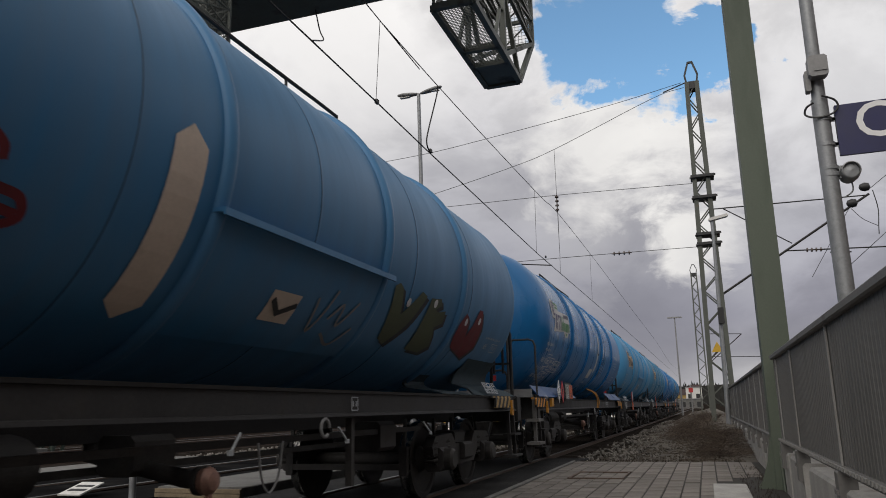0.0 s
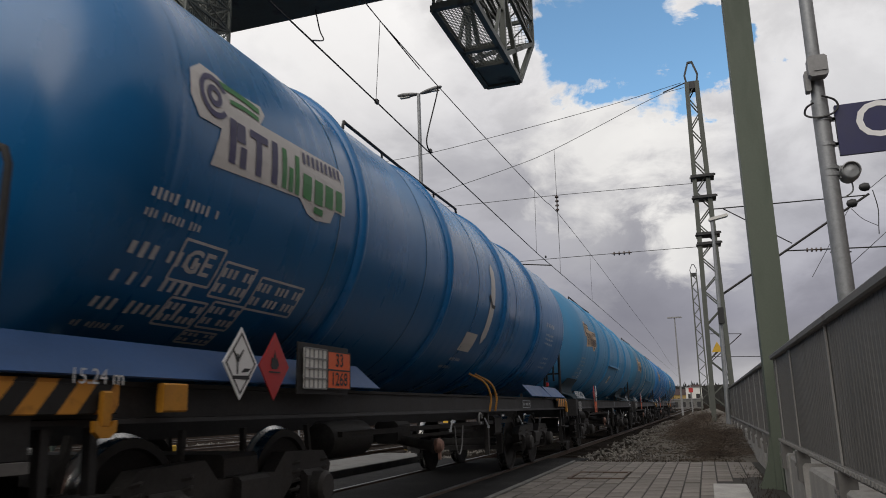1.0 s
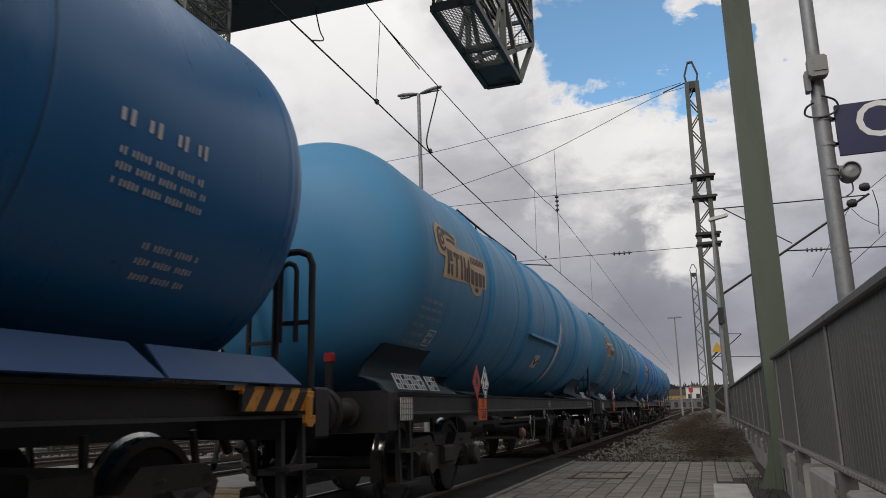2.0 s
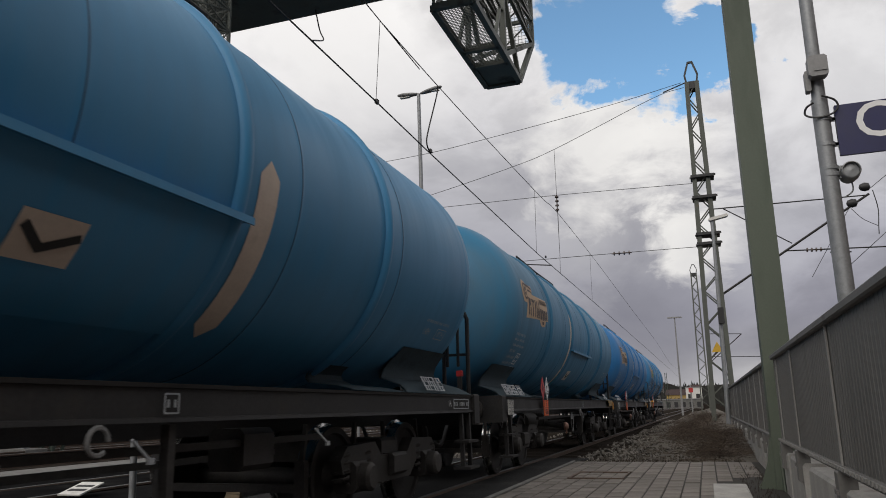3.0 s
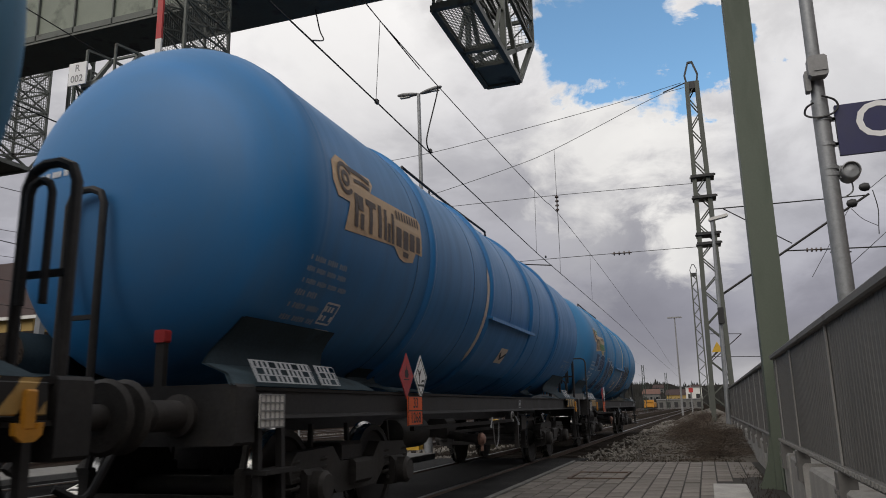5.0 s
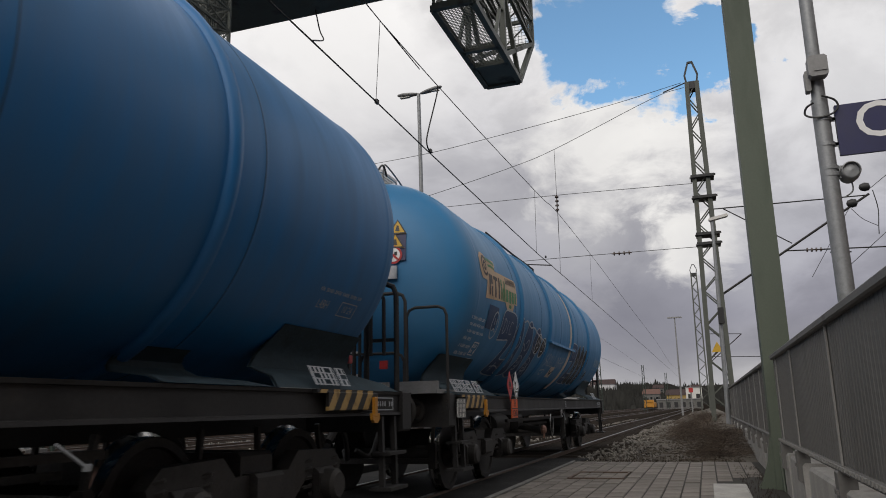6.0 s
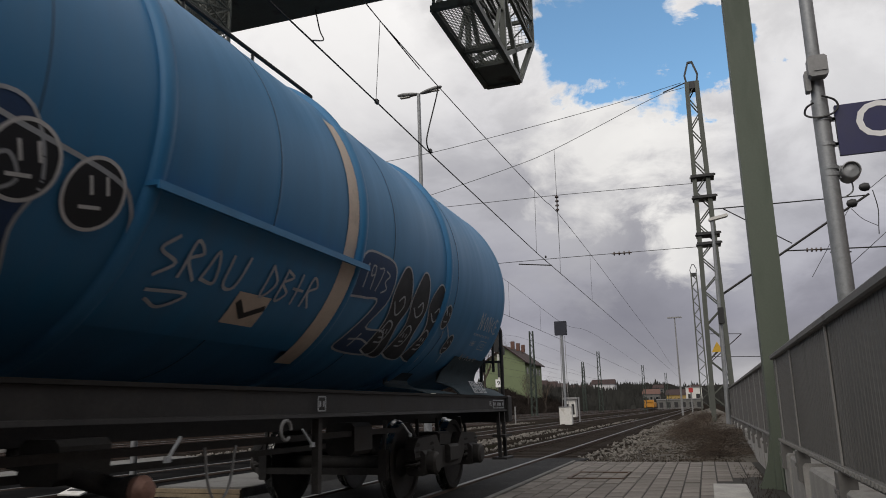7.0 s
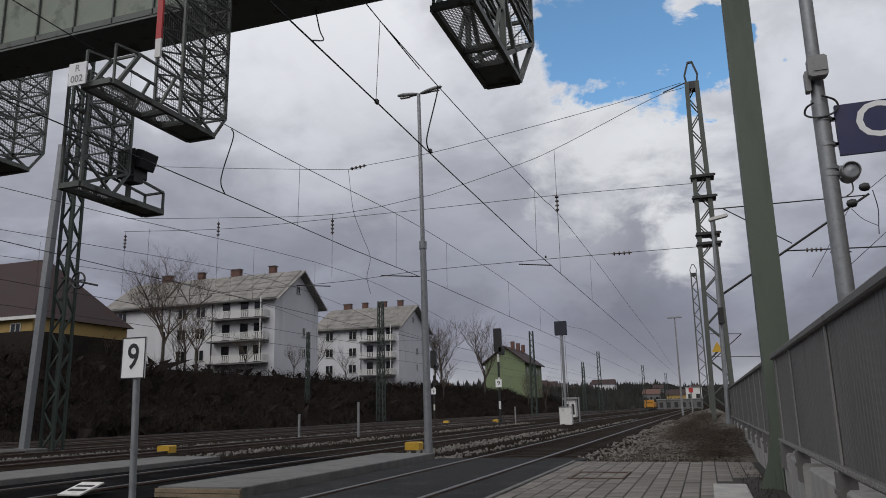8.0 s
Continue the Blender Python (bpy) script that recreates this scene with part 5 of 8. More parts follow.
def build_houses():
    build_block("white four-storey apartment block with balconies and grey shingle roof", -49.4, 79.4, 26.0, 11, 3.0, 15.3, 19.2, M["plaster"], 1, (0.66, 0.97), (0.10, 0.47, 0.58))
    build_block("white three-storey apartment block with balconies beyond bare trees", -46.6, 112.5, 15.4, 13, 4.0, 14.9, 18.7, M["plaster"], 2, (0.58, 0.97), (0.18, 0.46), 2.75, 3)
    # brown-roofed house
    ob = thing("house", "yellow house with a large dark brown hipped roof", "house")
    x0, x1, y0, y1, z0, e = -88, -58.0, 52, 64, 8.0, 10.4
    part("wall", Geo().box(((x0 + x1) / 2, (y0 + y1) / 2, (z0 + e) / 2), (x1 - x0, y1 - y0, e - z0)), M["plasteryellow"], ob)
    part("base_wall", Geo().box(((x0 + x1) / 2 + 0.8, (y0 + y1) / 2 - 1.0, 5.4), (x1 - x0 + 1.0, y1 - y0, 6.9)), M["hedge"], ob, "dark weathered board wall below")
    r = Geo()
    ov = 0.5
    r.add([(x0 - ov, y0 - ov, e - 0.1), (x1 + ov, y0 - ov, e - 0.1), (x1 + ov, y1 + ov, e - 0.1), (x0 - ov, y1 + ov, e - 0.1), (x0 + 6, 58, 17.3), (x1 - 5.5, 58, 17.3)], [(0, 1, 5, 4), (1, 2, 5), (2, 3, 4, 5), (3, 0, 4), (3, 2, 1, 0)])
    part("roof", r, M["roofbrown"], ob, smooth=False)
    part("gutter", Geo().box(((x0 + x1) / 2, y0 - ov, e - 0.2), (x1 - x0 + 2, 0.25, 0.3)), M["white"], ob)
    for k in range(7):
        build_window(ob, x1 - 2 - k * 3.6, y0, 9.35, 1.2, 0.8, "y")
    part("skylight", Geo().box((-67.6, 53.6, 13.7), (2.2, 0.15, 1.6), Matrix.Rotation(radians(-45), 4, "X")), M["brickred"], ob, "reddish roof window")
    # green gabled house
    ob = thing("house", "pale green gabled house with a dark roof", "house")
    part("wall", Geo().add([(-53, 186, 2), (-42.5, 186, 2), (-42.5, 206, 2), (-53, 206, 2), (-53, 186, 12.6), (-42.5, 186, 12.6), (-42.5, 206, 12.6), (-53, 206, 12.6), (-47.7, 186, 16.4), (-47.7, 206, 16.4)],
                           [(0, 1, 5, 8, 4), (1, 2, 6, 5), (2, 3, 7, 9, 6), (3, 0, 4, 7)]), M["plastergreen"], ob, smooth=False)
    for s, xe in ((-1, -53.8), (1, -41.7)):
        part("roof", Geo().add([(-47.7, 185, 16.6), (-47.7, 207, 16.6), (xe, 207, 12.1), (xe, 185, 12.1), (-47.7, 185, 16.9), (-47.7, 207, 16.9), (xe, 207, 12.4), (xe, 185, 12.4)],
                               [(0, 1, 2, 3), (7, 6, 5, 4), (0, 3, 7, 4), (1, 5, 6, 2), (3, 2, 6, 7)]), M["roofbrown"], ob, smooth=False)
    for k in range(5):
        build_window(ob, -42.5, 188.5 + k * 3.6, 10.5, 1.4, 1.4, "x")
    for y in (190, 196, 202):
        part("chimney", Geo().box((-46.5, y, 17.2), (0.9, 0.9, 2)), M["brickred"], ob)
    # far town
    random.seed(21)
    for _ in range(34):
        y = random.uniform(400, 700)
        x = -random.uniform(2, 0.40 * y)
        if x < -190 or -30 < x < 4 and y < 430:
            continue
        z = hill(x, y) - 0.5
        w, d, h = random.uniform(8, 15), random.uniform(8, 12), random.uniform(4.5, 8.5)
        hs = thing("far_house", "small distant house of the town", "house", group="far town houses")
        mt = random.choice([M["plaster"], M["plaster"], M["plasteryellow"], M["concrete"]])
        part("wall", Geo().box((x, y, z + h / 2), (w, d, h)), mt, hs)
        part("roof", Geo().add([(x - w / 2 - 0.5, y - d / 2 - 0.5, z + h), (x + w / 2 + 0.5, y - d / 2 - 0.5, z + h), (x + w / 2 + 0.5, y + d / 2 + 0.5, z + h), (x - w / 2 - 0.5, y + d / 2 + 0.5, z + h), (x - w / 2, y, z + h + 3.2), (x + w / 2, y, z + h + 3.2)],
                               [(0, 1, 5, 4), (2, 3, 4, 5), (1, 2, 5), (3, 0, 4)]), random.choice([M["roofbrown"], M["brickred"], M["rooftile"]]), hs, smooth=False)
        for k in range(3):
            part("window", Geo().box((x - w / 2 + (k + 0.5) * w / 3, y - d / 2 - 0.04, z + h * 0.6), (1.3, 0.08, 1.3)), M["pane"], hs)


def grow(g, p, d, length, r, depth):
    """A bare limb and its branches."""
    n = 3
    pts = [p]
    q = d.normalized()
    for _ in range(n):
        q = (q + Vector((random.uniform(-0.22, 0.22), random.uniform(-0.22, 0.22), random.uniform(-0.05, 0.2)))).normalized()
        pts.append(pts[-1] + q * length / n)
    g.tube(pts, r, 5 if depth > 3 else 3, r * 0.6)
    if depth == 0:
        return
    for k in range(random.choice((3, 4)) if depth < 4 else 4):
        s = pts[random.choice((1, 2, 3))]
        a = random.uniform(0, 6.283)
        side = Vector((math.cos(a), math.sin(a), random.uniform(0.1, 0.7)))
        grow(g, s, q * 0.75 + side * 0.75, length * random.uniform(0.55, 0.75), r * 0.5, depth - 1)


def build_trees():
    random.seed(31)
    for x, y, h, dep in ((-51.6, 62, 12.5, 6), (-48.5, 72, 5.5, 4), (-47, 80, 5, 4), (-46, 92, 5.5, 4), (-44.5, 102, 5, 4), (-53, 66, 6, 4), (-57, 60, 5, 4), (-46, 60, 8, 4), (-52, 66, 9, 4), (-41, 118, 9, 4), (-49, 140, 15, 5), (-43, 150, 17, 5), (-38, 168, 9, 4), (-33.5, 165, 9, 4), (-46, 128, 12, 4), (-55, 100, 9, 4)):
        ob = thing("bare_tree", "leafless grey-brown tree on the bank", "tree", group="bare trees")
        t, c = Geo(), Geo()
        z = hill(x, y) - 0.2
        t.tube([(x, y, z), (x + 0.1, y, z + h * 0.16), (x, y + 0.1, z + h * 0.34)], 0.16 * h / 10, 8, 0.11 * h / 10)
        for k in range(6):
            a = 6.283 * k / 6 + random.uniform(-0.4, 0.4)
            grow(c, Vector((x, y + 0.1, z + h * random.uniform(0.2, 0.34))), Vector((math.cos(a) * 0.6, math.sin(a) * 0.6, 1.0)), h * 0.33, 0.075 * h / 10, dep - 1)
        part("trunk", t, M["bark"], ob)
        tagged(part("crown", c, M["twig"], ob, smooth=False), kind="stuff")


def build_hedge():
    """Dense leafless scrub over the bank."""
    random.seed(17)
    g = Geo()
    for _ in range(26000):
        y = 14 + 200 * random.random() ** 1.25
        x = -33 - 14 * random.random()
        hh = random.uniform(0.7, 1.9) * (1 + 0.6 * noise.noise((x * 0.2, y * 0.12, 1)))
        z = hill(x, y) - 0.2
        p = Vector((x, y, z))
        for _ in range(4):
            d = Vector((random.uniform(-0.9, 0.9), random.uniform(-0.9, 0.9), 1.0)) * hh * random.uniform(0.5, 1)
            w = Vector((random.uniform(-1, 1), random.uniform(-1, 1), 0)).normalized() * random.uniform(0.006, 0.016)
            e = d + Vector((random.uniform(-0.6, 0.6), random.uniform(-0.6, 0.6), random.uniform(-0.3, 0.1))) * hh
            g.add([p - w, p + w, p + d * 0.6 + w, p + e, p + d * 0.6 - w], [(0, 1, 2, 3, 4)])
    for _ in range(12000):
        y = 14 + 200 * random.random() ** 1.25
        x = -33.5 - 13.5 * random.random()
        p = Vector((x, y, hill(x, y) - 0.1 + random.uniform(0, 0.9)))
        for _ in range(3):
            a = Euler((random.uniform(0, 6), random.uniform(0, 6), random.uniform(0, 6))).to_matrix()
            s = random.uniform(0.04, 0.13)
            o = p + Vector((random.uniform(-0.5, 0.5), random.uniform(-0.5, 0.5), random.uniform(-0.3, 0.6)))
            g.add([o + a @ Vector(v) * s for v in ((-1, 0, 0), (-0.2, -0.35, 0.2), (1, 0.1, 0), (0.1, 0.4, -0.2))], [(0, 1, 2, 3)])
    tagged(part("scrub", g, M["hedge"], smooth=False), "dense dark leafless scrub covering the railway bank", "scrub", kind="stuff")
    g = Geo()
    for k in range(9000):
        y = random.uniform(215, 420) if k % 2 else random.uniform(420, 950)
        x = random.uniform(-0.55 * y, 0.12 * y) - 5
        z = hill(x, y) - 0.3
        if -27 < x < 8 and y < 440:
            continue
        hh = random.uniform(2.5, 6.0) * (0.6 + 1.1 * max(0, noise.noise((x * 0.03, y * 0.02, 9)) + 0.4))
        for _ in range(4):
            w = Vector((random.uniform(-1, 1), random.uniform(-0.3, 0.3), 0)) * random.uniform(0.4, 1.1)
            d = Vector((random.uniform(-1.2, 1.2), random.uniform(-0.8, 0.8), hh * random.uniform(0.6, 1.1)))
            p = Vector((x + random.uniform(-2, 2), y, z))
            g.add([p - w, p + w, p + d * 0.65 + w * 0.8, p + d, p + d * 0.65 - w * 0.8], [(0, 1, 2, 3, 4)])
    tagged(part("far_woods", g, M["farwood"], smooth=False), "distant dark tree belts and gardens of the town", "woods", kind="stuff")


def build_shade_wall():
    """A plain unseen wall added behind the platform, sized to darken the tanks' lower flanks."""
    g = Geo().box((5.6, -21, 3.6), (0.4, 66, 7.6)).box((5.5, -23, 7.5), (0.8, 62, 0.3))
    structure("wall_station", g, M["brickred"], "plain brick-red wall out of view, added to shade the tank flanks", smooth=False, category="wall")


build_ground()
build_tracks()
build_yard_floor()
build_verge()
build_brambles()
build_fence(3.2, 10.3, (3.38, 5.84, 8.3, 9.91))
build_fence(11.9, 29.8, (12.05, 13.0, 14.5, 16.1, 17.7, 20.2, 22.7, 25.2, 27.7))
build_kerb_blocks()
build_green_post()
build_sign_pole()
build_gantry()
build_signals()
build_masts()
build_lamps()
build_wires()
build_yard_things()
build_houses()
build_trees()
build_hedge()
build_shade_wall()


# ---------------------------------------------------------------- tank wagons
SPEED, GAUGE_X = 11.1, -4.2
CYL = 6.25         # half the length of the straight shell
RINGS = (-3.72, -1.30, 1.27, 3.65)
SEAMS = (-4.15, -2.1, -0.08, 2.02, 4.02)
CACHE = {}


def cached(key, make, mat, smooth=True):
    """One mesh for all alike pieces."""
    if key not in CACHE:
        CACHE[key] = make().mesh(key, mat, smooth)
    return CACHE[key]


def shell_geo():
    g = Geo()
    prof = []
    for k in range(17):
        a = radians(90) * k / 16
        prof.append((max(0.02, RT * math.sin(a) ** 0.72), -CYL - 0.66 * math.cos(a)))
    prof += [(RT, -CYL + 0.03), (RT, -CYL + 0.06), (RT + 0.005, -CYL + 0.08), (RT, -CYL + 0.10), (RT, -CYL + 0.14)]
    for y in SEAMS:
        prof += [(RT, y - 0.05), (RT, y - 0.018), (RT + 0.0045, y), (RT, y + 0.018), (RT, y + 0.05)]
    prof += [(RT, CYL - 0.14), (RT, CYL - 0.10), (RT + 0.005, CYL - 0.08), (RT, CYL - 0.06), (RT, CYL - 0.03)]
    for k in range(16, -1, -1):
        a = radians(90) * k / 16
        prof.append((max(0.02, RT * math.sin(a) ** 0.85), CYL + 0.50 * math.cos(a)))
    return g.lathe(prof, (0, 0, ZC), "y", 96)


def ring_geo():
    return Geo().lathe([(RT - 0.01, -0.062), (RT + 0.024, -0.056), (RT + 0.044, -0.038), (RT + 0.052, 0.0), (RT + 0.044, 0.038), (RT + 0.024, 0.056), (RT - 0.01, 0.062)], (0, 0, ZC), "y", 96, close=False)


def cover_geo(sides):
    """The insulated cover low on the flank, with its ledge."""
    g = Geo()
    for s in sides:
        vs, n = [], 9
        for i in range(n):
            a = math.asin((2.30 - ZC) / RT) - i * 0.075
            for y in (-1.25, 1.25):
                vs.append((s * (RT + 0.03) * math.cos(a), y, ZC + (RT + 0.03) * math.sin(a)))
        fs = [(2 * i, 2 * i + 1, 2 * i + 3, 2 * i + 2) for i in range(n - 1)]
        g.add(vs, [f if s < 0 else f[::-1] for f in fs])
        a = math.asin((2.31 - ZC) / RT)
        x, z = (RT + 0.04) * math.cos(a), ZC + (RT + 0.04) * math.sin(a)
        g.box((s * x, 0, z), (0.12, 2.72, 0.028), bevel=0.008)
        g.box((s * (x + 0.055), 0, z - 0.012), (0.015, 2.72, 0.05))
    return g


def saddle_geo(y, w, top, flare, sides=(-1, 1)):
    """A curved support plate between shell and underframe, wider at its foot."""
    g = Geo()
    for s in sides:
        n = 7
        vs = []
        for i in range(n):
            t = i / (n - 1)
            z = top + (1.24 - top) * t
            if z > ZC - RT + 0.02 and t < 0.75:
                a = math.asin(max(-1, (z - ZC) / RT))
                x = RT * math.cos(a) + 0.012
            else:
                x = vs[-1][0]
            x = x + (1.30 - x) * t ** 2.2
            hw = w / 2 + flare * t ** 2
            vs += [(s * x, y - hw, z), (s * x, y + hw, z)]
        g.add(vs, [(2 * i, 2 * i + 1, 2 * i + 3, 2 * i + 2) if s < 0 else (2 * i + 2, 2 * i + 3, 2 * i + 1, 2 * i) for i in range(n - 1)])
        inner = [(x - s * 0.03, y0, z) for x, y0, z in vs]
        g.add(inner, [(2 * i + 2, 2 * i + 3, 2 * i + 1, 2 * i) if s < 0 else (2 * i, 2 * i + 1, 2 * i + 3, 2 * i + 2) for i in range(n - 1)])
    return g


def wheelset_geo():
    g = Geo()
    for s in (-1, 1):
        g.lathe([(0.10, s * 0.66), (0.12, s * 0.69), (0.36, s * 0.70), (0.395, s * 0.68), (0.49, s * 0.682), (0.49, s * 0.708), (0.462, s * 0.722), (0.458, s * 0.815), (0.40, s * 0.818), (0.385, s * 0.79), (0.16, s * 0.765), (0.12, s * 0.83), (0.085, s * 0.86)], (0, 0, 0), "x", 40)
    return g.tube([(-0.95, 0, 0), (0.95, 0, 0)], 0.085, 12)


def tread_geo():
    g = Geo()
    for s in (-1, 1):
        g.lathe([(0.4935, s * 0.684), (0.4935, s * 0.706), (0.4655, s * 0.722), (0.4615, s * 0.814)], (0, 0, 0), "x", 40, close=False)
    return g


def side_frame_geo(s):
    g = Geo()
    x = s * 1.0
    pts = [(-1.25, 0.62), (-1.12, 0.74), (-0.5, 0.76), (-0.35, 0.62), (0.35, 0.62), (0.5, 0.76), (1.12, 0.74), (1.25, 0.62), (1.2, 0.50), (0.62, 0.52), (0.42, 0.36), (-0.42, 0.36), (-0.62, 0.52), (-1.2, 0.50)]
    g.prism(pts, Matrix(((0, 0, 1, x - 0.06), (1, 0, 0, 0), (0, 1, 0, 0), (0, 0, 0, 1))), 0.12)
    for y in (-0.9, 0.9):
        g.box((x, y, 0.46), (0.24, 0.30, 0.28), bevel=0.04)
        g.lathe([(0.13, 0.0), (0.13, s * 0.10), (0.10, s * 0.13)], (x + s * 0.1, y, 0.46), "x", 14)
    g.box((x + s * 0.05, 0, 0.52), (0.16, 0.36, 0.22), bevel=0.03)
    return g


def spring_geo():
    return Geo().tube([(0.075 * math.cos(t * 0.9), 0.075 * math.sin(t * 0.9), 0.40 + t * 0.0095) for t in range(0, 30)], 0.016, 5)


def brake_geo(ys):
    g = Geo()
    for y in ys:
        for s in (-1, 1):
            g.box((s * 0.76, y, 0.47), (0.10, 0.08, 0.34), bevel=0.015)
            g.bar((s * 0.76, y, 0.62), (s * 0.76, y * 0.95, 0.95), 0.04)
        g.bar((-0.8, y, 0.40), (0.8, y, 0.40), 0.07)
    return g


def buffer_geo(s, x):
    g = Geo()
    g.lathe([(0.14, 0), (0.14, s * 0.05), (0.10, s * 0.06), (0.10, s * 0.34), (0.075, s * 0.35), (0.075, s * 0.52)], (x, 0, 1.05), "y", 20)
    g.lathe([(0.20, s * 0.52), (0.225, s * 0.545), (0.20, s * 0.575), (0.02, s * 0.585)], (x, 0, 1.05), "y", 24)
    return g


def rail_loop(g, x0, x1, y, z0, z1, r=0.022, bow=0.12):
    """A handrail bent like a croquet hoop between two feet."""
    x = [x0, x0, x0 + math.copysign(bow, x1 - x0) * 0.3, x0 + math.copysign(bow, x1 - x0), x1 - math.copysign(bow, x1 - x0), x1 - math.copysign(bow, x1 - x0) * 0.3, x1, x1]
    z = [z0, z1 - bow, z1 - bow * 0.3, z1, z1, z1 - bow * 0.3, z1 - bow, z0]
    g.tube([(a, y, b) for a, b in zip(x, z)], r, 8)


def logo(ob, y, s, ground, dark, leaf):
    """The owner's badge as plain shapes: a board outline with a swirl and bars."""
    out = [(-1.0, 0.18), (-0.98, 0.36), (-0.86, 0.45), (-0.70, 0.44), (-0.58, 0.40), (-0.20, 0.42), (-0.16, 0.36), (-0.24, 0.26), (0.95, 0.30), (1.02, 0.26), (1.02, -0.10), (0.84, -0.10), (0.78, -0.21), (0.55, -0.24), (0.42, -0.22), (0.28, -0.13), (-0.78, -0.20), (-0.70, 0.06), (-0.92, 0.06)]
    lg = part("owner_badge", wrap(flat([out], ground), 0.006, y, s), None, ob, "pale owner's badge with dark and green shapes")
    part("swirl", wrap(flat(ring_polys(-0.76, 0.26, 0.15, 0.04, 0.5, 5.6) + ring_polys(-0.76, 0.26, 0.075, 0.04), dark), 0.011, y, s), None, lg)
    part("wing", wrap(flat(stroke(smooth_line([(-0.68, 0.38, 0), (-0.46, 0.38, 0), (-0.25, 0.36, 0)], 4), 0.045) + stroke(smooth_line([(-0.58, 0.29, 0), (-0.42, 0.30, 0), (-0.27, 0.29, 0)], 4), 0.035), leaf), 0.011, y, s), None, lg)
    bars = [oblong(-0.58, 0.02, 0.07, 0.30), oblong(-0.49, 0.10, 0.10, 0.13), oblong(-0.46, -0.06, 0.07, 0.14), oblong(-0.28, 0.01, 0.07, 0.28), oblong(-0.28, 0.145, 0.22, 0.055), oblong(-0.08, 0.03, 0.075, 0.31)]
    for bar in bars:
        part("badge_bar", wrap(flat([bar], dark), 0.011, y, s), None, lg)
    bars = [oblong(0.05, 0.03, 0.06, 0.30), oblong(0.14, -0.03, 0.06, 0.18), oblong(0.23, 0.03, 0.06, 0.30), oblong(0.38, -0.02, 0.13, 0.19), oblong(0.56, -0.02, 0.13, 0.19), oblong(0.73, -0.01, 0.13, 0.18), oblong(0.90, 0.0, 0.11, 0.17), oblong(0.57, -0.165, 0.14, 0.05)]
    for bar in bars:
        part("badge_bar", wrap(flat([bar], leaf), 0.011, y, s), None, lg)
    tagged(part("thin_bars", wrap(flat([oblong(0.34 + k * 0.072, 0.20 + 0.004 * k, 0.036, 0.09) for k in range(9)], dark), 0.011, y, s), None, lg), kind="stuff")


def data_lines(ob, rows, name="lettering", mat="letter"):
    """Unreadable lettering as rows of small bars. rows: y, height on the shell, width, size."""
    polys = []
    for y, z, w, h in rows:
        n = max(2, int(w / (h * 0.60)))
        s = arc(z)
        for k in range(n):
            if (k * 7 + int(z * 100)) % 6 == 4:
                continue
            polys.append(oblong(y + (k + 0.5) * w / n, s, w / n * 0.5, h * (0.7 + 0.2 * ((k * 5) % 3) / 2)))
    tagged(part(name, wrap(flat(polys, M[mat]), 0.006), None, ob, "white stencilled data lettering"), kind="stuff")


def data_boxes(ob, boxes):
    polys = []
    for y, z, w, h in boxes:
        s = arc(z)
        polys += outline_box(y, s, w, h, 0.018)
        for j in range(2):
            n = max(3, int(w / 0.055))
            for k in range(n):
                if (k + j) % 4 != 3:
                    polys.append(oblong(y - w / 2 + (k + 0.5) * w / n, s + h * (0.22 - 0.44 * j), w / n * 0.6, h * 0.26))
    tagged(part("data_panel", wrap(flat(polys, M["letter"]), 0.006), None, ob, "white stencilled data boxes"), kind="stuff")


def spray(ob, lines, w, mat, y0, z0, k=1.0, name="graffiti", label="white sprayed graffiti lines", off=0.009):
    polys = []
    for ln in lines:
        polys += stroke(smooth_line([(a * k, b * k, 0) for a, b in ln], 5), w)
    return tagged(part(name, wrap(flat(polys, mat), off, y0, arc(z0)), None, ob, label), kind="stuff")


def spray_area(ob, outline, mat, y0, z0, off=0.006, label="sprayed graffiti fill"):
    pts = [(p.x, p.y) for p in smooth_line([(a, b, 0) for a, b in outline + outline[:1]], 4)][:-1]
    return part("graffiti_fill", wrap(flat([pts], mat), off, y0, arc(z0)), None, ob, label)


def spray_on(ob, lines, w, mat, off=0.012, label="white sprayed graffiti lines"):
    """Lines at their own places along the wagon and heights on the shell."""
    polys = []
    for ln in lines:
        polys += stroke(smooth_line([(y, arc(z), 0) for y, z in ln], 5), w)
    return tagged(part("graffiti", wrap(flat(polys, mat), off), None, ob, label), kind="stuff")


def fill_on(ob, outline, mat, off, label):
    return part("graffiti_fill", wrap(flat([[(y, arc(z)) for y, z in outline]], mat), off), None, ob, label)


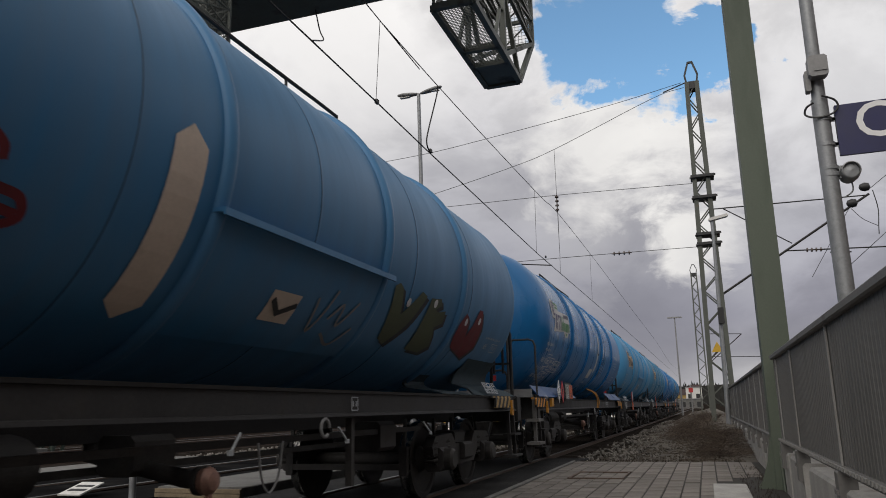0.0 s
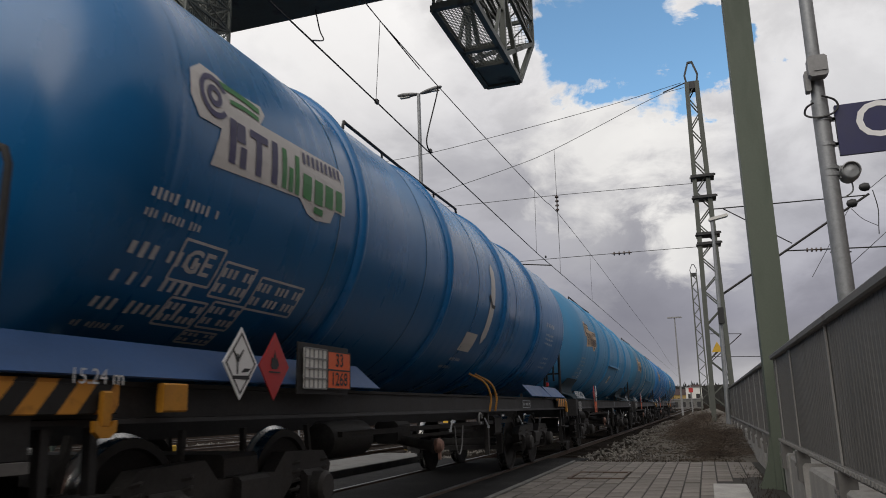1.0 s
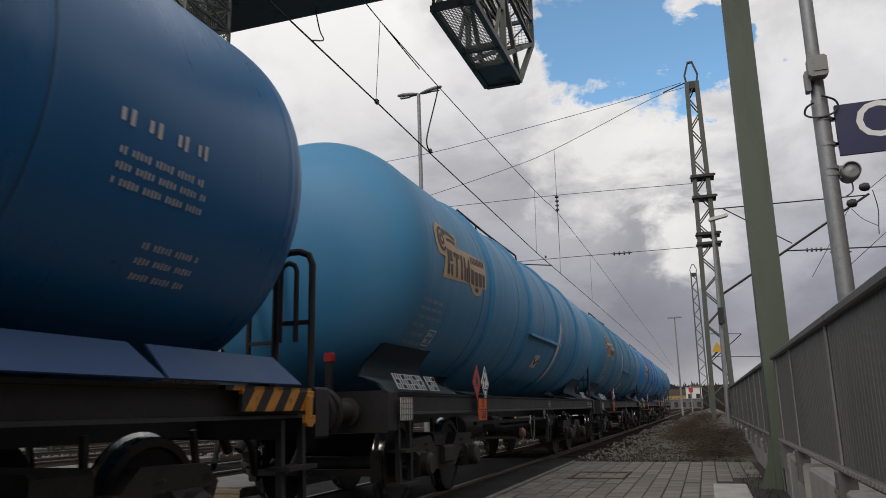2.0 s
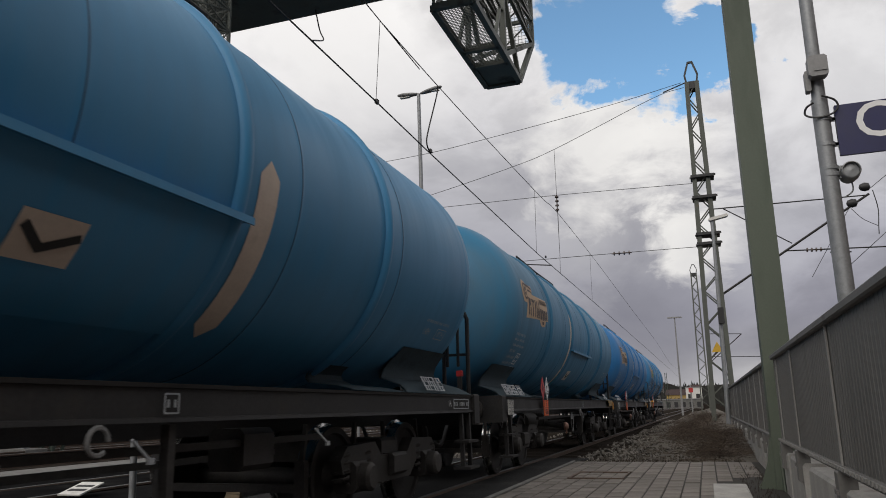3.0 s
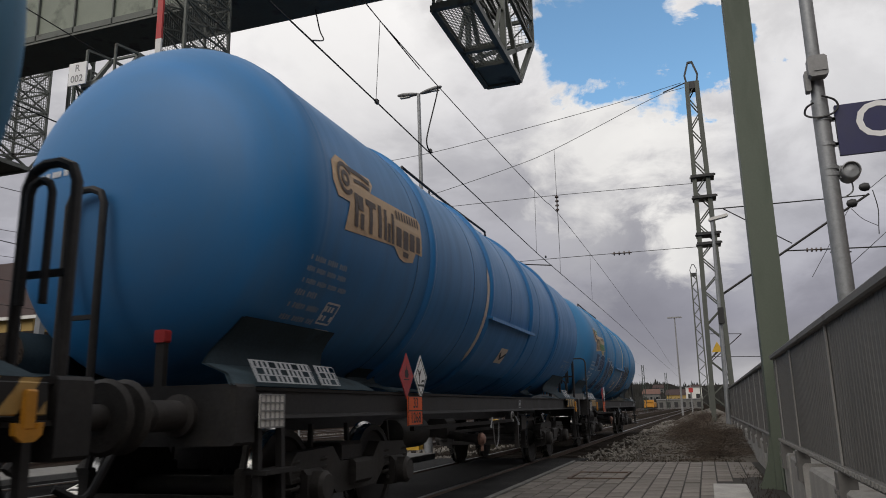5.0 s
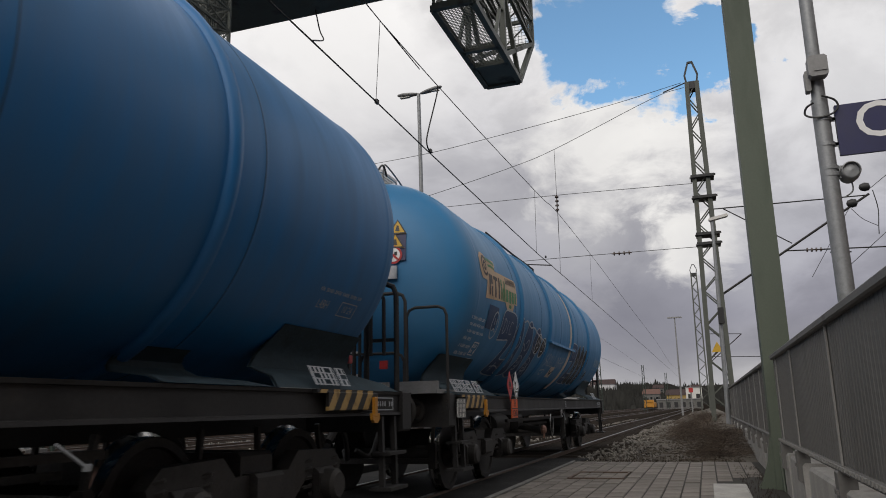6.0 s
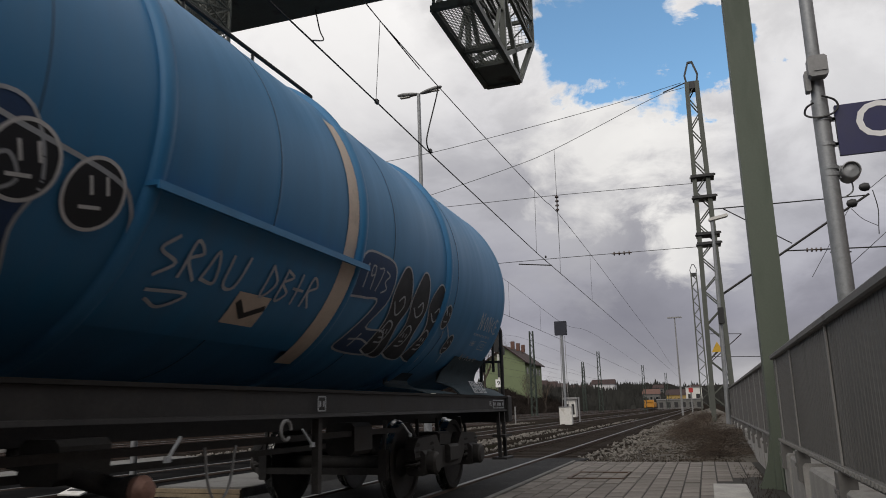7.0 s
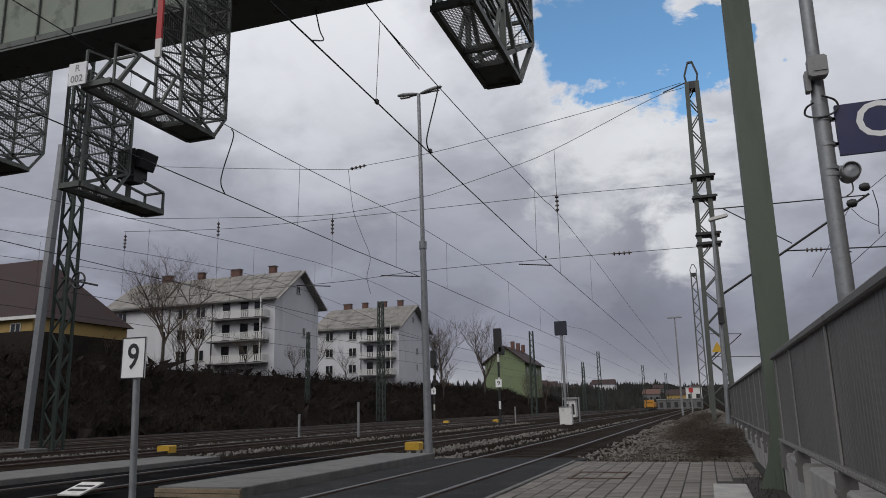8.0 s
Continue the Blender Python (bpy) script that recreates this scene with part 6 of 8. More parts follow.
def sprayed_word(ob, y, z, k, fill, inscription, count, step=0.62):
    """A sprayed name: a boxed zigzag letter with small writing in its head, then rounded letters with faces in them."""
    zig = [(0.0, 0.05), (0.03, 0.44), (0.40, 0.50), (0.76, 0.44), (0.80, 0.12), (0.62, -0.20), (1.06, -0.22), (1.12, -0.50), (0.34, -0.50), (0.36, -0.30), (0.56, 0.06), (0.30, 0.07)]
    spray_area(ob, [(a * k, b * k) for a, b in zig], M["spraynavy"], y, z, 0.0055, "dark blue sprayed letter fill")
    spray(ob, [zig + zig[:1], [(0.46, -0.36), (0.7, -0.34), (0.9, -0.38)], [(0.55, -0.44), (0.62, -0.28)]], 0.022, M["chalk"], y, z, k)
    spray(ob, [[(a * 1.1 + 0.12, b * 1.1 + 0.27) for a, b in ln] for ln in inscription], 0.016, M["chalk"], y, z, k, off=0.011)
    random.seed(int(y * 10) + 99)
    for i in range(count):
        o = 0.84 + step * i
        q = step / 0.62
        j = [random.uniform(-0.05, 0.05) for _ in range(8)]
        body = [(o + q * 0.02, -0.46), (o + q * 0.10 + j[0], -0.08), (o + j[1], 0.22), (o + q * 0.16, 0.46 + j[2]), (o + q * 0.38, 0.44 + j[3]), (o + q * 0.54 + j[4], 0.14), (o + q * 0.50, -0.14 + j[5]), (o + q * 0.62, -0.46 + j[6]), (o + q * 0.3, -0.52)]
        spray_area(ob, [(a * k, b * k) for a, b in body], fill, y, z, 0.0065 + 0.001 * i, "dark sprayed letter fill")
        lines = [body + body[:1], [(o + q * 0.12, 0.12), (o + q * 0.3, 0.02 + j[7]), (o + q * 0.42, 0.10), (o + q * 0.34, 0.20), (o + q * 0.24, 0.14)], [(o + q * 0.14, -0.22), (o + q * 0.22, -0.08), (o + q * 0.38, -0.14), (o + q * 0.34, -0.32), (o + q * 0.18, -0.34)], [(o + q * 0.22, -0.18), (o + q * 0.24, -0.22)], [(o + q * 0.3, -0.18), (o + q * 0.32, -0.22)], [(o + q * 0.22, -0.28), (o + q * 0.32, -0.27)]]
        spray(ob, lines, 0.020, M["chalk"], y, z, k, off=0.012)


def placards(ob, y, x, z_dia, z_plate, plate_dy, red_first, upright=True):
    """Hazard diamonds and the orange number plate."""
    for k, (nm, mt, lb) in enumerate((("hazard_placard", "signwhite", "white environmental hazard diamond"), ("hazard_placard", "red", "red flammable hazard diamond"))):
        yy = y + (k if not red_first else 1 - k) * 0.40
        m = Matrix(((0, 0, 1, x), (1, 0, 0, yy), (0, 1, 0, z_dia), (0, 0, 0, 1)))
        p = part(nm, Geo().prism([(-0.19, 0), (0, -0.23), (0.19, 0), (0, 0.23)], m, 0.008), M[mt], ob, lb)
        e = Geo()
        q = m @ Matrix.Translation((0, 0, 0.009))
        if k == 0:
            e.prism([(-0.09, -0.10), (0.10, -0.10), (0.09, -0.075), (-0.09, -0.08)], q, 0.002).prism([(-0.045, -0.07), (-0.03, -0.07), (-0.035, 0.06), (-0.045, 0.06)], q, 0.002)
            e.prism([(-0.04, 0.0), (-0.085, 0.07), (-0.08, 0.08), (-0.035, 0.03)], q, 0.002).prism([(-0.04, 0.03), (0.02, 0.09), (0.025, 0.08), (-0.035, 0.0)], q, 0.002).prism([(0.0, -0.06), (0.08, -0.05), (0.11, -0.03), (0.04, -0.03)], q, 0.002)
            part("emblem", e, M["black"], p, smooth=False)
            part("rim", Geo().prism([(-0.165, 0), (-0.15, 0), (0, -0.18), (0, -0.198)], q, 0.001).prism([(0.165, 0), (0, -0.198), (0, -0.18), (0.15, 0)], q, 0.001).prism([(-0.165, 0), (0, 0.198), (0, 0.18), (-0.15, 0)], q, 0.001).prism([(0.165, 0), (0.15, 0), (0, 0.18), (0, 0.198)], q, 0.001), M["black"], p, smooth=False)
        else:
            e.prism([(-0.05, 0.0), (-0.03, -0.02), (0.03, -0.02), (0.055, 0.01), (0.03, 0.06), (0.02, 0.04), (0.0, 0.11), (-0.02, 0.05), (-0.04, 0.06)], q, 0.002).prism([(-0.07, -0.045), (0.07, -0.045), (0.07, -0.035), (-0.07, -0.035)], q, 0.002)
            part("emblem", e, M["black"], p, smooth=False)
    yp = y + plate_dy
    op = part("number_plate", Geo().box((x + 0.01, yp, z_plate), (0.012, 0.40, 0.30), bevel=0.004), M["orange"], ob, "orange hazard number plate")
    for txt, dz in (("33", 0.075), ("1268", -0.075)):
        me = text_mesh(txt, 0.145, M["black"], 0.002)
        me.transform(Matrix(((0, 0, 1, x + 0.019), (1, 0, 0, yp), (0, 1, 0, z_plate + dz), (0, 0, 0, 1))))
        part("numerals", me, None, op)
    b = Geo().box((x + 0.017, yp, z_plate), (0.003, 0.40, 0.012))
    for dy, dz, w, h in ((0, 0.146, 0.40, 0.01), (0, -0.146, 0.40, 0.01), (-0.196, 0, 0.01, 0.30), (0.196, 0, 0.01, 0.30)):
        b.box((x + 0.017, yp + dy, z_plate + dz), (0.003, w, h))
    part("border", b, M["black"], op)


def grid_plate(ob, y, x, z, w=0.36, h=0.34):
    p = part("label_holder", Geo().box((x, y, z), (0.012, w, h), bevel=0.003), M["white"], ob, "white label holder under a wire grid")
    g = Geo()
    for k in range(6):
        g.box((x + 0.009, y - w / 2 + w * k / 5, z), (0.006, 0.010, h))
    for k in range(5):
        g.box((x + 0.009, y, z - h / 2 + h * k / 4), (0.006, w, 0.010))
    tagged(part("wire_grid", g, M["grey"], p), kind="stuff")


def dome_at(x, z, off=0.0):
    """A pose on the leading dome: z out of the dome, y up."""
    def depth(a, b):
        u = min(0.999, math.hypot(a, b - ZC) / RT)
        return -CYL - 0.66 * math.cos(math.asin(u ** (1 / 0.72)))
    p, e = Vector((x, depth(x, z), z)), 0.01
    n = Vector((depth(x + e, z) - depth(x - e, z), -2 * e, depth(x, z + e) - depth(x, z - e))).normalized()
    u = (Vector((0, 0, 1)) - n * n.z).normalized()
    r0 = u.cross(n)
    p += n * off
    return Matrix(((r0.x, u.x, n.x, p.x), (r0.y, u.y, n.y, p.y), (r0.z, u.z, n.z, p.z), (0, 0, 0, 1)))


def warning_signs(ob, spots):
    """Two warning triangles and a round ban sign on the dome."""
    tri = [(-0.125, -0.09), (0.125, -0.09), (0.0, 0.12)]
    bk = part("sign_panel", Geo().prism([(-0.14, -0.26), (0.14, -0.26), (0.14, 0.12), (-0.14, 0.12)], dome_at(spots[1][0], spots[1][1], 0.008), 0.006), M["navy"], ob, "dark blue panel with warning signs")
    for x, z in spots[:2]:
        q = dome_at(x, z, 0.024)
        part("warning_triangle", Geo().prism(tri, q, 0.004), M["yellow"], bk, "yellow warning triangle")
        e = q @ Matrix.Translation((0, 0, 0.006))
        tr = part("triangle_rim", Geo().prism([(-0.125, -0.09), (0.125, -0.09), (0.10, -0.072), (-0.10, -0.072)], e, 0.002).prism([(-0.125, -0.09), (-0.10, -0.075), (0.0, 0.095), (0.0, 0.12)], e, 0.002).prism([(0.125, -0.09), (0.0, 0.12), (0.0, 0.095), (0.10, -0.075)], e, 0.002).prism([(-0.03, -0.05), (0.03, -0.05), (0.012, 0.03), (-0.012, 0.03)], e, 0.002), M["black"], bk)
    q = dome_at(spots[2][0], spots[2][1], 0.026)
    part("ban_sign", Geo().prism(disc(0, 0, 0.12), q, 0.004), M["red"], bk, "round red ban sign")
    q = q @ Matrix.Translation((0, 0, 0.006))
    part("ban_field", Geo().prism(disc(0, 0, 0.092), q, 0.002), M["signwhite"], bk)
    q = q @ Matrix.Translation((0, 0, 0.003))
    part("ban_emblem", Geo().prism(oblong(-0.02, 0.0, 0.04, 0.09), q, 0.001).prism(oblong(0.035, 0.015, 0.04, 0.05), q, 0.001), M["black"], bk)
    q = q @ Matrix.Translation((0, 0, 0.002))
    part("ban_bar", Geo().prism([(-0.075, 0.055), (-0.055, 0.075), (0.075, -0.055), (0.055, -0.075)], q, 0.002), M["red"], bk)
    hold = dome_at(spots[3][0], spots[3][1], 0.015)
    part("label_holder", Geo().prism(oblong(0, 0, 0.15, 0.17), hold, 0.035), M["alu"], ob, "square metal label holder")


def build_wagon(style, paint, label):
    """style: old (flat end hoops), brake (end platform with railings), modern (double platform, blue aprons)."""
    ob = thing("tank_wagon", label, "tank wagon", group="tank wagons of the train")
    part("tank", cached("tank_" + paint.name, shell_geo, paint), None, ob)
    for y in RINGS:
        part("stiffening_ring", cached("ring_" + paint.name, ring_geo, paint), None, ob, at=Matrix.Translation((0, y, 0)))
    for y in SEAMS:
        part("weld_seam", cached("weld_seam", lambda: Geo().lathe([(RT + 0.001, -0.007), (RT + 0.0055, -0.004), (RT + 0.0055, 0.004), (RT + 0.001, 0.007)], (0, 0, ZC), "y", 96, close=False), M["weld"]), None, ob, at=Matrix.Translation((0, y, 0)))
    modern = style == "modern"
    if not modern:
        for s in (-1, 1):
            part("heating_cover", cached(f"cover_{s}_{paint.name}", lambda: cover_geo((s,)), paint), None, ob)
        for y, w in ((-6.0, 1.4), (5.65, 1.4), (-3.9, 0.6), (3.9, 0.6)):
            for s in (-1, 1):
                part("saddle", cached(f"saddle_{w}_{y}_{s}", lambda: saddle_geo(y, w, 1.75 if w > 1 else 1.5, 0.42 if w > 1 else 0.28, (s,)), M["saddle"]), None, ob)
    else:
        for y, w in ((-5.2, 3.9), (5.75, 1.35), (4.15, 1.55)):
            for s in (-1, 1):
                pl = [(y - w / 2, 0.0), (y + w / 2 + 0.12, 0.0), (y + w / 2, 0.27), (y - w / 2, 0.27)]
                tilt = Matrix.Translation((s * 1.36, 0, 1.25)) @ Matrix.Rotation(-s * radians(42), 4, "Y") @ Matrix(((0, 0, s, 0), (1, 0, 0, 0), (0, 1, 0, 0), (0, 0, 0, 1)))
                part("apron", cached(f"apron_{y}_{s}", lambda: Geo().prism(pl, tilt, 0.012), M["blueapron"], False), None, ob, "bright blue side apron")
    # underframe
    for s in (-1, 1):
        c = [(1.29, 1.235), (1.14, 1.235), (1.14, 1.213), (1.23, 1.205), (1.23, 1.045), (1.14, 1.037), (1.14, 1.015), (1.29, 1.015), (1.285, 1.04), (1.265, 1.045), (1.265, 1.205), (1.285, 1.21)]
        g = Geo().prism([(s * a, b) for a, b in c], Matrix(((1, 0, 0, 0), (0, 0, 1, -6.9), (0, 1, 0, 0), (0, 0, 0, 1))), 13.8)
        part("side_sill", cached(f"sill{s}", lambda: g, M["frame"], False), None, ob)
    part("centre_sill", cached("centre", lambda: Geo().box((0, 0, 1.05), (0.5, 13.6, 0.34)), M["frame"]), None, ob)
    for s in (-1, 1):
        part("headstock", cached(f"head{s}", lambda: Geo().box((0, s * 6.98, 1.05), (2.62, 0.22, 0.40), bevel=0.02), M["frame"]), None, ob)
        for x in (-0.875, 0.875):
            part("buffer", cached(f"buf{s}{x}", lambda: buffer_geo(s, x), M["bogie"]), None, ob, at=Matrix.Translation((0, s * 7.08, 0)))
        part("coupler", cached(f"coup{s}", lambda: Geo().tube([(0, s * 7.05, 1.0), (0, s * 7.35, 1.0), (0.02, s * 7.5, 0.85), (0, s * 7.62, 0.72)], 0.045, 8).box((0, s * 7.2, 1.0), (0.16, 0.3, 0.14), bevel=0.03), M["bogie"]), None, ob)
        for x in (-0.45, 0.45):
            hose = Geo()
            hose.tube(smooth_line([(x, s * 7.05, 0.95), (x * 1.05, s * 7.25, 0.80), (x * 0.95, s * 7.4, 0.55), (x * 0.7, s * 7.55, 0.62)], 5), 0.028, 8)
            part("air_hose", cached(f"hose{s}{x}", lambda: hose, M["black"]), None, ob)
        part("corner_step", cached(f"step{s}", lambda: Geo().bar((1.25, s * 6.75, 1.0), (1.27, s * 6.75, 0.35), 0.05).bar((1.25, s * 6.45, 1.0), (1.27, s * 6.45, 0.35), 0.05).box((1.27, s * 6.6, 0.34), (0.22, 0.42, 0.03)).box((1.27, s * 6.6, 0.66), (0.20, 0.40, 0.03)), M["frame"], False), None, ob)
    # bogies
    for y in (-4.75, 4.75):
        bg = part("bogie", cached("bolster", lambda: Geo().box((0, 0, 0.66), (2.0, 0.42, 0.24), bevel=0.03), M["bogie"]), None, ob, "dark grimy two-axle bogie", at=Matrix.Translation((0, y, 0)))
        for s in (-1, 1):
            part("side_frame", cached(f"sideframe{s}", lambda: side_frame_geo(s), M["bogie"]), None, bg)
        for yy in (-1.13, -0.67, 0.67, 1.13):
            for s in (-1, 1):
                part("spring", cached("spring", spring_geo, M["bogie"]), None, bg, at=Matrix.Translation((s, yy, 0)))
        for yy in (-1.42, -0.38, 0.38, 1.42):
            part("brake_beam", cached(f"brakebeam{yy}", lambda: brake_geo((yy,)), M["bogie"]), None, bg)
        for dy in (-0.9, 0.9):
            w = part("wheelset", cached("wheelset", wheelset_geo, M["bogie"]), None, bg, at=Matrix.Translation((0, dy, 0.46)))
            WHEELS.append((w, dy))
            CACHE.setdefault("tread", tread_geo().mesh("tread", M["steel"]))
            w.data = CACHE["wheel_joined"] if "wheel_joined" in CACHE else joined_wheel()
    # brake gear, valves and hoses below the tank
    ug = Geo().lathe([(0.02, -0.5), (0.17, -0.46), (0.19, -0.4), (0.19, 0.4), (0.17, 0.46), (0.02, 0.5)], (0.55, -2.3, 0.78), "y", 16).box((0.55, -0.9, 0.80), (0.3, 0.40, 0.26), bevel=0.04).bar((1.0, -3.2, 0.85), (1.0, 3.2, 0.85), 0.05).bar((0.3, -3.6, 0.7), (0.3, 3.6, 0.7), 0.05)
    ug.box((0.9, 2.2, 0.8), (0.3, 0.4, 0.3), bevel=0.04).bar((1.2, 1.0, 1.0), (1.2, 1.0, 0.42), 0.06)
    part("brake_gear", cached("brakegear", lambda: ug, M["bogie"]), None, ob)
    vg = Geo().tube([(0.2, -0.95, 1.3), (0.2, -0.95, 0.80), (0.95, -0.95, 0.66), (1.10, -0.95, 0.64)], 0.06, 12).lathe([(0.09, 0), (0.09, 0.04)], (1.08, -0.95, 0.64), "x", 16)
    part("outlet_pipe", cached("outlet", lambda: vg, M["bogie"]), None, ob)
    part("outlet_cap", cached("outletcap", lambda: Geo().lathe([(0.02, 0.0), (0.085, 0.01), (0.09, 0.05), (0.06, 0.09), (0.02, 0.10)], (1.12, -0.95, 0.64), "x", 16).box((1.17, -0.95, 0.54), (0.03, 0.04, 0.12)), M["cap"]), None, ob, "worn reddish brass outlet cap")
    part("chain", cached("chain", lambda: Geo().tube(smooth_line([(1.2, -0.45, 0.85), (1.2, -0.40, 0.62), (1.2, -0.30, 0.50), (1.2, -0.18, 0.60), (1.2, -0.12, 0.85)], 5), 0.009, 5), M["grey"]), None, ob)
    for yy, ang in ((0.6, 0.6), (-0.8, -0.5), (2.6, 0.8)):
        part("lever", cached(f"lever{yy}", lambda: Geo().bar((1.29, yy, 0.93), (1.30, yy + ang * 0.22, 0.82), 0.014).box((1.30, yy + ang * 0.24, 0.81), (0.02, 0.045, 0.035)), M["dimletter"]), None, ob, "white-tipped lever")
    part("cable_hook", cached("hook_ring", lambda: Geo().tube([(1.3, 0.35 + 0.07 * math.cos(a), 0.93 + 0.07 * math.sin(a)) for a in [k * 0.45 for k in range(13)]], 0.014, 6), M["grey"]), None, ob)
    # dome-top walkway
    wk = Geo()
    for x in (-0.32, 0.0, 0.32):
        wk.bar((x, -1.9, ZC + RT + 0.09), (x, 1.9, ZC + RT + 0.09), 0.04, 0.06)
    for k in range(40):
        y = -1.88 + k * 3.76 / 39
        wk.bar((-0.34, y, ZC + RT + 0.10), (0.34, y, ZC + RT + 0.10), 0.018, 0.03)
    part("roof_walkway", cached("walkway", lambda: wk, M["grey"], False), None, ob, "grey grating walkway on top")
    rl = Geo()
    for x in (0.46,):
        rl.tube(smooth_line([(x, -2.15, ZC + RT - 0.02), (x, -2.1, ZC + RT + 0.16), (x, -1.9, ZC + RT + 0.17), (x, 0, ZC + RT + 0.15), (x, 1.9, ZC + RT + 0.17), (x, 2.1, ZC + RT + 0.14), (x, 2.15, ZC + RT - 0.05)], 5), 0.02, 8)
        for y in (-1.0, 0.0, 1.0):
            rl.tube([(x, y, ZC + RT - 0.06), (x, y, ZC + RT + 0.16)], 0.015, 6)
    part("roof_rail", cached("roofrail", lambda: rl, M["frame"]), None, ob)
    part("manhole", cached("manhole", lambda: Geo().lathe([(0.30, 0), (0.30, 0.14), (0.34, 0.14), (0.34, 0.19), (0.1, 0.23), (0.02, 0.23)], (-0.4, 0, ZC + RT - 0.08), "z", 24), paint), None, ob)
    # ends
    if style == "old":
        for s in (-1, 1):
            hp = Geo()
            hx = -0.36 if s < 0 else 0.86
            rail_loop(hp, hx + 0.34, hx, s * 6.98, 1.2, 2.78 if s < 0 else 2.38, 0.03, 0.12)
            part("end_handrail", cached(f"hoop{s}", lambda: hp, M["frame"]), None, ob)
            if s > 0:
                inner = Geo()
                rail_loop(inner, 1.07, 0.92, 6.95, 1.62, 2.28, 0.022, 0.07)
                part("inner_handrail", cached("innerhoop", lambda: inner, M["frame"]), None, ob)
            part("handrail_bar", cached(f"hoopbar{s}", lambda: Geo().bar((hx + 0.34, s * 6.98, 1.78), (hx, s * 6.98, 1.78), 0.035), M["frame"]), None, ob)
            part("lamp_iron", cached(f"iron{s}", lambda: Geo().box((0.62, s * 7.0, 1.42), (0.07, 0.05, 0.35)), M["frame"]), None, ob)
            part("tail_reflector", cached(f"refl{s}", lambda: Geo().box((0.62, s * 7.0, 1.60), (0.09, 0.07, 0.09), bevel=0.01), M["red"]), None, ob)
    else:
        pf = Geo().box((0, -6.95, 1.27), (2.5, 0.75, 0.05))
        for x0, x1 in ((0.75, 1.25), (-0.1, 0.62), (-1.25, -0.3)):
            pf.box(((x0 + x1) / 2, -7.28, 1.33), (x1 - x0, 0.06, 0.12))
        part("end_platform", cached("platform_end", lambda: pf, M["grey"]), None, ob, "grey end platform")
        r1, r2 = Geo(), Geo()
        y = -7.25
        for k, (x0, x1, yy, z0, z1, rr) in enumerate(((1.32, 0.80, y + 0.12, 1.05, 2.29, 0.019), (0.83, 0.22, y, 1.3, 2.47, 0.022), (0.30, -0.62, y, 1.3, 2.76, 0.025), (-0.56, -1.27, y, 1.3, 2.98, 0.025), (0.80, 0.22, y + 0.02, 1.3, 1.74, 0.018), (-1.30, -0.9, y + 0.2, 1.05, 2.3, 0.02))):
            hoop = Geo()
            rail_loop(hoop, x0, x1, yy, z0, z1, rr, 0.11)
            part("railing_hoop", cached(f"endhoop{k}", lambda: hoop, M["frame"]), None, ob, "black tubular end railing")
        for x in (0.05, -0.22, -0.95):
            r1.tube([(x, y, 1.3), (x, y, 2.74)], 0.02, 8)
        r1.bar((-1.25, y, 1.74), (0.28, y, 1.74), 0.03).bar((-1.25, y, 2.2), (0.28, y, 2.2), 0.03)
        part("end_railing", cached("endrail", lambda: r1, M["frame"]), None, ob, "black tubular end railing")
        hp = Geo()
        rail_loop(hp, 1.20, 0.86, 6.98, 1.2, 2.38, 0.03, 0.12)
        part("end_handrail", cached("hoop1", lambda: hp, M["frame"]), None, ob)
        inner = Geo()
        rail_loop(inner, 1.07, 0.92, 6.95, 1.62, 2.28, 0.022, 0.07)
        part("inner_handrail", cached("innerhoop", lambda: inner, M["frame"]), None, ob)
        part("handrail_bar", cached("hoopbar1", lambda: Geo().bar((1.20, 6.98, 1.78), (0.86, 6.98, 1.78), 0.035), M["frame"]), None, ob)
        part("hand_brake", cached("handbrake", lambda: Geo().tube([(0.15, y - 0.02, 1.4), (0.15, y - 0.02, 2.68)], 0.03, 8).box((0.13, y - 0.03, 2.55), (0.22, 0.12, 0.2), bevel=0.03).tube([(0.0, y - 0.08, 2.7), (0.32, y - 0.08, 2.72), (0.36, y - 0.08, 2.86)], 0.018, 6), M["frame"]), None, ob)
        part("brake_grip", cached("brakegrip", lambda: Geo().tube([(0.36, y - 0.08, 2.82), (0.37, y - 0.08, 2.98)], 0.024, 8), M["red"]), None, ob)
        part("tail_reflector", cached("reflp", lambda: Geo().box((0.55, y - 0.02, 1.60), (0.10, 0.03, 0.10)), M["red"]), None, ob)
        ld, RUNGS = Geo(), []
        lx0, lx1 = -0.23, 0.11
        top = [(-7.02, 1.35), (-7.0, 3.0), (-6.93, 3.5), (-6.75, 3.95), (-6.45, 4.22)]
        for x in (lx0, lx1):
            ld.tube([(x, a, b) for a, b in top], 0.018, 8)
        for k in range(10):
            t = 1.5 + k * 0.285
            yy = np.interp(t, [b for a, b in top], [a for a, b in top])
            RUNGS.append((yy, t))
        for x in (lx0 - 0.15, lx1 + 0.10):
            hr = Geo().tube(smooth_line([(x + 0.1 * (1 if x < 0 else -1), -7.03, 2.75), (x, -7.10, 2.86), (x, -7.04, 3.5), (x, -6.82, 4.05), (x, -6.60, 4.36), (x, -6.46, 4.42), (x, -6.36, 4.30)], 5), 0.014, 8)
            part("ladder_handrail", cached(f"ladrail_{style}_{x > 0}", lambda: hr, M["alu"] if modern else M["frame"]), None, ob)
        ldr = part("ladder", cached("ladder_" + style, lambda: ld, M["alu"] if modern else M["frame"]), None, ob, "end ladder with metal rungs")
